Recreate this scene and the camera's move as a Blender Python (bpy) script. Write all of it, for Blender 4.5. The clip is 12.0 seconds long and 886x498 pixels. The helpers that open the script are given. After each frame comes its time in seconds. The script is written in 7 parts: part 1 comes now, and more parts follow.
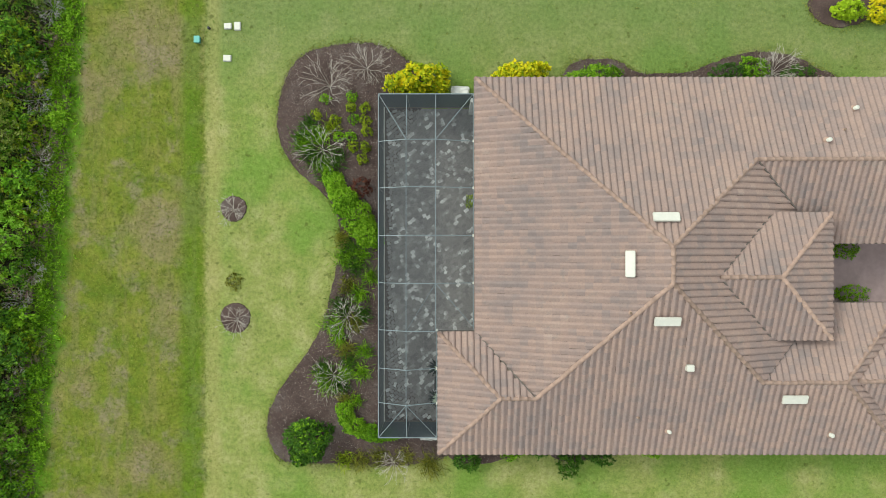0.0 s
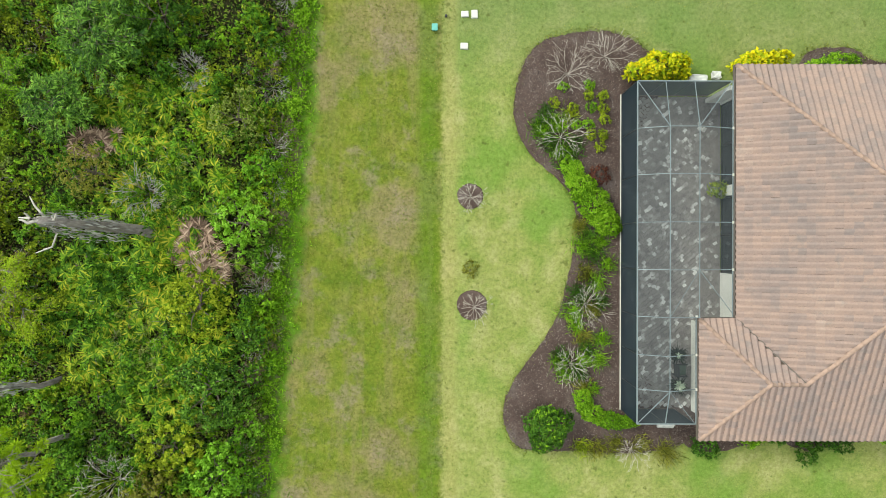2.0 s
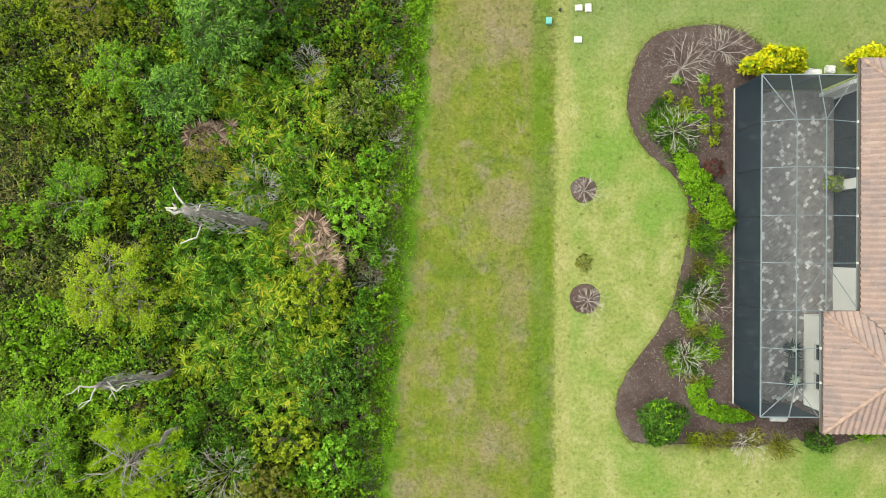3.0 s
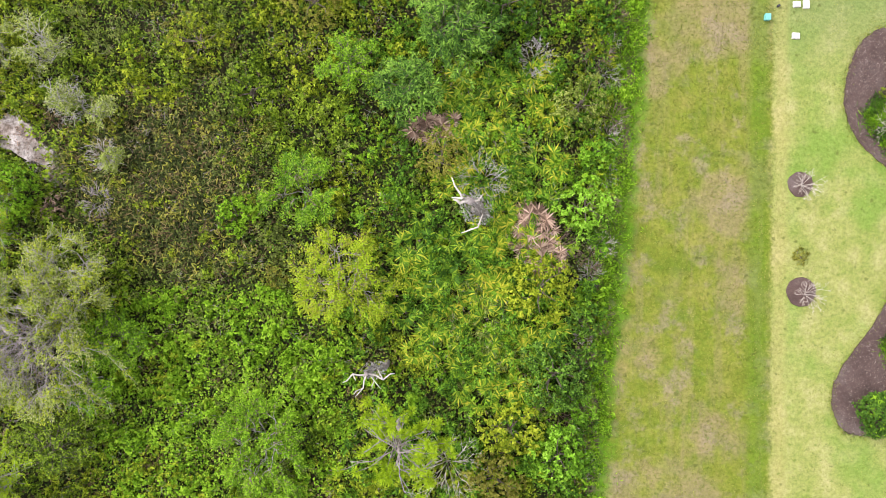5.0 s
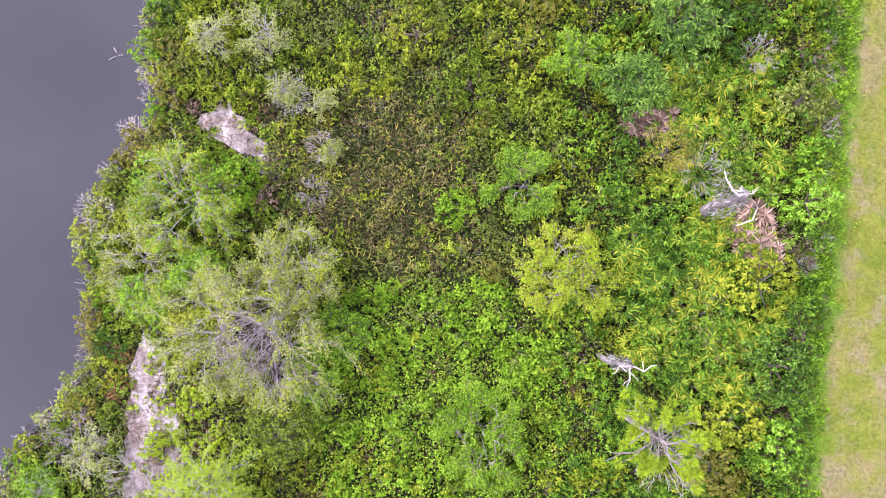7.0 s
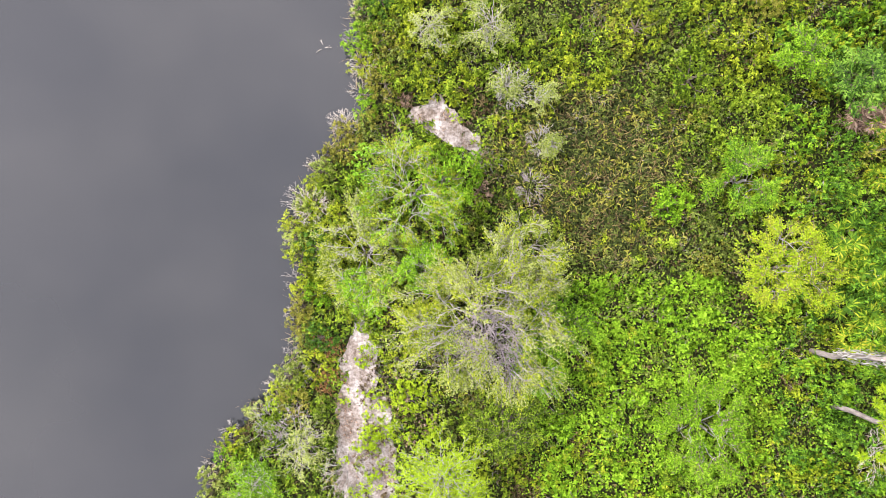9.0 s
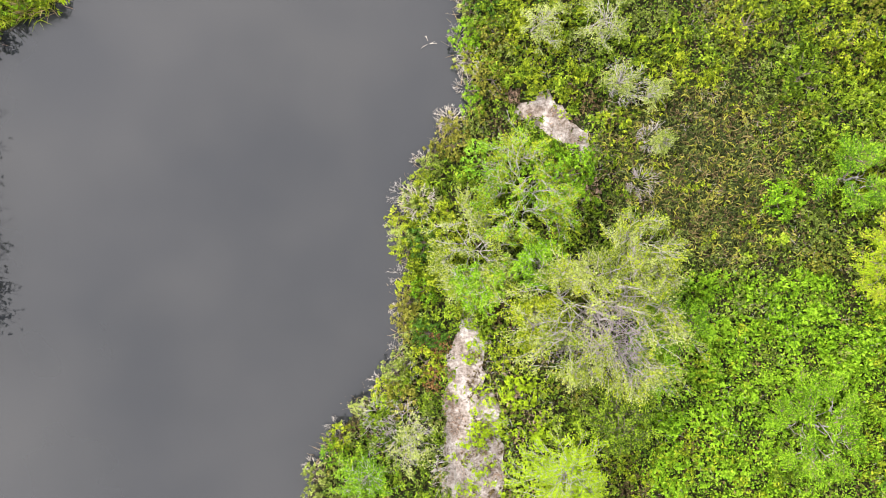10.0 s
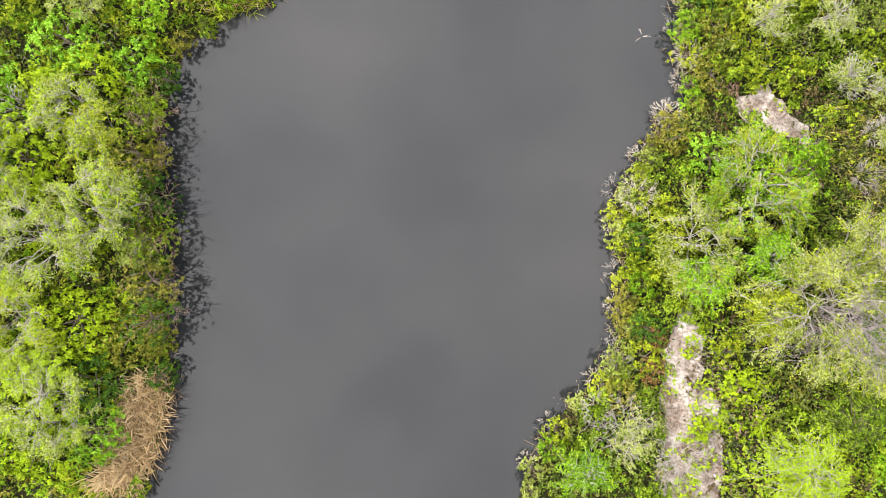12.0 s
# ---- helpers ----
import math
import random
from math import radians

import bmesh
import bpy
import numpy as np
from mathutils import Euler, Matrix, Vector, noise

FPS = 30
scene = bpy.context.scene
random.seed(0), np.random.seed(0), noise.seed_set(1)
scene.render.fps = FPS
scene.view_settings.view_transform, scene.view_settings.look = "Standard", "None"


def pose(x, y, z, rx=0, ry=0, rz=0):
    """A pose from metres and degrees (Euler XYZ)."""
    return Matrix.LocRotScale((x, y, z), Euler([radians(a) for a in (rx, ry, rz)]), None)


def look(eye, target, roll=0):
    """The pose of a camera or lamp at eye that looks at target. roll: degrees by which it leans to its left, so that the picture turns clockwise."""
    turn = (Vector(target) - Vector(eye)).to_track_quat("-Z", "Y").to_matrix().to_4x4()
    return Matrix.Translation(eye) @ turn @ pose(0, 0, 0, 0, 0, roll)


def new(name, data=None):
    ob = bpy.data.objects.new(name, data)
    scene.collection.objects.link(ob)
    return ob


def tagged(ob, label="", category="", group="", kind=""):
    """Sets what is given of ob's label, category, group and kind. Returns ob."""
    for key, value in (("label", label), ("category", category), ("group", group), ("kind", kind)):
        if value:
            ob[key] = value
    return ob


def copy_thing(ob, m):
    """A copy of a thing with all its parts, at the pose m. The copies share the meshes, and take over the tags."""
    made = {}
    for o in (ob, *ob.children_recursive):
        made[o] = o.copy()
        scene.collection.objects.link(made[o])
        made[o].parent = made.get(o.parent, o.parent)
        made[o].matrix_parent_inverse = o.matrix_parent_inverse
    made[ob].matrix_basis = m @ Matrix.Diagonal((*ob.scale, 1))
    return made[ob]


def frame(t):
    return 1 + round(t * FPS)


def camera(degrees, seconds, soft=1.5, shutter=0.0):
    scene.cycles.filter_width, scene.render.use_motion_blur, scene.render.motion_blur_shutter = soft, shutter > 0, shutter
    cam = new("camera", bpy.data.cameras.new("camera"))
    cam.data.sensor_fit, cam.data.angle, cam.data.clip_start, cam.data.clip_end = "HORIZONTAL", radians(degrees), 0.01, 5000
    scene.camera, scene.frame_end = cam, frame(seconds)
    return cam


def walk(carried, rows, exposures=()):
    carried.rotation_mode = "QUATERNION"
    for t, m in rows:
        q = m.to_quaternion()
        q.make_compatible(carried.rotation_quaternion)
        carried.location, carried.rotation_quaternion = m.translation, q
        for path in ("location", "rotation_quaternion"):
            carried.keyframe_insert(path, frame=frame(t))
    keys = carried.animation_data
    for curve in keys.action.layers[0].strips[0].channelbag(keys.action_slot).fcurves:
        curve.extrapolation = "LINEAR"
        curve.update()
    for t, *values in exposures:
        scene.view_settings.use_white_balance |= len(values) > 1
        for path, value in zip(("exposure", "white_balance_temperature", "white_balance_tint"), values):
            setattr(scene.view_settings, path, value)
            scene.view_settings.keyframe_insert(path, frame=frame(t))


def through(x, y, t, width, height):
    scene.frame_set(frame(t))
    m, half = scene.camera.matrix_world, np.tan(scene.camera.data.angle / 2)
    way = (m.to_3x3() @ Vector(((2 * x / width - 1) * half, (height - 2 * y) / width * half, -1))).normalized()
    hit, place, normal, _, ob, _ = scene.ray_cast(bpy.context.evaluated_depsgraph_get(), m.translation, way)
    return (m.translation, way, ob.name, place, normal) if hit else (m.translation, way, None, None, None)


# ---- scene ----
cam = camera(74.3, 12.0, soft=0.85)
METRES, EYE, TILT, LEAN, TURN = 72.0, 31.0, -90.0, 0.0, 0.0
ROWS = [
    (0.0, 0.0, 0.0, 0.0, 0.0, 0.0, -0.0),
    (0.5, -0.0438, -0.0, -0.0017, -0.08, -0.04, -0.03),
    (1.0, -0.0871, -0.0001, -0.0038, -0.01, -0.02, -0.04),
    (1.5, -0.131, -0.0005, -0.0059, -0.0, -0.03, -0.06),
    (2.0, -0.174, -0.0008, -0.0091, 0.02, -0.02, -0.12),
    (2.5, -0.2161, -0.0009, -0.012, 0.03, -0.01, -0.2),
    (3.0, -0.2576, -0.0012, -0.0146, 0.01, 0.01, -0.27),
    (5.0, -0.4222, -0.0047, -0.0218, -0.24, 0.05, -0.61),
    (5.5, -0.4634, -0.0053, -0.0228, -0.33, 0.06, -0.69),
    (6.0, -0.5041, -0.0057, -0.0246, -0.38, 0.09, -0.76),
    (6.5, -0.5447, -0.0059, -0.0271, -0.43, 0.11, -0.84),
    (7.0, -0.5857, -0.0056, -0.0292, -0.48, 0.1, -0.95),
    (9.0, -0.7498, -0.0031, -0.0358, -0.66, -0.03, -1.23),
    (9.5, -0.7909, -0.0023, -0.0383, -0.69, -0.01, -1.32),
    (10.0, -0.833, -0.0012, -0.0408, -0.81, 0.01, -1.38),
    (10.5, -0.8746, -0.0002, -0.0425, -0.86, -0.05, -1.41),
    (11.0, -0.9158, 0.0004, -0.0446, -0.85, -0.09, -1.41),
    (11.5, -0.9566, 0.0015, -0.0465, -0.76, -0.16, -1.43),
    (12.0, -0.9987, 0.0023, -0.0465, -0.71, -0.36, -1.44),
]
walk(cam, [(t, pose(0, 0, EYE, TILT, LEAN, TURN) @ pose(METRES * x, METRES * y, METRES * z, 90 + pitch, roll, yaw)) for t, x, y, z, yaw, pitch, roll in ROWS],
     [(0.0, 0.0, 6400, -3), (1.5, 0.22, 6500, -4), (3.0, 0.48, 6750, -1), (5.0, 0.76, 6500, 17), (6.0, 0.9, 6350, 22), (7.0, 1.06, 5950, 37), (9.0, 1.2, 6600, 18), (10.0, 1.19, 6850, 13), (12.0, 1.19, 7050, 12)])

# ---- light ----
world = bpy.data.worlds.new("overcast_sky")
scene.world = world
world.use_nodes = True
wn, wl = world.node_tree.nodes, world.node_tree.links
sky = wn.new("ShaderNodeTexSky")
sky.sky_type, sky.sun_disc = "NISHITA", False
sky.sun_elevation, sky.sun_rotation = radians(38), radians(-59)
sky_dim = wn.new("ShaderNodeVectorMath")
sky_dim.operation = "SCALE"
sky_dim.inputs["Scale"].default_value = 0.1
wl.new(sky.outputs[0], sky_dim.inputs[0])
sky_co = wn.new("ShaderNodeTexCoord")
cloud_noise = wn.new("ShaderNodeTexNoise")
cloud_noise.inputs["Scale"].default_value, cloud_noise.inputs["Detail"].default_value = 2.6, 5.0
wl.new(sky_co.outputs["Generated"], cloud_noise.inputs["Vector"])
cloud = wn.new("ShaderNodeValToRGB")
cloud.color_ramp.elements[0].position, cloud.color_ramp.elements[1].position = 0.38, 0.66
cloud.color_ramp.elements[0].color, cloud.color_ramp.elements[1].color = (1.26, 1.3, 1.37, 1), (1.92, 1.91, 1.89, 1)
wl.new(cloud_noise.outputs["Fac"], cloud.inputs["Fac"])
sky_mix = wn.new("ShaderNodeMixRGB")
sky_mix.inputs["Fac"].default_value = 0.85
wl.new(sky_dim.outputs[0], sky_mix.inputs[1])
wl.new(cloud.outputs[0], sky_mix.inputs[2])
# thinner cloud on the sun's side
sunward = wn.new("ShaderNodeVectorMath")
sunward.operation = "DOT_PRODUCT"
sunward.inputs[1].default_value = Vector((-50, 30, 46)).normalized()
wl.new(sky_co.outputs["Generated"], sunward.inputs[0])
glow = wn.new("ShaderNodeMath")
glow.operation = "MULTIPLY_ADD"
glow.inputs[1].default_value, glow.inputs[2].default_value = 0.5, 0.78
wl.new(sunward.outputs["Value"], glow.inputs[0])
sky_bright = wn.new("ShaderNodeVectorMath")
sky_bright.operation = "SCALE"
wl.new(sky_mix.outputs[0], sky_bright.inputs[0])
wl.new(glow.outputs[0], sky_bright.inputs["Scale"])
wl.new(sky_bright.outputs[0], wn["Background"].inputs["Color"])
wn["Background"].inputs["Strength"].default_value = 1.0

sun = new("sun", bpy.data.lights.new("sun", "SUN"))
sun.data.energy, sun.data.angle, sun.data.color = 2.6, radians(14), (1.0, 0.95, 0.87)
sun.matrix_world = look((-50, 30, 46), (0, 0, 0))


# ---- materials ----
def material(name, rough=0.8, spec=0.3):
    m = bpy.data.materials.new(name)
    m.use_nodes = True
    b = m.node_tree.nodes["Principled BSDF"]
    b.inputs["Roughness"].default_value, b.inputs["Specular IOR Level"].default_value = rough, spec
    return m, m.node_tree.nodes, m.node_tree.links, b


def ramp(n, l, fac, stops):
    r = n.new("ShaderNodeValToRGB")
    e = r.color_ramp.elements
    while len(e) < len(stops):
        e.new(0.5)
    for k, (p, c) in zip(e, stops):
        k.position, k.color = p, (*c, 1)
    l.new(fac, r.inputs["Fac"])
    return r.outputs["Color"]


def noise_node(n, l, scale, detail=4.0, rough=0.6, co=None, stretch=None):
    if co is None:
        co = n.new("ShaderNodeNewGeometry").outputs["Position"]
    if stretch:
        mp = n.new("ShaderNodeMapping")
        mp.inputs["Scale"].default_value = stretch
        l.new(co, mp.inputs["Vector"])
        co = mp.outputs["Vector"]
    t = n.new("ShaderNodeTexNoise")
    t.inputs["Scale"].default_value, t.inputs["Detail"].default_value, t.inputs["Roughness"].default_value = scale, detail, rough
    l.new(co, t.inputs["Vector"])
    return t.outputs["Fac"]


def mix(n, l, fac, a, b, mode="MIX"):
    m = n.new("ShaderNodeMixRGB")
    m.blend_type = mode
    for sock, v in zip(m.inputs, (fac, a, b)):
        if isinstance(v, (int, float)):
            sock.default_value = v
        elif isinstance(v, tuple):
            sock.default_value = (*v, 1)
        else:
            l.new(v, sock)
    return m.outputs[0]


def maths(n, l, op, a, b=0.0, c=None):
    m = n.new("ShaderNodeMath")
    m.operation = op
    for sock, v in zip(m.inputs, (a, b) if c is None else (a, b, c)):
        if isinstance(v, (int, float)):
            sock.default_value = v
        else:
            l.new(v, sock)
    return m.outputs[0]


def smooth(n, l, v, lo, hi):
    r = n.new("ShaderNodeMapRange")
    r.interpolation_type = "SMOOTHSTEP"
    r.inputs["From Min"].default_value, r.inputs["From Max"].default_value = lo, hi
    l.new(v, r.inputs["Value"])
    return r.outputs["Result"]


def bump(n, l, b, height, strength, dist):
    k = n.new("ShaderNodeBump")
    k.inputs["Strength"].default_value, k.inputs["Distance"].default_value = strength, dist
    l.new(height, k.inputs["Height"])
    l.new(k.outputs[0], b.inputs["Normal"])


def plain(name, col, rough=0.6, vary=0.12, scale=6.0, spec=0.4, metal=0.0):
    m, n, l, b = material(name, rough, spec)
    f = noise_node(n, l, scale, 6)
    lo, hi = tuple(c * (1 - vary) for c in col), tuple(min(1, c * (1 + vary)) for c in col)
    l.new(ramp(n, l, f, [(0.3, lo), (0.7, hi)]), b.inputs["Base Color"])
    b.inputs["Metallic"].default_value = metal
    bump(n, l, b, noise_node(n, l, scale * 8, 3), 0.15, 0.01)
    return m


def leaf(name, dark, mid, light, through=0.27, patch=0.5, rough=0.6):
    """Leaves: each one its own tint, and the whole drifting slowly between them."""
    m, n, l, b = material(name, rough, 0.12)
    geo = n.new("ShaderNodeNewGeometry")
    drift = noise_node(n, l, patch, 3, co=geo.outputs["Position"])
    info = n.new("ShaderNodeObjectInfo").outputs["Random"]
    f = maths(n, l, "MULTIPLY_ADD", geo.outputs["Random Per Island"], 0.66, maths(n, l, "MULTIPLY_ADD", drift, 0.95, -0.31))
    f = maths(n, l, "ADD", f, maths(n, l, "MULTIPLY_ADD", info, 0.16, -0.08))
    col = ramp(n, l, f, [(0.22, dark), (0.55, mid), (0.92, light)])
    l.new(col, b.inputs["Base Color"])
    tr = n.new("ShaderNodeBsdfTranslucent")
    l.new(col, tr.inputs["Color"])
    ms = n.new("ShaderNodeMixShader")
    ms.inputs[0].default_value = through
    l.new(b.outputs[0], ms.inputs[1])
    l.new(tr.outputs[0], ms.inputs[2])
    l.new(ms.outputs[0], n["Material Output"].inputs["Surface"])
    return m


def ground_material():
    m, n, l, b = material("ground_cover", 0.95, 0.1)
    pos = n.new("ShaderNodeNewGeometry").outputs["Position"]
    sep = n.new("ShaderNodeSeparateXYZ")
    l.new(pos, sep.inputs[0])
    x, y = sep.outputs["X"], sep.outputs["Y"]
    big = noise_node(n, l, 0.16, 4, co=pos)
    mid = noise_node(n, l, 0.7, 5, 0.65, co=pos)
    fine = noise_node(n, l, 5.0, 6, 0.75, co=pos)
    grain = noise_node(n, l, 26.0, 4, 0.8, co=pos)
    streak = noise_node(n, l, 0.6, 4, 0.6, co=pos, stretch=(2.2, 0.25, 1))
    # mown lawn: pale yellow-green with greener drifts
    lawn = ramp(n, l, mid, [(0.3, (0.19, 0.24, 0.052)), (0.5, (0.27, 0.285, 0.09)), (0.7, (0.37, 0.345, 0.155))])
    lawn = mix(n, l, maths(n, l, "MULTIPLY", smooth(n, l, big, 0.44, 0.62), 0.85), lawn, (0.15, 0.245, 0.04))
    lawn = mix(n, l, maths(n, l, "MULTIPLY", smooth(n, l, y, 6.0, 13.0), 0.7), lawn, (0.15, 0.20, 0.07))
    # rough grass strip: deeper green with bare brownish patches
    rough = ramp(n, l, mid, [(0.3, (0.105, 0.158, 0.017)), (0.5, (0.165, 0.195, 0.025)), (0.72, (0.225, 0.215, 0.05))])
    rough = mix(n, l, maths(n, l, "MULTIPLY", smooth(n, l, streak, 0.48, 0.68), 0.45), rough, (0.235, 0.195, 0.09))
    rough = mix(n, l, maths(n, l, "MULTIPLY", smooth(n, l, big, 0.5, 0.62), 0.6), rough, (0.265, 0.195, 0.12))
    bare = noise_node(n, l, 0.42, 6, 0.7, co=pos)
    rough = mix(n, l, maths(n, l, "MULTIPLY", smooth(n, l, bare, 0.5, 0.64), 0.6), rough, (0.25, 0.195, 0.14))
    warp = maths(n, l, "MULTIPLY_ADD", fine, 0.5, maths(n, l, "MULTIPLY_ADD", mid, 0.4, maths(n, l, "ADD", x, -0.45)))
    col = mix(n, l, smooth(n, l, warp, -12.75, -12.45), rough, lawn)
    # a worn pale line beside the boundary and a lusher one
    line = maths(n, l, "SUBTRACT", 1.0, smooth(n, l, maths(n, l, "ABSOLUTE", maths(n, l, "ADD", warp, 12.2)), 0.1, 0.7))
    col = mix(n, l, maths(n, l, "MULTIPLY", line, 0.5), col, (0.33, 0.29, 0.11))
    lush = maths(n, l, "SUBTRACT", 1.0, smooth(n, l, maths(n, l, "ABSOLUTE", maths(n, l, "ADD", warp, 13.3)), 0.2, 0.9))
    col = mix(n, l, maths(n, l, "MULTIPLY", lush, 0.6), col, (0.10, 0.18, 0.012))
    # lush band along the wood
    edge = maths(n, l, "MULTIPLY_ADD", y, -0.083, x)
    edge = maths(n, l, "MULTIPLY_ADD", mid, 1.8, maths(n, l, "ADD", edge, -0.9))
    col = mix(n, l, maths(n, l, "MULTIPLY", smooth(n, l, edge, -19.7, -20.5), smooth(n, l, fine, 0.25, 0.55)), col, (0.10, 0.215, 0.012))
    thatch = ramp(n, l, fine, [(0.3, (0.075, 0.055, 0.035)), (0.6, (0.17, 0.135, 0.095)), (0.8, (0.25, 0.21, 0.16))])
    col = mix(n, l, maths(n, l, "MULTIPLY", smooth(n, l, edge, -20.5, -20.9), smooth(n, l, streak, 0.36, 0.52)), col, thatch)
    # brown leaf litter, its colour darkened for the shade between the shrubs
    litter_shade = ramp(n, l, fine, [(0.3, (0.012, 0.014, 0.006)), (0.55, (0.032, 0.032, 0.013)), (0.8, (0.09, 0.075, 0.04))])
    col = mix(n, l, smooth(n, l, edge, -21.3, -22.2), col, litter_shade)
    col = mix(n, l, 0.8, col, ramp(n, l, fine, [(0.3, (0.45, 0.5, 0.42)), (0.6, (1.0, 1.0, 1.0))]), "MULTIPLY")
    col = mix(n, l, 0.5, col, ramp(n, l, grain, [(0.32, (0.4, 0.45, 0.38)), (0.62, (1, 1, 1))]), "MULTIPLY")
    spots = noise_node(n, l, 1.9, 3, 0.5, co=pos)
    col = mix(n, l, maths(n, l, "MULTIPLY", smooth(n, l, spots, 0.64, 0.72), 0.6), col, (0.06, 0.07, 0.015))
    weeds = noise_node(n, l, 3.6, 3, 0.6, co=pos)
    col = mix(n, l, maths(n, l, "MULTIPLY", smooth(n, l, weeds, 0.62, 0.70), 0.55), col, (0.075, 0.115, 0.015))
    l.new(col, b.inputs["Base Color"])
    bump(n, l, b, maths(n, l, "MULTIPLY_ADD", grain, 0.5, fine), 0.5, 0.06)
    return m


def tile_material(name, source):
    m, n, l, b = material(name, 0.85, 0.2)
    geo = n.new("ShaderNodeNewGeometry")
    rnd = n.new("ShaderNodeObjectInfo").outputs["Random"] if source == "object" else geo.outputs["Random Per Island"]
    pos = geo.outputs["Position"]
    big, fine = noise_node(n, l, 0.35, 4, co=pos), noise_node(n, l, 9.0, 6, 0.7, co=pos)
    f = maths(n, l, "MULTIPLY_ADD", rnd, 0.34, maths(n, l, "MULTIPLY_ADD", big, 1.15, -0.25))
    col = ramp(n, l, f, [(0.1, (0.185, 0.152, 0.148)), (0.42, (0.262, 0.19, 0.17)), (0.68, (0.30, 0.21, 0.178)), (0.95, (0.345, 0.26, 0.225))])
    stain = noise_node(n, l, 1.4, 5, 0.7, co=pos)
    col = mix(n, l, maths(n, l, "MULTIPLY", smooth(n, l, stain, 0.52, 0.72), 0.45), col, (0.15, 0.14, 0.14))
    col = mix(n, l, 0.6, col, ramp(n, l, fine, [(0.25, (0.6, 0.6, 0.62)), (0.7, (1.0, 1.0, 1.0))]), "MULTIPLY")
    l.new(col, b.inputs["Base Color"])
    bump(n, l, b, fine, 0.25, 0.01)
    return m


def paver_material(name, source):
    m, n, l, b = material(name, 0.8, 0.25)
    geo = n.new("ShaderNodeNewGeometry")
    rnd = n.new("ShaderNodeObjectInfo").outputs["Random"] if source == "object" else geo.outputs["Random Per Island"]
    fine = noise_node(n, l, 14.0, 5, 0.7, co=geo.outputs["Position"])
    big = noise_node(n, l, 0.5, 3, co=geo.outputs["Position"])
    drift = noise_node(n, l, 1.5, 2, co=geo.outputs["Position"])
    f = maths(n, l, "MULTIPLY_ADD", drift, 0.9, maths(n, l, "MULTIPLY_ADD", rnd, 0.72, -0.3))
    col = ramp(n, l, f, [(0.05, (0.175, 0.156, 0.152)), (0.35, (0.222, 0.198, 0.19)), (0.66, (0.255, 0.23, 0.221)), (0.77, (0.32, 0.297, 0.287)), (0.82, (0.46, 0.44, 0.425)), (0.95, (0.66, 0.635, 0.61))])
    col = mix(n, l, 0.5, col, ramp(n, l, fine, [(0.3, (0.6, 0.6, 0.6)), (0.7, (1, 1, 1))]), "MULTIPLY")
    col = mix(n, l, 0.4, col, ramp(n, l, big, [(0.35, (0.6, 0.6, 0.62)), (0.65, (1, 1, 1))]), "MULTIPLY")
    l.new(col, b.inputs["Base Color"])
    bump(n, l, b, fine, 0.2, 0.01)
    return m


def screen_material(name, solid, col):
    """Insect mesh: part of the light goes through its holes."""
    m, n, l, b = material(name, 0.7, 0.2)
    b.inputs["Base Color"].default_value = (*col, 1)
    tr = n.new("ShaderNodeBsdfTransparent")
    ms = n.new("ShaderNodeMixShader")
    ms.inputs[0].default_value = solid
    l.new(tr.outputs[0], ms.inputs[1])
    l.new(b.outputs[0], ms.inputs[2])
    l.new(ms.outputs[0], n["Material Output"].inputs["Surface"])
    return m


def water_material():
    m, n, l, b = material("lake_water", 0.04, 0.5)
    b.inputs["IOR"].default_value = 1.475
    f = noise_node(n, l, 0.08, 3)
    l.new(ramp(n, l, f, [(0.35, (0.0112, 0.0128, 0.0158)), (0.65, (0.014, 0.0155, 0.0188))]), b.inputs["Base Color"])
    bump(n, l, b, noise_node(n, l, 1.1, 4, 0.6), 0.06, 0.05)
    return m


def sand_material():
    m, n, l, b = material("pale_sand", 0.95, 0.1)
    f, g = noise_node(n, l, 1.3, 6, 0.7), noise_node(n, l, 7.0, 5, 0.75)
    col = ramp(n, l, f, [(0.36, (0.13, 0.10, 0.08)), (0.5, (0.27, 0.235, 0.215)), (0.66, (0.46, 0.43, 0.415))])
    col = mix(n, l, 0.85, col, ramp(n, l, g, [(0.36, (0.35, 0.32, 0.3)), (0.58, (1, 1, 1))]), "MULTIPLY")
    l.new(col, b.inputs["Base Color"])
    bump(n, l, b, g, 0.5, 0.05)
    return m


def mulch_material():
    m, n, l, b = material("bark_mulch", 0.95, 0.1)
    f, g = noise_node(n, l, 0.6, 4), noise_node(n, l, 16.0, 6, 0.8)
    col = ramp(n, l, f, [(0.3, (0.068, 0.046, 0.041)), (0.5, (0.10, 0.068, 0.06)), (0.7, (0.145, 0.115, 0.107))])
    col = mix(n, l, 0.75, col, ramp(n, l, g, [(0.3, (0.35, 0.33, 0.33)), (0.65, (1, 1, 1))]), "MULTIPLY")
    l.new(col, b.inputs["Base Color"])
    bump(n, l, b, g, 0.7, 0.04)
    return m


def chip_material():
    m, n, l, b = material("mulch_chips", 0.95, 0.1)
    r = n.new("ShaderNodeNewGeometry").outputs["Random Per Island"]
    l.new(ramp(n, l, r, [(0.0, (0.04, 0.03, 0.028)), (0.55, (0.105, 0.078, 0.07)), (0.9, (0.17, 0.135, 0.122)), (1.0, (0.27, 0.23, 0.21))]), b.inputs["Base Color"])
    return m


def bark(name, a, c):
    m, n, l, b = material(name, 0.9, 0.15)
    f = noise_node(n, l, 7.0, 6, 0.7, stretch=(1, 1, 0.3))
    l.new(ramp(n, l, f, [(0.3, a), (0.7, c)]), b.inputs["Base Color"])
    bump(n, l, b, f, 0.6, 0.02)
    return m


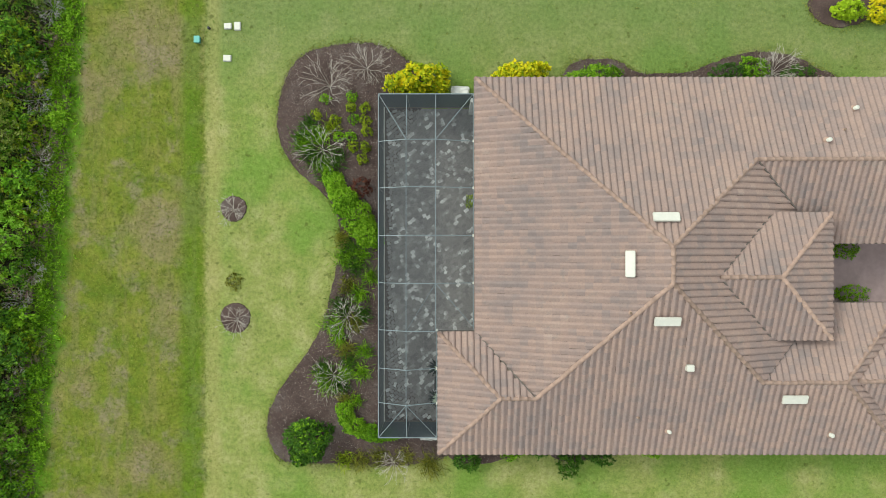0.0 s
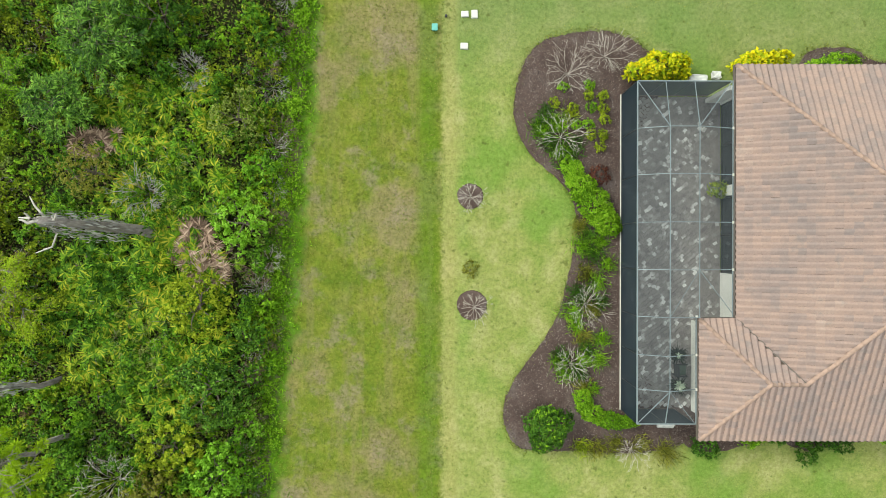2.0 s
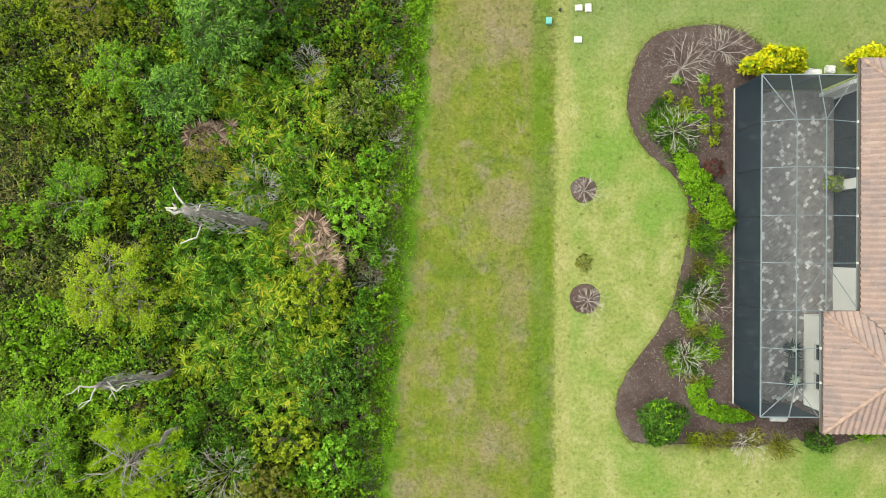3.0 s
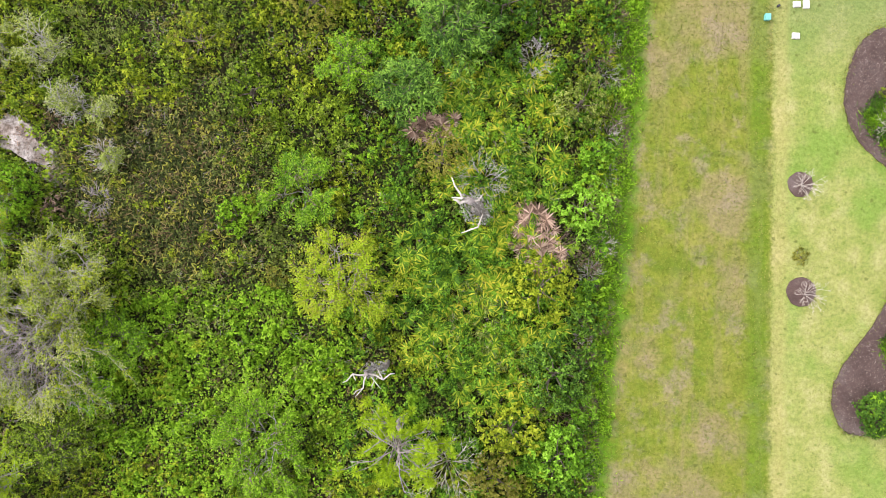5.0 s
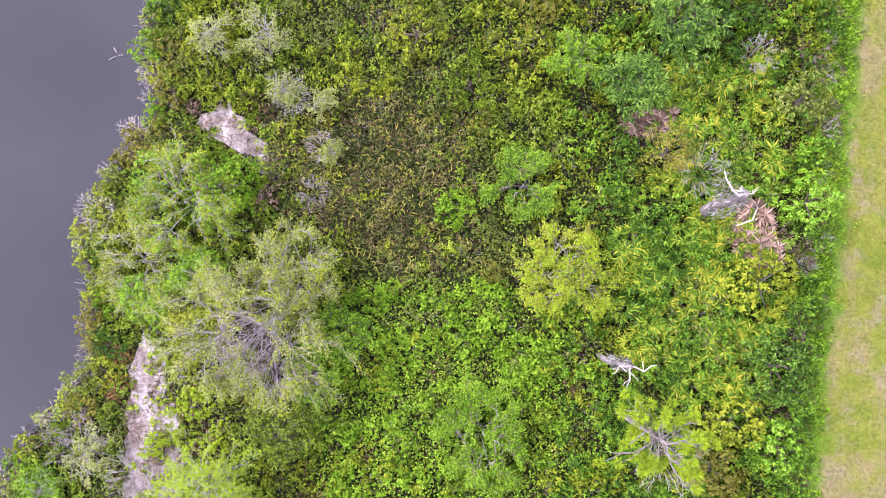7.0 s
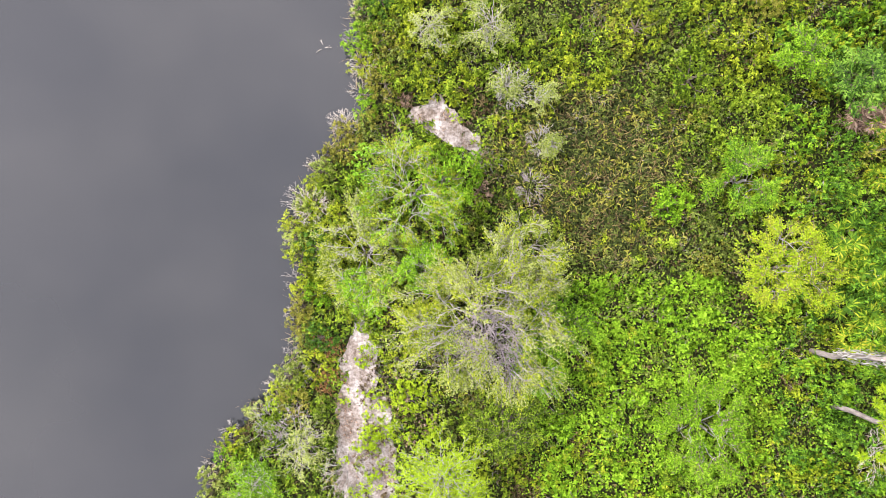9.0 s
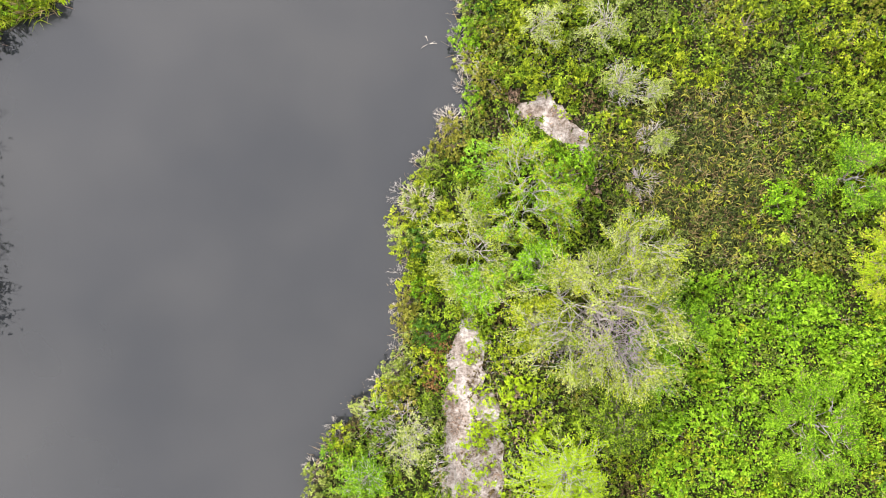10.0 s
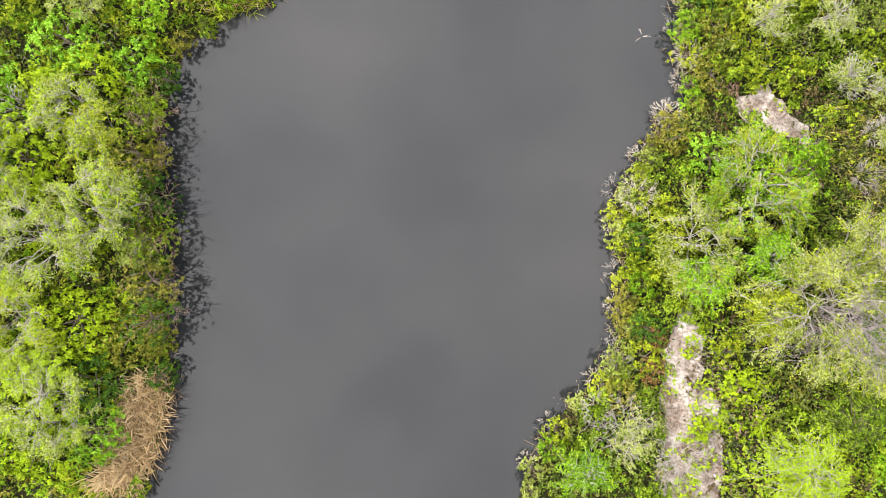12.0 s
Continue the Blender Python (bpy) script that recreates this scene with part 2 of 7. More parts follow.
GROUND = ground_material()
WATER, SAND, MULCH, CHIPS = water_material(), sand_material(), mulch_material(), chip_material()
TILE, TILE_BULK = tile_material("clay_tile", "object"), tile_material("clay_tile_field", "island")
CAP = plain("ridge_mortar_tile", (0.29, 0.195, 0.155), 0.85, 0.2, 3.0)
PAVER, PAVER_BULK = paver_material("paver", "object"), paver_material("paver_field", "island")
STUCCO = plain("cream_stucco", (0.62, 0.61, 0.58), 0.9, 0.06, 2.0)
WHITE = plain("white_metal", (0.50, 0.48, 0.43), 0.5, 0.05, 5.0)
ALU = plain("pale_aluminium", (0.155, 0.185, 0.20), 0.45, 0.1, 3.0)
DECK = plain("roof_underlay", (0.10, 0.075, 0.06), 0.95, 0.2, 3.0)
FASCIA = plain("brown_fascia", (0.10, 0.08, 0.07), 0.7, 0.15, 3.0)
CONCRETE = plain("weathered_concrete", (0.5, 0.49, 0.47), 0.9, 0.2, 4.0)
GLASSY, _n, _l, _b = material("dark_window_glass", 0.05, 0.5)
_b.inputs["Base Color"].default_value = (0.02, 0.025, 0.03, 1)
SCREEN_TOP = screen_material("roof_mesh_screen", 0.22, (0.09, 0.104, 0.114))
SCREEN_WALL = screen_material("wall_mesh_screen", 0.88, (0.013, 0.022, 0.032))
DARK_METAL = plain("dark_bronze_metal", (0.02, 0.02, 0.022), 0.5, 0.2, 5.0)
CUSHION = plain("grey_green_cushion", (0.07, 0.095, 0.075), 0.9, 0.15, 8.0)
JOINT = plain("joint_sand", (0.195, 0.178, 0.172), 0.95, 0.2, 6.0)
TEAL = plain("teal_plastic", (0.11, 0.33, 0.29), 0.5, 0.08, 8.0)
DRIVE = plain("pinkish_concrete_pavers", (0.26, 0.19, 0.19), 0.85, 0.15, 2.0)
TERRA = plain("white_glazed_pot", (0.6, 0.6, 0.58), 0.4, 0.08, 6.0)

TWIG_PALE = bark("pale_bare_twig", (0.34, 0.30, 0.26), (0.56, 0.51, 0.46))
TWIG_GREY = bark("grey_dead_twig", (0.20, 0.19, 0.18), (0.42, 0.39, 0.37))
TWIG_BROWN = bark("brown_dead_twig", (0.10, 0.065, 0.045), (0.26, 0.19, 0.15))
SNAG = bark("weathered_dead_wood", (0.11, 0.095, 0.09), (0.30, 0.265, 0.25))
SNAG_PALE = bark("barkless_pale_wood", (0.28, 0.255, 0.23), (0.50, 0.46, 0.42))
TWIG_MAUVE = bark("mauve_grey_twig", (0.17, 0.145, 0.15), (0.36, 0.315, 0.32))
BARK = bark("grey_brown_bark", (0.07, 0.055, 0.045), (0.18, 0.15, 0.12))

L_BRIGHT = leaf("bright_green_leaves", (0.0605, 0.146, 0.00504), (0.182, 0.358, 0.0121), (0.301, 0.486, 0.034))
L_FRESH = leaf("fresh_light_green_leaves", (0.10, 0.23, 0.01), (0.20, 0.42, 0.022), (0.33, 0.56, 0.07))
L_RUST = leaf("rusty_withered_leaves", (0.10, 0.05, 0.02), (0.24, 0.13, 0.045), (0.40, 0.25, 0.10))
L_LIME = leaf("lime_leaves", (0.196, 0.308, 0.0112), (0.308, 0.451, 0.0132), (0.378, 0.504, 0.027))
L_YELLOWGREEN = leaf("yellow_green_leaves", (0.0907, 0.141, 0.00706), (0.27, 0.352, 0.0154), (0.429, 0.477, 0.0382))
L_OLIVE = leaf("olive_leaves", (0.0756, 0.0857, 0.00907), (0.215, 0.22, 0.0275), (0.321, 0.312, 0.0614))
L_DARK = leaf("deep_green_leaves", (0.022, 0.06, 0.006), (0.055, 0.135, 0.012), (0.115, 0.23, 0.022))
L_BLUE = leaf("blue_green_leaves", (0.025, 0.072, 0.009), (0.11, 0.235, 0.023), (0.25, 0.42, 0.055))
L_PALE = leaf("pale_willow_leaves", (0.096, 0.136, 0.0176), (0.265, 0.335, 0.06), (0.44, 0.49, 0.16))
L_THICKET = leaf("thicket_leaves", (0.0392, 0.0763, 0.0049), (0.171, 0.275, 0.0132), (0.321, 0.428, 0.034), patch=0.28)
L_PALMETTO = leaf("palmetto_fronds", (0.04, 0.11, 0.007), (0.16, 0.29, 0.014), (0.46, 0.42, 0.035), patch=0.5)
L_GOLD = leaf("golden_leaves", (0.22, 0.31, 0.008), (0.56, 0.52, 0.012), (0.8, 0.62, 0.015), patch=1.6)
L_RED = leaf("dark_red_leaves", (0.05, 0.015, 0.012), (0.10, 0.03, 0.022), (0.15, 0.06, 0.03))
L_REED = leaf("olive_reed_blades", (0.02, 0.03, 0.007), (0.062, 0.085, 0.016), (0.21, 0.25, 0.055))
L_DRY = leaf("dry_tan_blades", (0.28, 0.2, 0.11), (0.48, 0.36, 0.21), (0.64, 0.52, 0.33))
L_DEADFROND = leaf("dead_brown_fronds", (0.12, 0.075, 0.055), (0.33, 0.225, 0.165), (0.54, 0.41, 0.31))
L_UNDER = leaf("understory_leaves", (0.0231, 0.0477, 0.00462), (0.0814, 0.138, 0.00977), (0.178, 0.251, 0.0243), patch=0.35)
L_SCRUB = leaf("dull_grey_green_leaves", (0.063, 0.0892, 0.0158), (0.176, 0.231, 0.044), (0.302, 0.35, 0.0945), patch=0.4)
L_BROWNISH = leaf("brown_tinged_leaves", (0.05, 0.032, 0.018), (0.14, 0.105, 0.045), (0.27, 0.23, 0.085), patch=0.6)
L_MOSS = leaf("grey_hanging_moss", (0.19, 0.185, 0.185), (0.36, 0.345, 0.34), (0.52, 0.5, 0.485), through=0.15, patch=1.2)
L_TUB = leaf("blackish_strappy_leaves", (0.008, 0.012, 0.008), (0.02, 0.028, 0.018), (0.04, 0.05, 0.035))
L_STAR = leaf("pale_rosette_leaves", (0.24, 0.32, 0.22), (0.38, 0.46, 0.34), (0.55, 0.6, 0.48))
L_DEEP = leaf("saturated_green_leaves", (0.024, 0.068, 0.0056), (0.095, 0.225, 0.014), (0.253, 0.451, 0.033))
L_GRASS = leaf("lawn_blades", (0.10, 0.14, 0.015), (0.19, 0.225, 0.035), (0.30, 0.29, 0.08), patch=0.9)


# ---- mesh helpers ----
def mesh_of(name, verts, faces, flat=True):
    me = bpy.data.meshes.new(name)
    me.from_pydata([tuple(v) for v in verts], [], faces)
    if not flat:
        me.polygons.foreach_set("use_smooth", [True] * len(me.polygons))
    me.update()
    return me


def quads_mesh(name, v):
    """A mesh of loose quads from an array (n, 4, 3)."""
    v = np.ascontiguousarray(v, dtype=np.float32)
    k = len(v)
    me = bpy.data.meshes.new(name)
    me.vertices.add(4 * k)
    me.vertices.foreach_set("co", v.ravel())
    me.loops.add(4 * k)
    me.loops.foreach_set("vertex_index", np.arange(4 * k, dtype=np.int32))
    me.polygons.add(k)
    me.polygons.foreach_set("loop_start", np.arange(0, 4 * k, 4, dtype=np.int32))
    me.update(calc_edges=True)
    return me


def part(name, data, mat, parent=None, label=""):
    """Links a mesh or a bmesh as one object, under a thing or a part."""
    if isinstance(data, bmesh.types.BMesh):
        me = bpy.data.meshes.new(name)
        data.to_mesh(me)
        data.free()
        data = me
    if not data.materials:
        data.materials.append(mat)
    ob = new(name, data)
    if parent is not None:
        ob.parent = parent
    return tagged(ob, label)


def thing(name, at, label, category, group="", kind=""):
    ob = new(name)
    ob.location = at
    return tagged(ob, label, category, group, kind)


def slab(x0, x1, y0, y1, z0, z1, bevel=0.0):
    bm = bmesh.new()
    bmesh.ops.create_cube(bm, size=1)
    for v in bm.verts:
        v.co = Vector(((x0 + x1) / 2 + v.co.x * (x1 - x0), (y0 + y1) / 2 + v.co.y * (y1 - y0), (z0 + z1) / 2 + v.co.z * (z1 - z0)))
    if bevel:
        bmesh.ops.bevel(bm, geom=bm.edges[:], offset=bevel, segments=2, affect="EDGES")
    return bm


def bar(p, q, w, h):
    """A rectangular bar from p to q."""
    p, q = Vector(p), Vector(q)
    d = (q - p).normalized()
    side = d.cross(Vector((0, 0, 1)))
    side = Vector((1, 0, 0)) if side.length < 0.1 else side.normalized()
    up = side.cross(d)
    bm = bmesh.new()
    ring = [[bm.verts.new(e + side * sx * w / 2 + up * sy * h / 2) for sx, sy in ((-1, -1), (1, -1), (1, 1), (-1, 1))] for e in (p, q)]
    for k in range(4):
        bm.faces.new((ring[0][k], ring[0][(k + 1) % 4], ring[1][(k + 1) % 4], ring[1][k]))
    bm.faces.new(ring[0][::-1])
    bm.faces.new(ring[1])
    return bm


def tubes(name, lines, sides=5):
    """Tapered tubes: each line is (points, radii)."""
    verts, faces = [], []
    for pts, radii in lines:
        base = len(verts)
        pts = [Vector(p) for p in pts]
        for i, p in enumerate(pts):
            d = (pts[min(i + 1, len(pts) - 1)] - pts[max(i - 1, 0)]).normalized()
            a = d.orthogonal().normalized()
            c = d.cross(a)
            for k in range(sides):
                w = 2 * math.pi * k / sides
                verts.append(p + (a * math.cos(w) + c * math.sin(w)) * radii[i])
        for i in range(len(pts) - 1):
            for k in range(sides):
                a0, a1 = base + i * sides + k, base + i * sides + (k + 1) % sides
                faces.append((a0, a1, a1 + sides, a0 + sides))
        faces.append([base + (len(pts) - 1) * sides + k for k in range(sides)])
    return mesh_of(name, verts, faces, False)


def spikes(name, at, to, radius):
    """Thin three-sided twigs that taper from each place to each tip."""
    k = len(at)
    d = unit(to - at)
    a = unit(np.cross(d, np.array([0.31, 0.52, 0.8])))
    c = np.cross(d, a)
    r = np.broadcast_to(radius, (k,))[:, None]
    v = np.stack([at + a * r, at - a * r * 0.5 + c * r * 0.87, at - a * r * 0.5 - c * r * 0.87, to], 1).astype(np.float32)
    me = bpy.data.meshes.new(name)
    me.vertices.add(4 * k)
    me.vertices.foreach_set("co", v.ravel())
    me.loops.add(9 * k)
    tri = np.array([0, 1, 3, 1, 2, 3, 2, 0, 3], dtype=np.int32)
    me.loops.foreach_set("vertex_index", (np.arange(k, dtype=np.int32)[:, None] * 4 + tri).ravel())
    me.polygons.add(3 * k)
    me.polygons.foreach_set("loop_start", np.arange(0, 9 * k, 3, dtype=np.int32))
    me.update(calc_edges=True)
    return me


def unit(v):
    return v / np.maximum(np.linalg.norm(v, axis=-1, keepdims=True), 1e-6)


def leaves(at, axis, normal, length, width, fold=0.25):
    """Folded rhombic leaves as loose quads: base, side, tip, side."""
    axis = unit(axis)
    side = unit(np.cross(axis, normal))
    up = np.cross(side, axis)
    length, width = np.broadcast_to(length, (len(at),))[:, None], np.broadcast_to(width, (len(at),))[:, None]
    mid = at + axis * length * 0.45 + up * width * fold
    return np.stack([at, mid + side * width / 2, at + axis * length - up * length * 0.15, mid - side * width / 2], 1)


def rosettes(rng, at, up, count, length, width, spread=0.8):
    """At each place a whorl of leaves that radiate about the direction up."""
    k = len(at)
    at, up = np.repeat(at, count, 0), np.repeat(unit(up), count, 0)
    a = unit(np.cross(up, rng.normal(size=up.shape)))
    axis = a * spread + up * rng.uniform(0.1, 0.7, (len(at), 1)) + rng.normal(size=up.shape) * 0.2
    size = rng.uniform(0.7, 1.25, len(at))
    return leaves(at + rng.normal(size=at.shape) * length * 0.25, axis, up + rng.normal(size=up.shape) * 0.35, length * size, width * size)


def dome(rng, centre, r, h, count, lumpy=0.25, low=0.0):
    """Places and outward directions over an uneven dome of radius r and height h."""
    d = unit(rng.normal(size=(count, 3)))
    d[:, 2] = np.abs(d[:, 2]) * (1 - low) + low * rng.uniform(-0.3, 1, count)
    ang = np.arctan2(d[:, 1], d[:, 0])
    ph = rng.uniform(0, 6.3, 4)
    lump = 1 + lumpy * (np.sin(2 * ang + ph[0]) * 0.4 + np.sin(3 * ang + ph[1]) * 0.45 + np.sin(5 * ang + ph[2]) * 0.4)
    depth = rng.uniform(0.55, 1.0, count) ** 0.6
    p = d * np.array([r, r, h]) * (lump * depth)[:, None]
    return p + np.array(centre), unit(d / np.array([r, r, h]))


def branch_lines(rng, base, tips, r0, r1, bend=0.15, steps=4):
    out = []
    base = np.array(base, float)
    for tip in tips:
        tip = np.array(tip, float)
        span = np.linalg.norm(tip - base)
        off = rng.normal(size=3) * span * bend
        pts, rad = [], []
        for i in range(steps + 1):
            f = i / steps
            pts.append(base * (1 - f) + tip * f + off * math.sin(math.pi * f) + rng.normal(size=3) * span * 0.02 * (0 < i < steps))
            rad.append(r0 * (1 - f) + r1 * f)
        out.append((pts, rad))
    return out


def bare_lines(rng, r, h, stems=9, twigs=5, thick=0.03, flat=0.4):
    """A leafless shrub: stems fan out from one foot and fork twice."""
    out = []
    for i in range(stems):
        a = 2 * math.pi * (i + rng.uniform(-0.35, 0.35)) / stems
        reach = r * rng.uniform(0.45, 0.75)
        tip = np.array([math.cos(a) * reach, math.sin(a) * reach, h * rng.uniform(0.5, 0.85)])
        stem = branch_lines(rng, (0, 0, 0), [tip], thick, thick * 0.55, 0.05)[0]
        out.append(stem)
        for j in range(twigs):
            f = rng.integers(2, 5)
            b = a + rng.normal() * 0.55
            p = stem[0][f]
            q = p + np.array([math.cos(b), math.sin(b), rng.uniform(0.1, 0.9) * h / max(r, 0.1) * flat]) * r * rng.uniform(0.25, 0.55)
            tw = branch_lines(rng, p, [q], thick * 0.6, thick * 0.35, 0.07, 3)[0]
            out.append(tw)
            for _ in range(2):
                c = b + rng.normal() * 0.7
                s = tw[0][2]
                e = s + np.array([math.cos(c), math.sin(c), rng.uniform(0.0, 0.6)]) * r * rng.uniform(0.12, 0.3)
                out.append(branch_lines(rng, s, [e], thick * 0.4, thick * 0.28, 0.1, 2)[0])
    return out


# ---- the lie of the land ----
SHORE_E = [(-400, -110), (-60, -80), (-25, -69.5), (-16.7, -66.9), (-14.1, -65.7), (-12.2, -64.5), (-10.2, -62.4), (-9.2, -62.0), (-6.7, -61.7), (-3.8, -61.7), (-1.3, -62.1), (1.2, -61.2), (3.8, -59.5), (5.2, -58.1), (8.75, -58.8), (11.2, -58.7), (20, -57), (60, -60), (400, -100)]
SHORE_W = [(-400, -140), (-60, -95), (-25, -89), (-17.5, -87.5), (-14, -86.5), (-11.5, -86.2), (-9, -86.3), (-6.4, -86.7), (-3.6, -87.2), (-0.8, -87.5), (1.75, -87.3), (4.3, -86.7), (7.3, -86.0), (8.9, -83.7), (10.1, -81.4), (14, -79.5), (60, -85), (400, -140)]
LAKE = -2.0


def shore(table, y):
    ys, xs = [p[0] for p in table], [p[1] for p in table]
    return np.interp(y, ys, xs)


def land(x, y):
    """Height of the ground: flat lawn, a wood that falls to the lake, and the far bank."""
    x, y = np.asarray(x, float), np.asarray(y, float)
    e, w = x - shore(SHORE_E, y), shore(SHORE_W, y) - x
    ze = np.interp(e, [-6, -1.2, 0, 0.7, 3, 8, 16, 38, 46, 52], [-4.0, -2.7, -2.1, -1.8, -1.35, -1.05, -1.0, -0.35, -0.03, 0])
    zw = np.interp(w, [-6, -1.2, 0, 0.7, 3, 12], [-4.0, -2.7, -2.1, -1.85, -1.4, -1.1])
    return np.maximum(ze, zw)


def build_ground():
    xs = np.concatenate([[-1500, -700, -350, -200, -140], np.arange(-112, 32, 0.7), [45, 70, 120, 250, 600, 1500]])
    ys = np.concatenate([[-1500, -700, -300, -150, -80, -50], np.arange(-32, 32, 0.7), [50, 80, 150, 300, 700, 1500]])
    gx, gy = np.meshgrid(xs, ys, indexing="ij")
    gz = land(gx, gy)
    rng = np.random.default_rng(3)
    wild = np.clip((-19.5 - gx) / 4, 0, 1) * (gz > -1.9)
    gz = gz + rng.normal(size=gz.shape) * (0.006 + 0.05 * wild)
    verts = np.stack([gx, gy, gz], -1).reshape(-1, 3)
    ny = len(ys)
    faces = [(i * ny + j, (i + 1) * ny + j, (i + 1) * ny + j + 1, i * ny + j + 1) for i in range(len(xs) - 1) for j in range(ny - 1)]
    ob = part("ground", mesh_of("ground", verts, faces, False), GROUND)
    tagged(ob, "mown lawn, rough grass strip and woodland floor coloured dark for shade", "ground", kind="structure")


build_ground()
bm = bmesh.new()
bmesh.ops.create_grid(bm, x_segments=8, y_segments=8, size=1)
for v in bm.verts:
    v.co = Vector((-95 + v.co.x * 60, v.co.y * 500, LAKE))
tagged(part("water", bm, WATER), "still grey lake water under a cloudy sky", "lake", kind="structure")


def curve_round(points, steps=6):
    """A closed smooth outline through the points."""
    p = [Vector((*q, 0)) for q in points]
    out = []
    for i in range(len(p)):
        a, b, c, d = p[i - 1], p[i], p[(i + 1) % len(p)], p[(i + 2) % len(p)]
        for k in range(steps):
            t = k / steps
            out.append(0.5 * ((2 * b) + (c - a) * t + (2 * a - 5 * b + 4 * c - d) * t * t + (3 * b - a - 3 * c + d) * t ** 3))
    return [(v.x, v.y) for v in out]


def inside(poly, x, y):
    poly = np.array(poly)
    x, y = np.asarray(x), np.asarray(y)
    ins = np.zeros(x.shape, bool)
    for (x0, y0), (x1, y1) in zip(poly, np.roll(poly, -1, 0)):
        ins ^= ((y0 > y) != (y1 > y)) & (x < (x1 - x0) * (y - y0) / ((y1 - y0) if y1 != y0 else 1e-9) + x0)
    return ins


def bed(name, outline, mat, rise, label, category, ragged=0.03, seed=0):
    """A low mound with an uneven rim, filled from the rim inwards."""
    rng = np.random.default_rng(seed)
    rim = [(x + rng.normal() * ragged, y + rng.normal() * ragged) for x, y in outline]
    bm = bmesh.new()
    lows = [bm.verts.new((x, y, float(land(x, y)) - 0.05)) for x, y in rim]
    c = np.mean(rim, 0)
    highs = []
    for x, y in rim:
        d = np.array([c[0] - x, c[1] - y])
        s = d / max(np.linalg.norm(d), 0.01) * 0.06
        highs.append(bm.verts.new((x + s[0], y + s[1], float(land(x, y)) + rise)))
    for i in range(len(rim)):
        j = (i + 1) % len(rim)
        bm.faces.new((lows[i], lows[j], highs[j], highs[i]))
    f = bm.faces.new(highs)
    bmesh.ops.triangulate(bm, faces=[f])
    bmesh.ops.recalc_face_normals(bm, faces=bm.faces)
    return tagged(part(name, bm, mat), label, category, kind="structure")


BED = curve_round([(-1.0, 9.3), (-1.92, 10.07), (-2.82, 10.67), (-4.31, 10.96), (-5.81, 10.82), (-7.16, 10.46), (-8.06, 9.62), (-8.6, 8.27), (-8.81, 6.77), (-8.51, 5.42), (-7.76, 4.22), (-6.56, 3.18), (-5.81, 2.28), (-5.42, 0.93), (-5.51, -0.27), (-5.81, -1.77), (-6.17, -3.27), (-6.71, -4.76), (-7.76, -6.26), (-8.81, -7.76), (-9.29, -8.96), (-9.26, -10.01), (-8.81, -10.9), (-8.21, -11.3), (-6.11, -11.4), (-2.52, -11.5), (0.2, -11.0), (1.5, -9.5), (-1, -8.5), (-2.5, -4), (-2.5, 4), (-1, 8)])
BED_N = curve_round([(6.2, 8.6), (6.6, 9.7), (7.67, 10.07), (9.17, 9.98), (10.37, 9.32), (12.76, 9.38), (14.26, 9.86), (16.36, 10.46), (18.45, 10.28), (19.65, 9.68), (20.9, 9.0), (20.8, 7.5), (13, 7.4), (6.5, 7.4)])
BED_S = curve_round([(-0.5, -9.0), (0.3, -11.0), (2.0, -11.4), (5, -10.7), (6.5, -11.3), (9.5, -10.9), (14, -10.6), (22, -10.6), (22, -9.0), (10, -8.8)])
BED_NE = curve_round([(19.4, 13.4), (19.6, 12.3), (20.7, 11.75), (22.0, 11.9), (23.2, 12.8), (22.6, 14.2), (20.6, 14.6)])
bed("garden_bed", BED, MULCH, 0.05, "curving bed of dark bark mulch beside the screened porch", "garden bed", seed=1)
bed("garden_bed", BED_N, MULCH, 0.045, "narrow mulch bed along the house wall", "garden bed", seed=2)
bed("garden_bed", BED_S, MULCH, 0.045, "narrow shaded mulch bed along the house wall", "garden bed", seed=3)
bed("garden_bed", BED_NE, MULCH, 0.045, "round dark mulch bed in the lawn", "garden bed", seed=4)
for cx, cy, r in ((-11.1, 2.13, 0.72), (-11.0, -3.65, 0.83)):
    ring = [(cx + r * math.cos(a) * (1 + 0.05 * math.sin(3 * a)), cy + r * math.sin(a)) for a in np.linspace(0, 2 * math.pi, 33)[:-1]]
    bed("tree_ring", ring, MULCH, 0.05, "round ring of brown bark mulch in the lawn", "garden bed", 0.015, int(r * 100))


SAND_A = [(-55.6, 5.0), (-53.76, 5.74), (-52.6, 4.6), (-51.3, 3.2), (-51.4, 1.9), (-53.0, 2.8), (-54.4, 3.8)]
SAND_B = [(-58.3, -6.5), (-57.3, -7.4), (-56.9, -10.2), (-56.2, -12), (-55.9, -15), (-56.3, -18), (-58.9, -18), (-59.2, -14), (-59.2, -11.3), (-59.0, -8.6)]
bed("sand_patch", curve_round(SAND_A), SAND, 0.2, "bare patch of pale sand between the shrubs", "sand", 0.24, 5)
bed("sand_patch", curve_round(SAND_B), SAND, 0.2, "long bare strip of pale sand beside the lake", "sand", 0.2, 6)


# ---- foliage that nobody could count ----
def stuff(name, quads, mat, label, category):
    tagged(part(name, quads_mesh(name, quads), mat), label, category, kind="stuff")


def scatter(rng, poly, per_m2):
    p = np.array(poly)
    lo, hi = p.min(0), p.max(0)
    k = int((hi - lo).prod() * per_m2)
    q = rng.uniform(lo, hi, (k, 2))
    return q[inside(poly, q[:, 0], q[:, 1])]


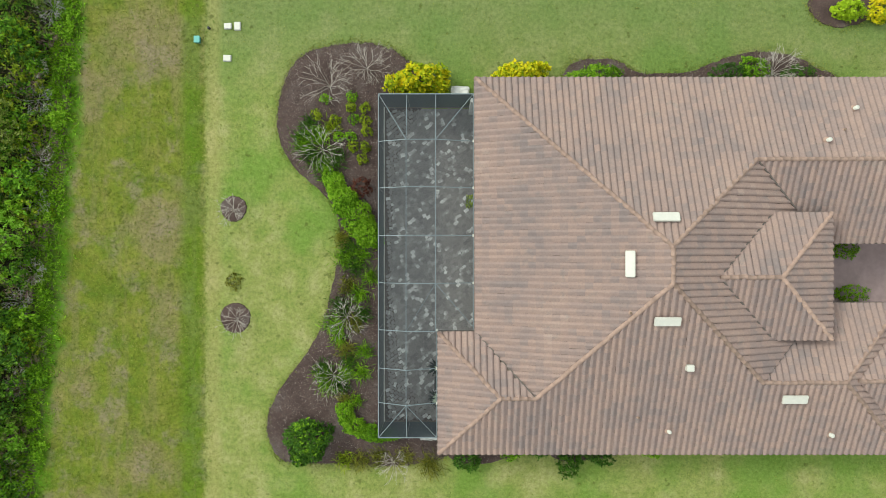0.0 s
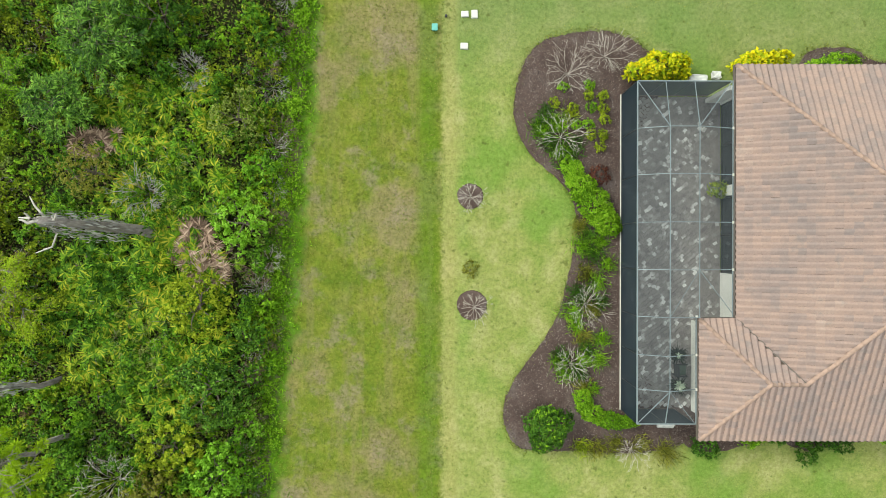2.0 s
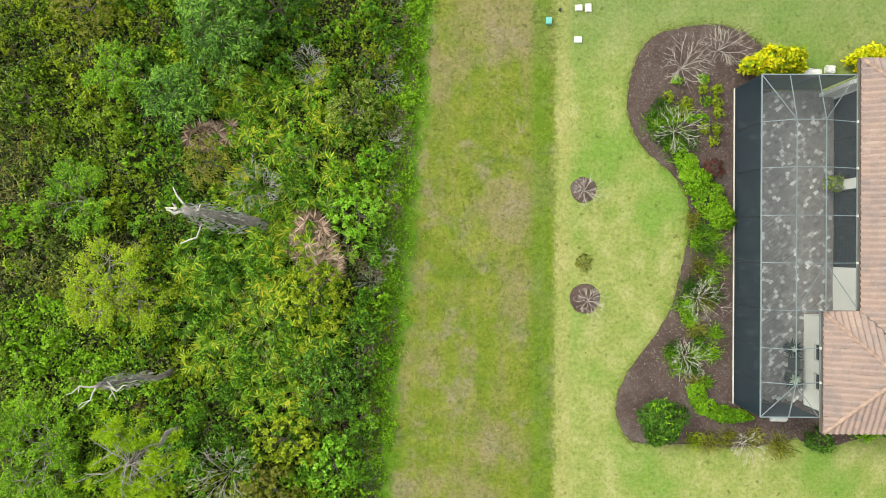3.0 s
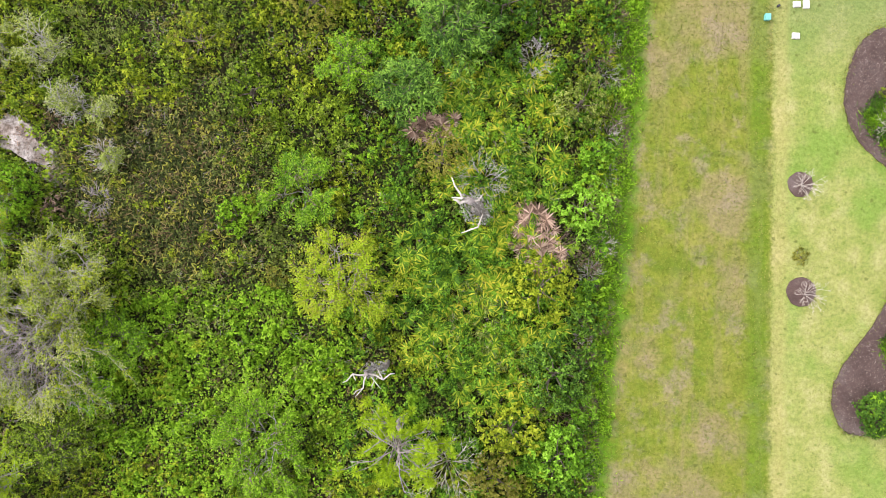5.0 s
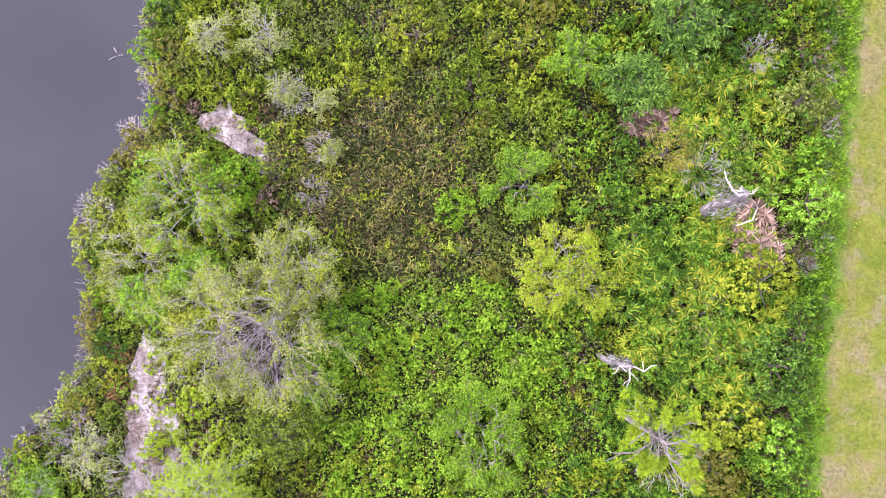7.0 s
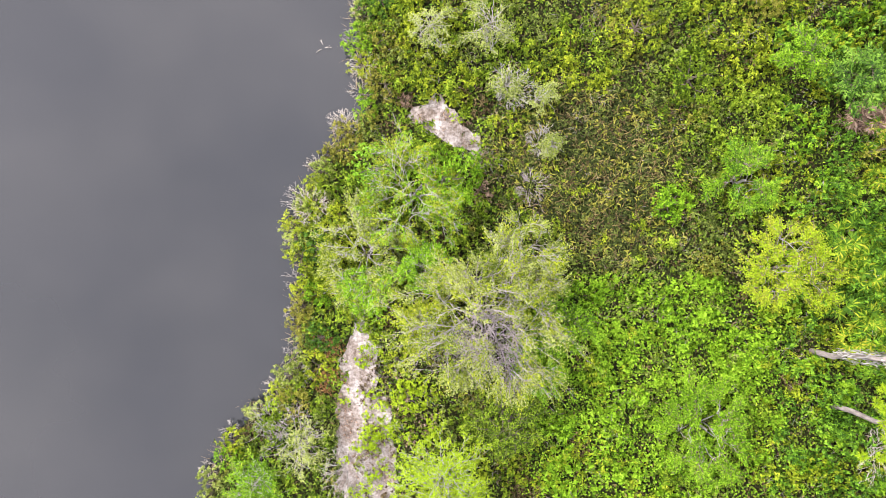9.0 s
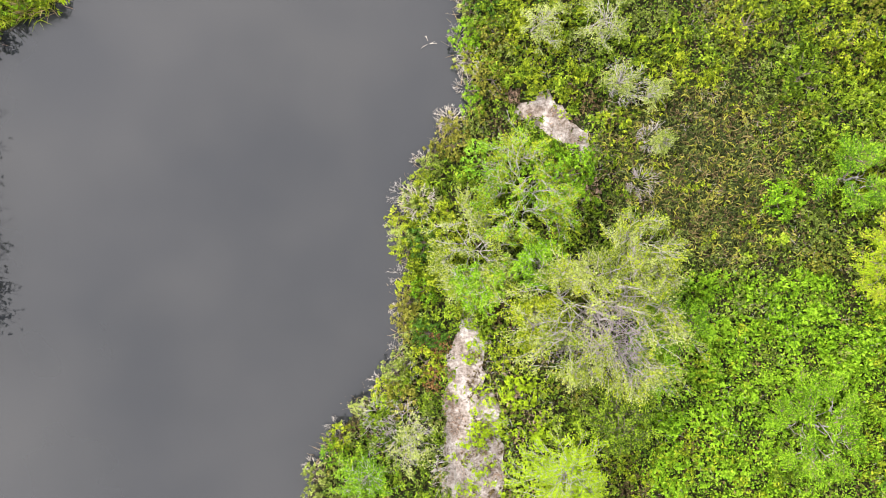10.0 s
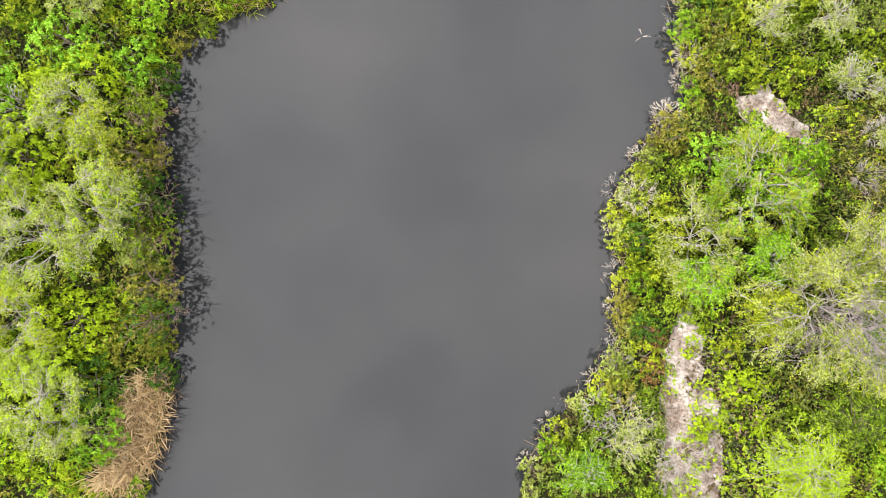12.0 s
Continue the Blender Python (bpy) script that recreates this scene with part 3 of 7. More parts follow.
WOOD_E = [(-20.9, 24), (-21.3, 6), (-21.6, 0), (-21.9, -6), (-22.4, -12), (-23, -26), (-69, -26), (-66.3, -16.7), (-65.2, -14.1), (-63.8, -12.2), (-61.7, -10.2), (-61.2, -6.7), (-61.2, -3.8), (-61.6, -1.3), (-60.6, 1.3), (-58.9, 3.8), (-57.6, 5.2), (-58.2, 8.75), (-58.2, 11.3), (-56.6, 24)]
WOOD_W = [(-79.8, 14), (-81.6, 10.1), (-84, 8.9), (-86.4, 7.3), (-87.1, 4.3), (-87.7, 1.7), (-87.8, -0.8), (-87.5, -3.6), (-87, -6.4), (-86.6, -9), (-86.5, -11.5), (-86.8, -14), (-87.8, -17.5), (-90, -28), (-112, -28), (-112, 24), (-79, 24)]
DRY = curve_round([(-88.3, -11.2), (-86.7, -11.0), (-86.6, -13), (-87, -15), (-88.2, -17), (-90, -17), (-89.2, -14.5)])
REEDS = curve_round([(-50.3, 4.6), (-46.5, 6.2), (-42, 5.2), (-40.6, 1.5), (-41.5, -2.4), (-45, -3.0), (-48.6, -1.6), (-50.5, 1.2)])
PALMS = curve_round([(-31.0, 7.6), (-27, 8.6), (-24.2, 8.0), (-23.6, 4.0), (-24.5, 1.5), (-24.6, -3.0), (-24.2, -7), (-26, -9.5), (-30, -9.0), (-32.5, -6), (-32.8, -1), (-30.5, 1.0), (-30.8, 4.5)])
GREENS = curve_round([(-49, -5), (-44, -4), (-38, -4), (-35, -7), (-35, -12), (-37, -20), (-48, -20), (-49, -12)])


def in_reeds(q, seed=5):
    """Whether a place lies in the wet hollow, whose rim is ragged."""
    j = np.random.default_rng(seed).normal(size=q.shape) * 0.9
    return inside(REEDS, q[:, 0] + j[:, 0], q[:, 1] + j[:, 1])


def thinned(q, rng):
    """Sparser cover away from the middle strip of the wood."""
    out = (q[:, 1] < -18.3) | (q[:, 1] > 13.4) | (q[:, 0] < -97)
    return q[~out | (rng.uniform(size=len(q)) < 0.09)]


def keep(q, *polys):
    m = np.ones(len(q), bool)
    for p in polys:
        m &= ~inside(p, q[:, 0], q[:, 1])
    return q[m]


def thicket(rng, spots, mat, name, label, r=(0.28, 0.8), h=(0.3, 1.5), whorls=12, count=9, size=0.158, wide=0.5):
    out = []
    for x, y in spots:
        rr, hh = rng.uniform(*r), rng.uniform(*h)
        p, d = dome(rng, (x, y, float(land(x, y)) + 0.1), rr, hh, whorls)
        s = size * rng.uniform(0.75, 1.3)
        out.append(rosettes(rng, p, d + np.array([0, 0, 0.6]), count, s, s * wide))
    stuff(name, np.concatenate(out), mat, label, "shrubs")


rng = np.random.default_rng(11)
RUST = curve_round([(-60.3, -7.4), (-59.5, -7.2), (-59.3, -9.2), (-59.4, -11.2), (-60.4, -10.8), (-60.9, -9.2)])
SAND_EAST = [(-57.6, -8.6), (-56.3, -8.0), (-55.2, -12), (-55.0, -18.5), (-58.3, -18.5), (-58.2, -13.5)]
YELLOWS = [(-57.2, -7.6), (-54.2, -8.2), (-53.4, -12), (-54.6, -18), (-56.4, -18)]
DEAD_A = curve_round([(-26.6, 0.6), (-25.2, 0.9), (-24.2, -0.6), (-23.9, -2.2), (-25.0, -2.4), (-26.4, -1.4)])
DEAD_B = curve_round([(-32.2, 5.0), (-31, 5.9), (-29.6, 5.3), (-29.5, 4.5), (-31.2, 4.4)])


def gappy(q, z, level):
    """Leaves out the places where the cover is thin."""
    return q[np.array([noise.noise(Vector((x * 0.6, y * 0.6, z))) + 0.5 * noise.noise(Vector((x * 1.7, y * 1.7, z))) > level for x, y in q])]


spots = gappy(keep(thinned(scatter(rng, WOOD_E, 3.8), rng), RUST, SAND_A, SAND_B, SAND_EAST, DEAD_A, DEAD_B), 7.0, -0.3)
spots = spots[~in_reeds(spots)]
kind = rng.uniform(size=len(spots))
in_green = inside(GREENS, spots[:, 0], spots[:, 1])
near = np.array([noise.noise(Vector((x * 0.16, y * 0.16, 3.0))) for x, y in spots])
pick = np.where(in_green & (kind < 0.7), 1, np.where(near + kind * 0.35 > 0.34, 2, np.where(near - kind * 0.3 < -0.33, 3, 0)))
pick = np.where((pick == 0) & (spots[:, 0] > -33) & (kind > 0.6), 4, pick)
brown = np.array([noise.noise(Vector((x * 0.42, y * 0.42, 13.0))) for x, y in spots])
right = spots[:, 0] > -35.5
pick = np.where(right & (spots[:, 1] < 1.0) & (kind < 0.6), np.where(kind < 0.22, 1, 4), pick)
pick = np.where(right & (spots[:, 1] > 1.0) & (kind < 0.7), np.where(kind < 0.36, 4, np.where(kind < 0.52, 1, 2)), pick)
pick = np.where((brown > 0.36) & (kind < 0.75) & (spots[:, 0] < -33), 7, pick)
pick = np.where((pick == 3) & (kind > 0.5), 8, pick)
pick = np.where((pick == 0) & (brown < -0.3), 8, pick)
pick = np.where(inside(YELLOWS, spots[:, 0], spots[:, 1]), np.where(kind < 0.6, 5, 6), pick)
thicket(rng, spots[pick == 5], L_LIME, "undergrowth", "sparse yellow-leaved shrubs beside the sand", size=0.13, h=(0.3, 0.9))
thicket(rng, spots[pick == 6], L_DEADFROND, "undergrowth", "withered brown brush beside the sand", size=0.11, wide=0.35, h=(0.3, 0.7))
thicket(rng, spots[pick == 0], L_THICKET, "undergrowth", "dense mixed green undergrowth of broad-leaved shrubs")
thicket(rng, spots[pick == 1], L_BRIGHT, "undergrowth", "bright green leafy vines and undergrowth", h=(0.4, 1.1), size=0.15, wide=0.62, whorls=15)
thicket(rng, spots[pick == 2], L_YELLOWGREEN, "undergrowth", "yellow-green leafy undergrowth", size=0.15)
thicket(rng, spots[pick == 3], L_OLIVE, "undergrowth", "dull olive scrubby undergrowth", size=0.12, wide=0.4)
thicket(rng, spots[pick == 7], L_BROWNISH, "undergrowth", "brown-tinged withering undergrowth", size=0.12, wide=0.4, h=(0.3, 0.9), whorls=9)
thicket(rng, spots[pick == 8], L_SCRUB, "undergrowth", "dull grey-green scrubby undergrowth", size=0.12, wide=0.45)
thicket(rng, spots[pick == 4], L_DEEP, "undergrowth", "deep green leafy undergrowth", size=0.17, h=(0.5, 2.1))
spots_w = gappy(keep(thinned(scatter(rng, WOOD_W, 2.9), rng), DRY), 9.0, -0.3)
kind = rng.uniform(size=len(spots_w))
for lo, hi, mat, lab in ((0, 0.3, L_THICKET, "mixed green undergrowth on the far bank"), (0.3, 0.6, L_YELLOWGREEN, "yellow-green undergrowth on the far bank"), (0.6, 0.78, L_BRIGHT, "bright green undergrowth on the far bank"), (0.78, 0.92, L_LIME, "lime-green undergrowth on the far bank"), (0.92, 1, L_OLIVE, "olive undergrowth on the far bank")):
    thicket(rng, spots_w[(kind >= lo) & (kind < hi)], mat, "undergrowth", lab, size=0.16)


q = keep(thinned(np.concatenate([scatter(rng, WOOD_E, 56), scatter(rng, WOOD_W, 46)]), rng), REEDS, SAND_A, SAND_B)
at = np.column_stack([q, land(q[:, 0], q[:, 1]) + rng.uniform(0.05, 0.55, len(q))])
sort = rng.uniform(size=len(at))
for lo, hi, mat, lab in ((0.0, 0.72, L_UNDER, "low leafy vines and seedlings covering the woodland floor"), (0.72, 0.88, L_DARK, "deep green seedlings on the woodland floor"), (0.88, 1.0, L_BROWNISH, "brown fallen and withering leaves on the woodland floor")):
    p = at[(sort >= lo) & (sort < hi)]
    stuff("ground_vines", leaves(p, rng.normal(size=p.shape) * (1, 1, 0.3), np.array([0, 0, 1.0]) + rng.normal(size=p.shape) * 0.35, rng.uniform(0.12, 0.25, len(p)), rng.uniform(0.06, 0.13, len(p))), mat, lab, "undergrowth")


for poly, thick, mat, lab in ((GREENS, 34, L_BRIGHT, "bright green vines filling the gaps between shrubs"), ([(-50, -17), (-24, -17), (-24, 13), (-50, 13)], 9, L_THICKET, "mid-green seedlings between the shrubs")):
    q = scatter(rng, poly, thick)
    q = q[~in_reeds(q)]
    p = np.column_stack([q, land(q[:, 0], q[:, 1]) + rng.uniform(0.2, 0.75, len(q))])
    stuff("ground_vines", leaves(p, rng.normal(size=p.shape) * (1, 1, 0.3), np.array([0, 0, 1.0]) + rng.normal(size=p.shape) * 0.35, rng.uniform(0.11, 0.2, len(p)), rng.uniform(0.07, 0.12, len(p))), mat, lab, "undergrowth")


def twig_stuff(q, mat, label, low, high, length, radius=0.011):
    """Dead twigs that stick out of the undergrowth, in tufts."""
    at = np.column_stack([q, land(q[:, 0], q[:, 1]) + rng.uniform(low, high, len(q))])
    d = unit(rng.normal(size=at.shape) * (1, 1, 0.35) + (0, 0, 0.25))
    tagged(part("dead_twigs", spikes("dead_twigs", at, at + d * rng.uniform(0.5, 1.2, (len(at), 1)) * length, radius), mat), label, "twigs", kind="stuff")


q = gappy(keep(scatter(rng, [(-60, -18), (-23.5, -18), (-22.5, 13.4), (-57, 13.4)], 16), SAND_A, SAND_B), 21.0, 0.22)
twig_stuff(q[::2], TWIG_MAUVE, "mauve-grey dead twigs among the undergrowth", 0.35, 1.2, 0.45)
twig_stuff(q[1::2], TWIG_BROWN, "brown dead twigs among the undergrowth", 0.3, 1.0, 0.45)
q = gappy(scatter(rng, [(-97, -18), (-88, -18), (-88, 10), (-97, 10)], 9), 23.0, 0.15)
twig_stuff(scatter(rng, [(-53.6, 4.4), (-51.0, 3.6), (-50.9, 1.5), (-53.0, 2.4)], 60), TWIG_GREY, "grey dead twigs fallen over the sand", 0.1, 0.5, 0.4)
twig_stuff(scatter(rng, [(-57.6, -7.0), (-56.0, -7.2), (-55.0, -17), (-57.4, -17)], 22), TWIG_MAUVE, "mauve-grey dead twigs along the sand", 0.2, 0.7, 0.45)
twig_stuff(q, TWIG_GREY, "grey dead twigs among the far undergrowth", 0.4, 1.6, 0.55)


thicket(rng, scatter(rng, SAND_EAST, 2.0), L_LIME, "undergrowth", "yellow-leaved seedlings along the sand", h=(0.25, 0.7), r=(0.2, 0.5), whorls=7, size=0.13)
thicket(rng, scatter(rng, SAND_EAST, 2.2), L_BROWNISH, "undergrowth", "withered brown weeds along the sand", h=(0.2, 0.5), r=(0.25, 0.5), whorls=8, size=0.11, wide=0.35)
thicket(rng, np.concatenate([gappy(scatter(rng, SAND_B, 1.5), 2.0, 0.05), scatter(rng, SAND_A, 0.4)]), L_LIME, "undergrowth", "sparse yellow-leaved seedlings on the sand", h=(0.2, 0.6), r=(0.2, 0.45), whorls=7, size=0.13)
thicket(rng, np.concatenate([gappy(scatter(rng, SAND_B, 2.6), 4.0, -0.05), scatter(rng, SAND_A, 1.3)]), L_DEADFROND, "undergrowth", "withered brown weeds on the sand", h=(0.1, 0.3), r=(0.2, 0.5), whorls=7, size=0.1, wide=0.3)


def blades(rng, q, length, width, lean, per, lift=0.0):
    at = np.repeat(np.column_stack([q, land(q[:, 0], q[:, 1]) + lift]), per, 0)
    at[:, :2] += rng.normal(size=(len(at), 2)) * 0.12
    axis = rng.normal(size=at.shape) * lean
    axis[:, 2] = rng.uniform(0.5, 1.0, len(at))
    return leaves(at, axis, rng.normal(size=at.shape), length * rng.uniform(0.6, 1.2, len(at)), width, 0.05)


def arcs(rng, q, length, width, per, low=0.1, high=0.5):
    """Blades that rise and bend over, each of two joined lengths."""
    at = np.repeat(np.column_stack([q, land(q[:, 0], q[:, 1])]), per, 0) + rng.normal(size=(len(q) * per, 3)) * (0.14, 0.14, 0)
    at[:, 2] += rng.uniform(low, high, len(at))
    w = rng.uniform(0, 2 * np.pi, len(at))
    out = np.column_stack([np.cos(w), np.sin(w), np.zeros(len(at))])
    turn = np.column_stack([-np.sin(w), np.cos(w), np.zeros(len(at))])
    n = (length * rng.uniform(0.6, 1.2, len(at)))[:, None]
    bend = rng.uniform(-0.5, 0.5, (len(at), 1))
    mid = at + out * n * 0.45 + (0, 0, 1) * n * rng.uniform(0.25, 0.6, (len(at), 1))
    tip = mid + (out + turn * bend * 2) * n * 0.5 - (0, 0, 1) * n * rng.uniform(0.0, 0.35, (len(at), 1))
    h = turn * width / 2
    return np.concatenate([np.stack([at - h * 0.7, at + h * 0.7, mid + h, mid - h], 1), np.stack([mid - h, mid + h, tip + h * 0.15, tip - h * 0.15], 1)])


REED_BOX = [(-53, -5), (-38.5, -5), (-38.5, 8), (-53, 8)]


def reed_spots(per_m2):
    q = scatter(rng, REED_BOX, per_m2)
    return q[in_reeds(q, int(per_m2))]


stuff("reeds", arcs(rng, reed_spots(26), 0.36, 0.075, 4), L_REED, "dark olive reeds and cattails in a wet hollow", "reeds")
stuff("reeds", arcs(rng, reed_spots(3), 0.34, 0.075, 3, 0.3, 0.6), L_OLIVE, "olive tips of bent reeds in a wet hollow", "reeds")
stuff("reeds", arcs(rng, reed_spots(9), 0.38, 0.06, 4), L_BROWNISH, "withered brown reed blades in a wet hollow", "reeds")
reed_rng = np.random.default_rng(77)
thicket(reed_rng, gappy(scatter(reed_rng, REEDS, 1.4), 3.0, 0.05), L_OLIVE, "undergrowth", "low olive shrubs growing through the reeds", h=(0.35, 0.9), size=0.12)
thicket(reed_rng, gappy(scatter(reed_rng, REEDS, 1.2), 6.0, 0.1), L_YELLOWGREEN, "undergrowth", "low yellow-green shrubs growing through the reeds", h=(0.35, 0.9), size=0.13)

# grass: longer blades along the wood, short ones on the strip and the lawn
q = np.column_stack([rng.normal(-21.3, 0.5, 2000), rng.uniform(-22, 20, 2000)])
q[:, 0] += q[:, 1] * 0.083 - 0.1
stuff("long_grass", blades(rng, q, 0.34, 0.05, 0.8, 6), L_BRIGHT, "long lush green grass along the edge of the wood", "grass")
q = np.column_stack([rng.normal(-21.0, 0.35, 260), rng.uniform(-18, 15, 260)])
q[:, 0] += q[:, 1] * 0.083
thicket(rng, gappy(q, 31.0, -0.15), L_BRIGHT, "edge_weeds", "vivid green broad-leaved weeds along the wood's edge", h=(0.1, 0.35), r=(0.15, 0.4), whorls=8, count=7, size=0.12)
q = np.column_stack([rng.uniform(-21.5, -12.5, 15000), rng.uniform(-20, 19, 15000)])
stuff("rough_grass", blades(rng, q, 0.10, 0.028, 0.9, 3), L_GRASS, "uneven rough grass with bare patches", "grass")
q = keep(np.column_stack([rng.uniform(-12.5, 24, 21000), rng.uniform(-16, 18, 21000)]), BED, BED_N, BED_S, BED_NE)
q = q[~((q[:, 0] > -3) & (q[:, 1] > -9.9) & (q[:, 1] < 8.3))]
stuff("lawn_grass", blades(rng, q, 0.07, 0.024, 1.0, 3), L_GRASS, "short pale green lawn grass", "grass")
q = np.concatenate([np.repeat(np.array(o), 5, 0) for o in (BED[:170], BED_N, BED_NE)])
q = q + rng.normal(size=q.shape) * 0.07
q = q[~((q[:, 0] > -3) & (q[:, 1] > -9.9) & (q[:, 1] < 8.3))]
stuff("edge_grass", blades(rng, q, 0.13, 0.03, 0.9, 4), L_GRASS, "ragged grass along the rim of the beds", "grass")
q = np.concatenate([scatter(rng, BED, 190), scatter(rng, BED_N, 100), scatter(rng, BED_S, 100)])
at = np.column_stack([q, land(q[:, 0], q[:, 1]) + 0.055])
ax = rng.normal(size=at.shape) * np.array([1, 1, 0.15])
stuff("mulch", leaves(at, ax, np.array([0, 0, 1.0]) + rng.normal(size=at.shape) * 0.3, rng.uniform(0.06, 0.15, len(at)), 0.042), CHIPS, "loose dark brown bark chips on the beds", "mulch")


# ---- trees and shrubs ----
def trunk_part(rng, tree, tips, r0, mat, h):
    fork = (0, 0, h * 0.35)
    lines = branch_lines(rng, (0, 0, -0.15), [fork], r0, r0 * 0.8, 0.03, 3)
    lines += branch_lines(rng, fork, tips, r0 * 0.55, r0 * 0.12, 0.12, 4)
    part("trunk", tubes("trunk", lines), mat, tree)


def broad_tree(at, r, top, mat, label, category="tree", whorls=None, size=0.17, wide=0.55, group="", seed=0, name="broadleaf_tree", squash=0.55, twig=None):
    """A leafy crown of many whorls round limbs that fork from a short trunk. top: height of its top in the world."""
    rng = np.random.default_rng(seed)
    x, y = at
    z0 = float(land(x, y))
    h = max(top - z0, 0.5)
    tree = thing(name, (x, y, z0), label, category, group)
    ch = h * squash
    lobes = [((0, 0, h - ch), r * 0.8, ch)]
    for i in range(7):
        a, f = 2 * math.pi * i / 7 + rng.uniform(-0.3, 0.3), rng.uniform(0.5, 0.72)
        lobes.append(((math.cos(a) * r * f, math.sin(a) * r * f, (h - ch) * rng.uniform(0.55, 1.0)), r * rng.uniform(0.3, 0.48), ch * rng.uniform(0.55, 0.95)))
    whorls = whorls or int(46 * r * r) + 20
    out = []
    for k, (c, lr, lh) in enumerate(lobes):
        n = int(whorls * (0.34 if k == 0 else 0.13))
        p, d = dome(rng, c, lr, lh, n, 0.3, 0.25)
        out.append(rosettes(rng, p, d + np.array([0, 0, 0.5]), 10, size, size * wide))
    part("crown", quads_mesh("crown", np.concatenate(out)), mat, tree)
    trunk_part(rng, tree, [np.array(c) + (0, 0, lh * 0.7) for c, lr, lh in lobes], 0.035 + 0.03 * r, twig or BARK, h)
    return tree


def spray_tree(at, r, top, mat, label, seed, sprays=34, size=0.14, wide=0.3, droop=0.35, twig=None, name="feathery_tree", category="tree", thick=0.02, density=17, skip=0.0, group=""):
    """Long sprays arch out of the middle, with narrow leaves down both sides."""
    rng = np.random.default_rng(seed)
    x, y = at
    z0 = float(land(x, y))
    h = max(top - z0, 0.5)
    tree = thing(name, (x, y, z0), label, category, group)
    lines, out = [], []
    hearts = [np.array([math.cos(w) * r * f, math.sin(w) * r * f, h * rng.uniform(0.45, 0.8)]) for w, f in zip(rng.uniform(0, 6.3, 6), rng.uniform(0.0, 0.62, 6))]
    lines += branch_lines(rng, (0, 0, h * 0.1), hearts, 0.02 + 0.012 * r, thick, 0.1)
    for i in range(sprays):
        a = 2 * math.pi * (i * 0.618) + rng.uniform(-0.3, 0.3)
        reach = r * math.sqrt((i + 0.6) / sprays) * rng.uniform(0.85, 1.1)
        zt = h * (1 - droop * (reach / r) ** 2) * rng.uniform(0.88, 1.02)
        c = rng.choice(len(hearts))
        root = hearts[c] * rng.uniform(0.75, 1.0)
        a += rng.normal() * 0.5
        tip = np.array([math.cos(a) * reach, math.sin(a) * reach, zt])
        way = tip - root
        tip = root + way * min(1.0, r * rng.uniform(0.45, 0.8) / max(np.linalg.norm(way), 0.01)) if rng.uniform() < 0.6 else tip
        tip[2] = max(tip[2], h * 0.3)
        pts = [root * (1 - f) + tip * f + np.array([0, 0, h * 0.16 * math.sin(math.pi * f)]) + rng.normal(size=3) * 0.03 for f in np.linspace(0, 1, 6)]
        lines.append((pts, list(np.linspace(thick, thick * 0.35, 6))))
        if rng.uniform() < skip:
            continue
        pts = np.array(pts)
        for side_twig in range(7):
            f = rng.uniform(0.25, 1.0)
            j = min(int(f * 5), 4)
            p = pts[j] * (1 - (f * 5 - j)) + pts[j + 1] * (f * 5 - j)
            b = a + rng.choice([-1, 1]) * rng.uniform(0.3, 1.2)
            q = p + np.array([math.cos(b), math.sin(b), rng.uniform(-0.25, 0.3)]) * r * rng.uniform(0.12, 0.28)
            lines.append(([p, (p + q) / 2 + (0, 0, 0.02), q], [thick * 0.4, thick * 0.3, thick * 0.2]))
            k = density
            fl = rng.uniform(0.1, 1.05, (k, 1))
            lp = p * (1 - fl) + q * fl + rng.normal(size=(k, 3)) * 0.03
            d = unit(q - p)
            s = np.cross(d, [0, 0, 1.0]) * rng.choice([-1, 1], (k, 1))
            out.append(leaves(lp, d * 0.7 + s * 0.8 + rng.normal(size=(k, 3)) * 0.3, np.array([0, 0, 1.0]) + rng.normal(size=(k, 3)) * 0.35, size * rng.uniform(0.7, 1.2, k), size * wide))
    lines += branch_lines(rng, (0, 0, -0.15), [(0, 0, h * 0.6)], 0.03 + 0.025 * r, 0.03, 0.03)
    part("trunk", tubes("trunk", lines, 3), twig or BARK, tree)
    if out:
        part("crown", quads_mesh("crown", np.concatenate(out)), mat, tree)
    return tree


def bare_shrub(at, r, h, mat, label, seed, stems=10, thick=0.028, name="bare_shrub", twigs=5, lift=0.0, group=""):
    rng = np.random.default_rng(seed)
    x, y = at
    ob = part(name, tubes(name, bare_lines(rng, r, h, stems, twigs, thick), 3), mat)
    ob.location = (x, y, float(land(x, y)) + lift)
    return tagged(ob, label, "shrub", group)


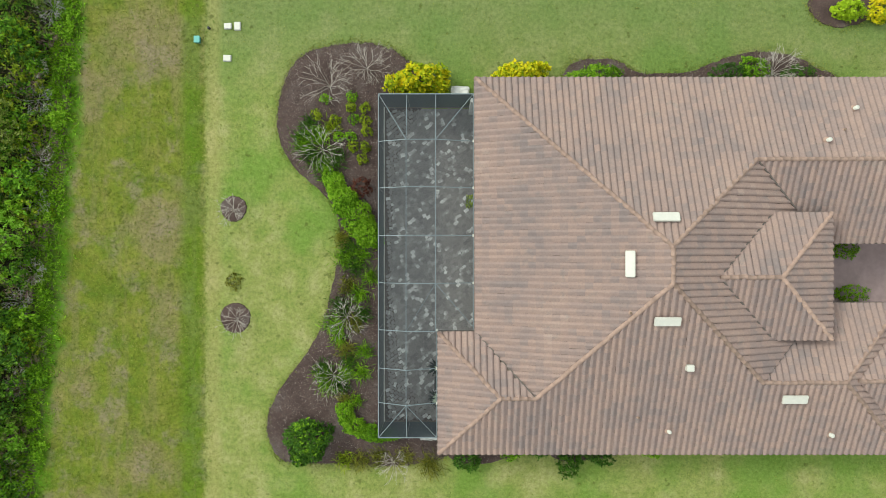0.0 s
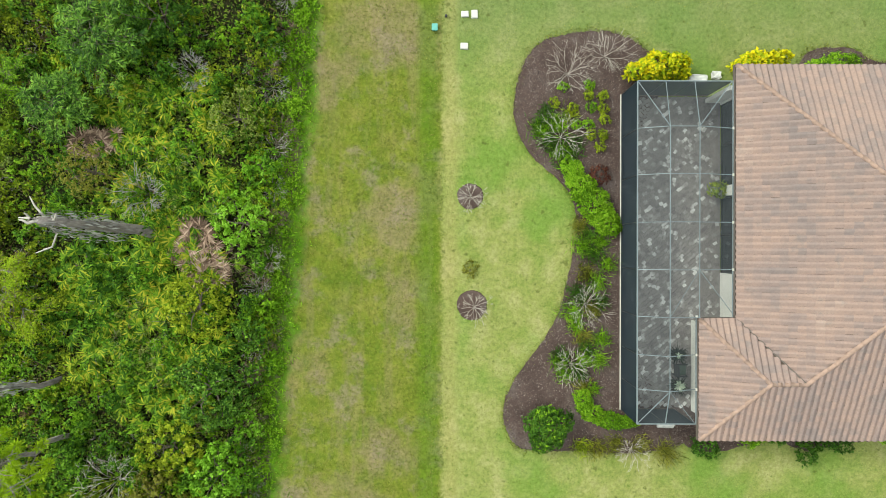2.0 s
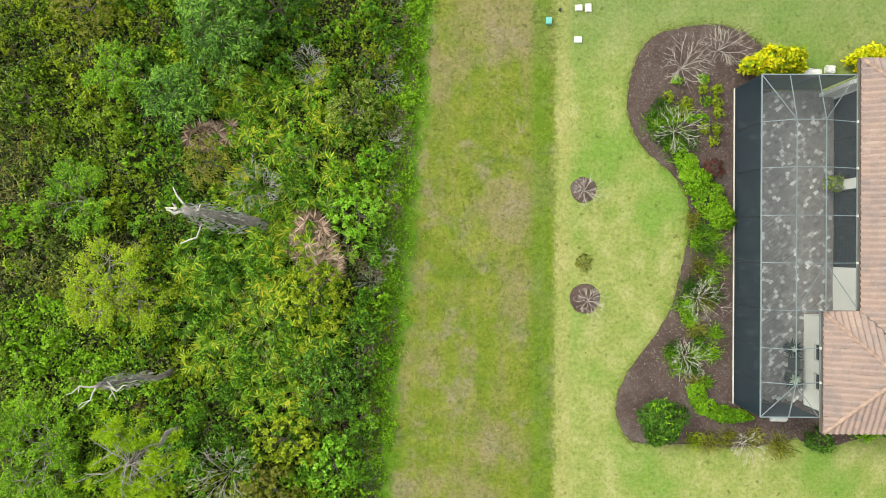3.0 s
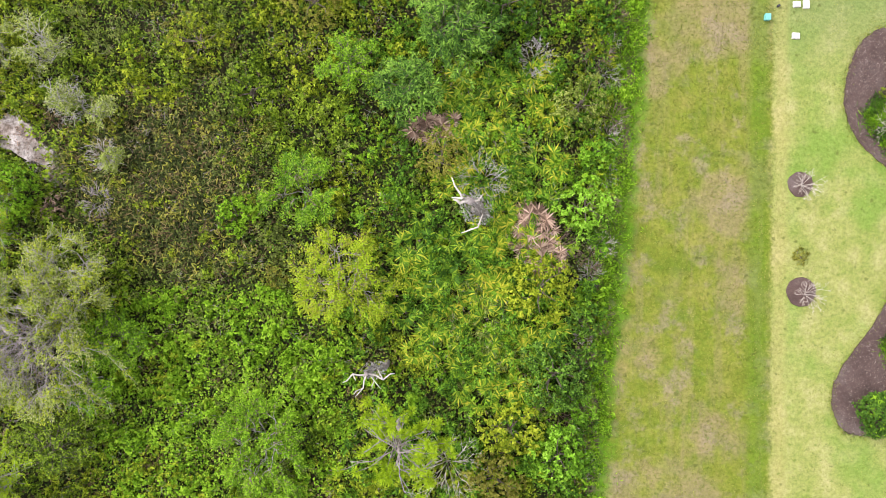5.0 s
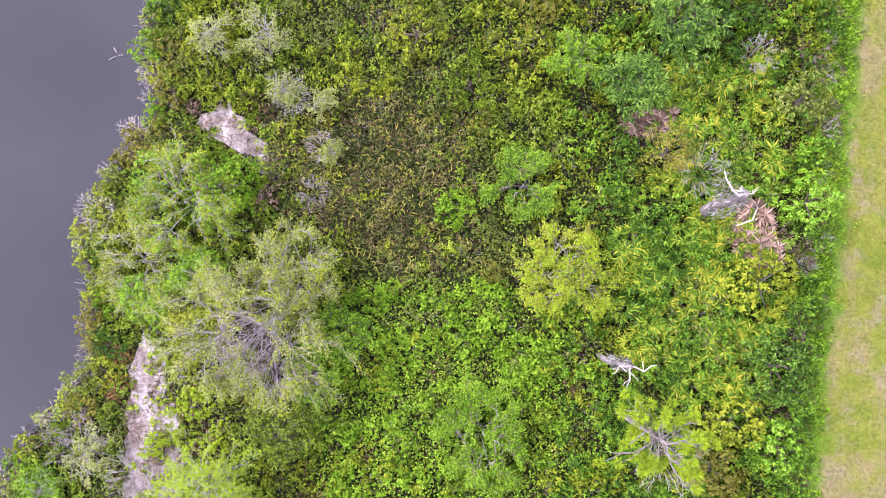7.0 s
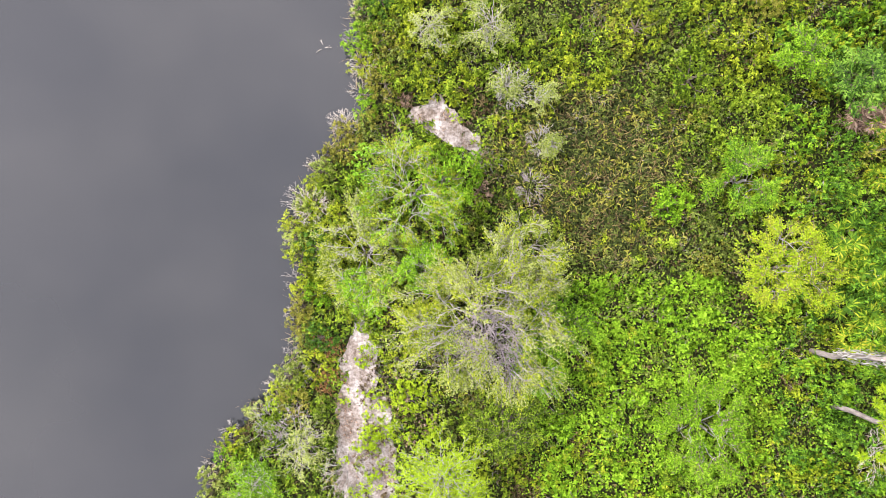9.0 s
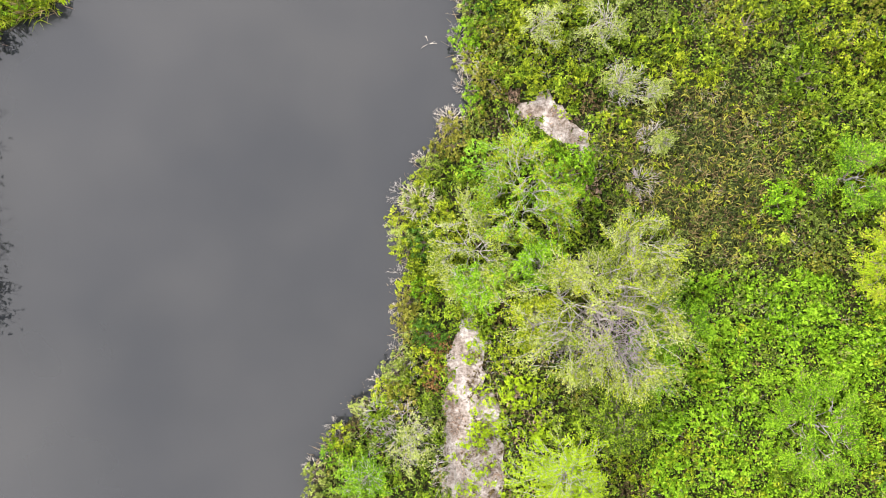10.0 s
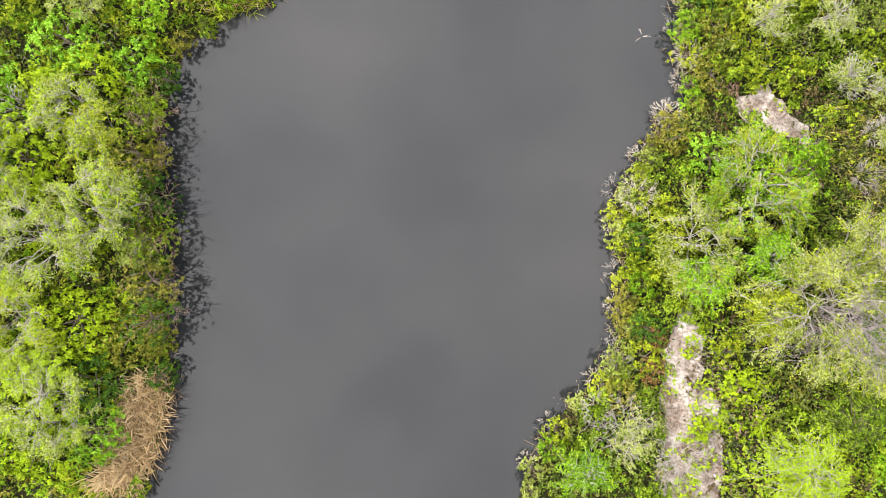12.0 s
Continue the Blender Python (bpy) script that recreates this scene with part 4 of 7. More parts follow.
def fan_willow(at, r, top, mat, label, seed, limbs=60, bare=0.35, twig_mat=None, group="", leaf_len=0.13, tufts=12, second=None, name="willow_tree"):
    """A wide willow: grey limbs fan out from its middle, bare near it, with leafy twigs further out."""
    rng = np.random.default_rng(seed)
    x, y = at
    z0 = float(land(x, y))
    h = top - z0
    tree = thing(name, (x, y, z0), label, "tree", group)
    ph = rng.uniform(0, 6.3, 3)
    lines, froms, tips, green = [], [], [], []
    count = 3 + int(2.2 * r)
    hearts = [np.array([math.cos(2.4 * k) * r * f, math.sin(2.4 * k) * r * f, h * rng.uniform(0.35, 0.55)]) for k, f in enumerate(0.62 * np.sqrt((np.arange(count) + 0.3) / count))]
    for c in hearts:
        lines += branch_lines(rng, (0, 0, 0.1), [c], 0.05, 0.02, 0.1)
    for i in range(limbs):
        c = hearts[i % count]
        a = math.atan2(c[1], c[0]) + rng.normal() * (2.2 if i % 3 == 0 else 0.9)
        at_tip = math.atan2(c[1] + math.sin(a), c[0] + math.cos(a))
        full = r * (1 + 0.14 * math.sin(2 * at_tip + ph[0]) + 0.12 * math.sin(3 * at_tip + ph[1]) + 0.08 * math.sin(7 * at_tip + ph[2]))
        room = max(full - math.hypot(c[0], c[1]), 0.3 * r)
        reach = room * rng.uniform(0.45, 1.0)
        tip = c + np.array([math.cos(a) * reach, math.sin(a) * reach, 0])
        out = min(math.hypot(*tip[:2]) / full, 1.1)
        tip[2] = max(h * (1.0 - 0.5 * out ** 2) * rng.uniform(0.85, 1.03), h * 0.3)
        side = np.array([-math.sin(a), math.cos(a), 0]) * rng.normal() * 0.2 * reach
        pts = np.array([c * (1 - f) + tip * f + (side + (0, 0, h * 0.12)) * math.sin(math.pi * f) + rng.normal(size=3) * 0.05 for f in np.linspace(0, 1, 7)])
        lines.append((list(pts), list(np.linspace(0.02, 0.007, 7))))
        for j in range(20):
            f = rng.uniform(0.2, 1.0)
            k = min(int(f * 6), 5)
            p = pts[k] * (1 - (f * 6 - k)) + pts[k + 1] * (f * 6 - k)
            b = a + rng.normal() * 0.55
            q = p + np.array([math.cos(b), math.sin(b), rng.uniform(-0.15, 0.45)]) * rng.uniform(0.3, 0.85) * (0.5 + 0.12 * r)
            froms.append(p)
            tips.append(q)
            out = math.hypot(*q[:2]) / full
            patchy = 0.5 + 0.5 * math.sin(4 * a + ph[1]) * math.sin(5 * out + ph[2])
            if rng.uniform() < (0.25 if out < bare else 0.55) + 0.42 * patchy:
                green.append((p, q))
    part("trunk", tubes("trunk", lines + branch_lines(rng, (0, 0, -0.15), [(0, 0, h * 0.6)], 0.12, 0.06, 0.03), 4), TWIG_GREY, tree)
    froms, tips = np.array(froms), np.array(tips)
    more = rng.integers(0, len(froms), len(froms))
    f2 = froms[more] + (tips[more] - froms[more]) * rng.uniform(0.2, 0.8, (len(more), 1))
    t2 = f2 + (tips[more] - froms[more]) * 0.5 + rng.normal(size=f2.shape) * 0.14
    tagged(part("twig_growth", spikes("twig_growth", np.concatenate([froms, f2]), np.concatenate([tips, t2]), 0.0105), twig_mat or TWIG_GREY, tree, "fine bare grey twigs"), kind="stuff")
    split = int(len(green) * (0.6 if second else 1))
    green = [green[k] for k in rng.permutation(len(green))]
    for tint, some in ((mat, green[:split]), (second, green[split:])):
        if not some:
            continue
        p, q = np.array([g[0] for g in some]), np.array([g[1] for g in some])
        p, q = np.repeat(p, tufts, 0), np.repeat(q, tufts, 0)
        fl = rng.uniform(0.25, 1.1, (len(p), 1))
        d = unit(q - p)
        side = np.cross(d, [0, 0, 1.0]) * rng.choice([-1, 1], (len(p), 1))
        lp = p + (q - p) * fl + rng.normal(size=p.shape) * 0.05
        part("crown", quads_mesh("crown", leaves(lp, d * 0.8 + side * 0.7 + rng.normal(size=p.shape) * 0.35, np.array([0, 0, 1.0]) + rng.normal(size=p.shape) * 0.4, leaf_len * rng.uniform(0.7, 1.25, len(p)), leaf_len * 0.38)), tint, tree)
    return tree


# bright and pale trees along the edge of the wood
broad_tree((-22.85, 0.65), 1.65, 2.75, L_FRESH, "rounded light green small tree at the wood's edge", seed=21, size=0.15)
broad_tree((-23.2, 6.1), 1.6, 2.4, L_PALE, "airy pale green sapling at the wood's edge", seed=22, size=0.12, whorls=210)
broad_tree((-22.2, 3.7), 0.9, 0.95, L_FRESH, "small bright green bush at the wood's edge", "bush", seed=23, name="bush")
spray_tree((-29.5, 9.9), 2.6, 2.6, L_BLUE, "blue-green feathery tree with drooping sprays", 24, 50, 0.27, 0.26)
spray_tree((-32.3, 6.6), 2.0, 2.0, L_BLUE, "blue-green feathery tree beside the scrub", 25, 40, 0.25, 0.28)
broad_tree((-27.0, 11.3), 2.0, 3.2, L_DARK, "dark green dense tree in the wood", seed=26)
broad_tree((-30.4, 3.2), 1.45, 4.0, L_OLIVE, "tall olive-green tree with a dense crown", seed=27, size=0.11, whorls=190)
broad_tree((-25.2, -3.6), 1.9, 2.3, L_YELLOWGREEN, "yellow-green small tree at the wood's edge", seed=28)
broad_tree((-24.4, -8.0), 2.2, 2.6, L_BLUE, "blue-green leafy tree at the wood's edge", seed=29, size=0.15)
broad_tree((-24.1, -12.3), 1.7, 1.9, L_FRESH, "bright green bushy tree at the wood's edge", seed=30)
broad_tree((-22.9, -5.3), 1.0, 1.0, L_BLUE, "low blue-green bush at the wood's edge", "bush", seed=31, name="bush")
broad_tree((-22.8, -9.9), 0.9, 0.9, L_FRESH, "low bright green bush at the wood's edge", "bush", seed=32, name="bush")
broad_tree((-26.6, -11.0), 1.8, 2.0, L_YELLOWGREEN, "yellow-green leafy tree in the wood", seed=33)
broad_tree((-27.4, -13.6), 1.6, 1.8, L_OLIVE, "olive leafy tree in the wood among the undergrowth", seed=34)
fan_willow((-35.5, -3.1), 2.6, 1.9, L_LIME, "yellow-green feathery young tree with pale twigs", 35, 46, 0.15, TWIG_BROWN, name="feathery_tree", tufts=16, leaf_len=0.14, second=L_YELLOWGREEN)
fan_willow((-37.7, 1.4), 1.9, 1.3, L_BRIGHT, "green feathery small tree among the undergrowth", 36, 32, 0.0, TWIG_BROWN, name="feathery_tree", tufts=18, leaf_len=0.15, second=L_DEEP)
fan_willow((-39.6, -11.8), 2.7, 1.6, L_BRIGHT, "spreading green feathery tree", 37, 46, 0.0, TWIG_BROWN, name="feathery_tree", tufts=18, leaf_len=0.15)
spray_tree((-35.2, 7.8), 1.9, 2.0, L_BRIGHT, "green feathery tree among the undergrowth", 38, 30, 0.16, 0.34)
broad_tree((-41.3, 0.2), 1.3, 0.7, L_BRIGHT, "low bright green bush among the undergrowth", "bush", seed=39, name="bush")
broad_tree((-37.2, 11.5), 2.0, 2.2, L_OLIVE, "olive-green scrubby tree among the undergrowth", seed=40, size=0.12)
broad_tree((-43.5, 9.5), 1.8, 1.2, L_YELLOWGREEN, "yellow-green scrubby tree among the undergrowth", seed=41, size=0.13)
broad_tree((-40.6, 6.8), 1.6, 1.2, L_THICKET, "leafy green bush in the scrub", "bush", seed=42, name="bush")

# willows and shrubs by the lake
broad_tree((-53.6, 0.9), 2.3, 2.1, L_BRIGHT, "broad bright green willow by the lake", seed=51, size=0.13, whorls=420, name="willow_tree")
fan_willow((-55.4, 0.2), 3.0, 2.2, L_YELLOWGREEN, "spreading yellow-green willow with grey limbs by the lake", 351, 50, 0.12, tufts=15, second=L_BRIGHT)
fan_willow((-51.3, -6.2), 4.5, 4.2, L_PALE, "large pale grey-green willow with bare grey limbs fanning from its middle", 352, 92, 0.3, TWIG_MAUVE, tufts=15, second=L_YELLOWGREEN)
rng = np.random.default_rng(357)
for cx, cy, rad, lo, hi in ((-51.3, -6.9, 1.7, 3.0, 4.9), (-53.5, -7.5, 1.3, 1.2, 3.0), (-50.2, -8.4, 1.0, 2.0, 3.4)):
    ring = [(cx + rad * math.cos(w), cy + rad * math.sin(w) * 0.9) for w in np.linspace(0, 6.0, 12)]
    twig_stuff(scatter(rng, ring, 95), TWIG_MAUVE, "haze of fine mauve-grey twigs in a willow's crown", lo, hi, 0.6, 0.009)
fan_willow((-49.6, -3.2), 2.7, 2.9, L_PALE, "pale grey-green willow with bare twig ends", 353, 44, 0.2, tufts=13, second=L_YELLOWGREEN)
fan_willow((-57.9, -3.0), 2.7, 0.9, L_PALE, "pale yellow-green willow leaning to the lake", 354, 44, 0.15, tufts=14, second=L_YELLOWGREEN)
broad_tree((-57.3, 1.7), 1.5, 1.2, L_FRESH, "vivid lime-green bush by the lake", "bush", seed=52, size=0.12, name="bush")
for i, (x, y, r, top, mat, lab) in enumerate(((-54.4, -6.4, 2.0, 1.9, L_YELLOWGREEN, "yellow-green"), (-54.6, -3.6, 1.9, 1.6, L_BRIGHT, "fresh green"), (-57.6, -4.9, 1.8, 0.8, L_BRIGHT, "fresh green"), (-48.7, -8.9, 1.8, 1.8, L_BRIGHT, "fresh green"))):
    spray_tree((x, y), r, top, mat, lab + " willow with grey twigs showing through", 300 + i, int(24 * r), 0.16, 0.42, 0.45, TWIG_GREY, "willow_tree", thick=0.022, density=17, skip=0.1, group="willows by the lake")
spray_tree((-53.4, -14.2), 3.0, 3.4, L_LIME, "yellow-green bushy willow beside the sand", 55, 80, 0.16, 0.32, 0.5, TWIG_GREY, "willow_tree", thick=0.022)
spray_tree((-50.2, -11.6), 2.6, 1.6, L_THICKET, "green spreading tree behind the lake shore", 56, 50, 0.16, 0.4)
spray_tree((-47.3, -6.6), 2.3, 1.3, L_BRIGHT, "bright green spreading shrub", 57, 44, 0.16, 0.4, name="spreading_shrub", category="shrub")
for i, (x, y, r, top) in enumerate(((-51.5, 9.3, 2.0, 1.5), (-54.4, 9.2, 1.7, 0.7), (-50.3, 6.3, 1.3, 1.0), (-48.4, 5.7, 1.1, 0.7), (-47.9, 3.1, 0.9, 0.5))):
    spray_tree((x, y), r, top, L_PALE, "pale grey-green willow shrub with bare twig ends", 158 + i, 34, 0.13, 0.34, 0.5, TWIG_GREY, "willow_shrub", "shrub", 0.02, 10, 0.25, "willow shrubs behind the shore")
spray_tree((-61.0, -13.4), 1.9, -0.2, L_PALE, "pale willow shrub leaning over the water", 62, 36, 0.14, 0.34, 0.6, TWIG_GREY, "willow_shrub", "shrub", 0.02, 10, 0.25)
spray_tree((-63.4, -15.6), 2.0, 0.0, L_BRIGHT, "green willow shrub at the water's edge", 63, 36, 0.15, 0.34, 0.6, TWIG_GREY, "willow_shrub", "shrub", 0.02)
for i, (x, y, r, mat, lab) in enumerate(((-60.3, -5.2, 1.0, L_BRIGHT, "bright green bush at the water's edge"), (-60.2, -7.6, 1.0, L_DARK, "deep green bush at the water's edge"), (-60.6, -2.6, 1.2, L_DARK, "deep green bush at the water's edge"), (-60.8, 0.0, 1.2, L_PALE, "pale grey-green bush at the water's edge"), (-57.0, 6.5, 1.3, L_OLIVE, "olive bush at the water's edge"), (-56.9, 9.0, 1.2, L_OLIVE, "olive bush at the water's edge"), (-57.4, 11.2, 1.2, L_BLUE, "blue-green bush at the water's edge"), (-59.0, 2.8, 1.1, L_OLIVE, "olive bush at the water's edge"), (-60.3, -9.2, 1.1, L_YELLOWGREEN, "yellow-green bush at the water's edge"), (-61.6, -11.2, 1.1, L_OLIVE, "olive bush at the water's edge"), (-56.0, -8.6, 1.0, L_YELLOWGREEN, "yellow-green bush beside the sand"), (-55.2, -10.8, 1.1, L_LIME, "yellow-leaved bush beside the sand"), (-57.4, -12.9, 0.7, L_LIME, "sparse yellow-leaved shrub on the sand"))):
    broad_tree((x, y), r, float(land(x, y)) + 1.1, mat, lab, "bush", seed=70 + i, size=0.14, name="bush")
for i, (x, y, r, mat) in enumerate(((-59.9, -8.2, 0.95, L_RUST), (-59.8, -10.0, 0.9, L_RUST), (-51.6, 0.6, 0.8, L_DEADFROND), (-55.9, 5.6, 0.5, L_DEADFROND))):
    broad_tree((x, y), r, float(land(x, y)) + 0.7, mat, "withered rust-brown bush near the shore", "bush", seed=90 + i, size=0.12, name="bush")

# leafless and dead shrubs in the wood
for i, (x, y, r, h, mat, lab) in enumerate((
    (-28.3, 2.2, 1.35, 2.3, TWIG_GREY, "grey leafless dead shrub among palmettos"), (-25.5, 8.5, 1.0, 2.2, TWIG_GREY, "grey leafless dead shrub among palmettos"),
    (-24.4, -1.4, 1.3, 0.9, TWIG_BROWN, "brown tangle of dead twigs"), (-24.0, -10.4, 1.4, 1.0, TWIG_BROWN, "brown tangle of dead twigs"),
    (-29.9, -13.0, 1.8, 2.0, TWIG_PALE, "pale leafless shrub among the undergrowth"), (-51.3, -7.0, 1.9, 4.6, TWIG_MAUVE, "mauve-grey leafless willow top"), (-61.4, -13.0, 1.7, 1.5, TWIG_MAUVE, "mauve-grey dead shrub at the water's edge"), (-50.2, 6.0, 1.2, 2.4, TWIG_GREY, "grey leafless shrub behind the shore"), (-48.5, 3.3, 0.9, 1.7, TWIG_GREY, "grey leafless shrub beside the reeds"), (-48.9, 0.9, 0.9, 1.3, TWIG_MAUVE, "mauve-grey leafless shrub beside the reeds"),
    (-60.9, -0.4, 1.1, 1.2, TWIG_PALE, "pale dead shrub at the water's edge"), (-58.3, 7.6, 0.9, 0.9, TWIG_PALE, "pale dead shrub at the water's edge"),
    (-59.2, 4.2, 0.9, 0.9, TWIG_PALE, "pale dead shrub at the water's edge"), (-62.7, -12.2, 1.3, 1.2, TWIG_GREY, "grey dead shrub at the water's edge"),
    (-58.6, -14.6, 1.5, 1.2, TWIG_GREY, "grey dead shrub beside the sand"), (-61.6, -9.8, 0.8, 0.8, TWIG_GREY, "grey dead shrub at the water's edge"),
    (-22.1, 8.9, 0.9, 0.7, TWIG_BROWN, "brown dead brush at the wood's edge"), (-22.4, 6.6, 0.8, 0.5, TWIG_BROWN, "brown dead brush at the wood's edge"),
    (-22.3, -1.9, 0.9, 0.6, TWIG_BROWN, "brown dead brush at the wood's edge"), (-22.6, -7.2, 0.7, 0.5, TWIG_BROWN, "brown dead brush at the wood's edge"))):
    bare_shrub((x, y), r, h, mat, lab, 100 + i, 14, 0.018, "dead_shrub", 6)


# palmettos
def palmetto_mesh(rng, fronds=9, size=0.52):
    out = []
    for i in range(fronds):
        a = 2 * math.pi * i / fronds + rng.uniform(-0.3, 0.3)
        reach, z = rng.uniform(0.15, 0.6), rng.uniform(0.35, 0.95)
        c = np.array([math.cos(a) * reach, math.sin(a) * reach, z])
        d = unit(np.array([math.cos(a), math.sin(a), rng.uniform(-0.1, 0.9)]))
        s = unit(np.cross(d, [0, 0, 1.0]))
        w = np.linspace(-1.9, 1.9, 11)[:, None]
        ax = d * np.cos(w) + s * np.sin(w)
        up = np.cross(s, d)
        k = len(w)
        out.append(leaves(np.repeat(c[None], k, 0), ax - up * 0.12 + rng.normal(size=(k, 3)) * 0.06, np.repeat(up[None], k, 0), size * rng.uniform(0.8, 1.1, k), 0.085))
    return quads_mesh("fronds", np.concatenate(out))


def palmettos(spots, mat, label, group, seed, variants=5):
    rng = np.random.default_rng(seed)
    made = []
    for v in range(variants):
        p = thing("saw_palmetto", (0, 0, 0), label, "palmetto", group)
        part("fronds", palmetto_mesh(rng), mat, p)
        part("stem", tubes("stem", branch_lines(rng, (0, 0, -0.1), [(0.1, 0.05, 0.45)], 0.06, 0.05)), BARK, p)
        made.append(p)
    for i, (x, y) in enumerate(spots):
        m = pose(x, y, float(land(x, y)), 0, 0, rng.uniform(0, 360))
        if i < variants:
            made[i].matrix_basis = m @ Matrix.Scale(rng.uniform(0.85, 1.2), 4)
        else:
            src = made[i % variants]
            copy_thing(src, m)


rng = np.random.default_rng(17)
palmettos(scatter(rng, PALMS, 0.95), L_PALMETTO, "green saw palmetto with fan-shaped fronds", "palmettos in the wood", 18)
q = np.array([(-25.7, -0.6), (-24.9, -1.2), (-25.3, 0.2), (-26.2, -0.1), (-25.9, -1.5), (-24.6, -2.1), (-31.0, 5.2), (-30.3, 5.3), (-31.6, 5.0), (-29.8, 4.9), (-24.3, -1.7), (-25.2, -1.9), (-25.9, 0.5), (-26.3, -0.9), (-30.7, 4.7), (-24.9, -0.2)])
palmettos(q, L_DEADFROND, "dead brown saw palmetto with withered fronds", "dead palmettos in the wood", 19, 3)


# standing dead trees
def snag(base, tip, r, label, limbs, seed):
    rng = np.random.default_rng(seed)
    x, y = base
    z0 = float(land(x, y))
    tree = thing("dead_tree", (x, y, z0), label, "dead tree")
    t = np.array(tip) - (x, y, z0)
    body = branch_lines(rng, (0, 0, -0.2), [t], r, r * 0.55, 0.015, 6)
    part("trunk", tubes("trunk", body, 8), SNAG, tree)
    k = int(900 * r)
    f = 1 - 0.62 * rng.uniform(0, 1, (k, 1)) ** 1.3
    w = rng.uniform(0, 2 * np.pi, k)
    d = np.column_stack([np.cos(w), np.sin(w), np.zeros(k)])
    away = rng.uniform(0.4, 1.0, (k, 1)) * r * (0.7 + 1.8 * np.sin(np.pi * np.clip((f - 0.3) / 0.75, 0, 1)))
    tagged(part("hanging_moss", quads_mesh("hanging_moss", leaves(t * f + d * away, d * 0.12 - unit(t) * 1.0 + rng.normal(size=(k, 3)) * 0.12, d, rng.uniform(0.3, 0.9, k), rng.uniform(0.05, 0.11, k))), L_MOSS, tree, "ragged curtain of grey moss and peeling bark"), kind="stuff")
    for f, off, th in limbs:
        p = t * f
        off = np.array(off) * 1.35
        if th < 0:
            side = np.cross(off, [0, 0, 1.0]) * th * 3
            line = ([p, p + off * 0.3 + side, p + off * 0.72 + side * 0.9, p + off], [0.06, 0.05, 0.042, 0.022])
            part("limb", tubes("limb", [line, ([line[0][2], line[0][2] + off * 0.12 - side * 0.5], [0.03, 0.012])], 6), SNAG_PALE, tree, "bare bleached limb")
            continue
        kink = np.cross(off, [0, 0, 1.0]) * rng.choice([-1, 1]) * 0.22
        mid = p + off * 0.55 + kink
        e = p + off
        lines = [([p, p + off * 0.28 + kink * 0.3, mid, mid + (e - mid) * 0.6 - kink * 0.35, e], [th * 0.9, th * 0.75, th * 0.65, th * 0.5, th * 0.25])]
        lines.append(([mid, mid + (e - p) * 0.3 + rng.normal(size=3) * 0.25], [th * 0.6, th * 0.25]))
        part("limb", tubes("limb", lines, 6), SNAG_PALE, tree, "bare bleached limb")
    return tree


snag((-27.75, -0.05), (-29.3, 0.5, 6.9), 0.30, "tall weathered grey dead trunk with bleached limbs", (
    (0.97, (-0.2, -1.0, 0.0), -0.17), (0.90, (-0.6, 0.8, 0.2), -0.03), (0.93, (0.45, 0.25, 0.3), 0.06), (0.99, (-0.25, 0.2, 0.3), 0.10), (0.99, (-0.45, 0.0, 0.25), 0.10)), 131)
snag((-33.25, -7.75), (-33.6, -7.1, 5.7), 0.17, "slim grey dead tree with bleached crooked limbs", (
    (0.98, (-0.7, -0.15, 0.5), 0.055), (0.92, (0.9, 0.05, 0.2), 0.06), (0.99, (-0.35, -0.55, 0.4), 0.045), (0.85, (0.1, -0.5, 0.2), 0.04)), 132)


def pine(at, h, label, seed):
    rng = np.random.default_rng(seed)
    x, y = at
    z0 = float(land(x, y))
    tree = thing("pine_tree", (x, y, z0), label, "pine tree")
    top = np.array([0.3, 0.5, h])
    lines = branch_lines(rng, (0, 0, -0.2), [top], 0.17, 0.07, 0.02, 6)
    out = []
    for i in range(30):
        a = i * 2.4 + rng.uniform(-0.3, 0.3)
        f = rng.uniform(0.72, 1.0)
        p = top * f
        reach = rng.uniform(0.7, 2.3)
        e = p + np.array([math.cos(a) * reach, math.sin(a) * reach, rng.uniform(0.0, 0.7)])
        b = branch_lines(rng, p, [e], 0.03, 0.013, 0.2, 4)
        lines += b
        for k in range(3):
            s = np.array(b[0][0][4 - k // 2]) + rng.normal(size=3) * 0.22
            lines.append(([b[0][0][3 - k], (b[0][0][3 - k] + s) / 2 + rng.normal(size=3) * 0.06, s], [0.02, 0.015, 0.01]))
            if rng.uniform() < 0.85:
                n = 90
                d = unit(rng.normal(size=(n, 3)) + (0, 0, 0.5))
                out.append(leaves(np.repeat(s[None], n, 0) + d * 0.04, d, rng.normal(size=(n, 3)), 0.33 * rng.uniform(0.6, 1.1, n), 0.034, 0.0))
    part("trunk", tubes("trunk", lines, 5), SNAG, tree)
    part("needles", quads_mesh("needles", np.concatenate(out)), L_LIME, tree)


pine((-32.4, -10.9), 6.6, "half-bare pine with yellow-green needle tufts and grey limbs", 141)

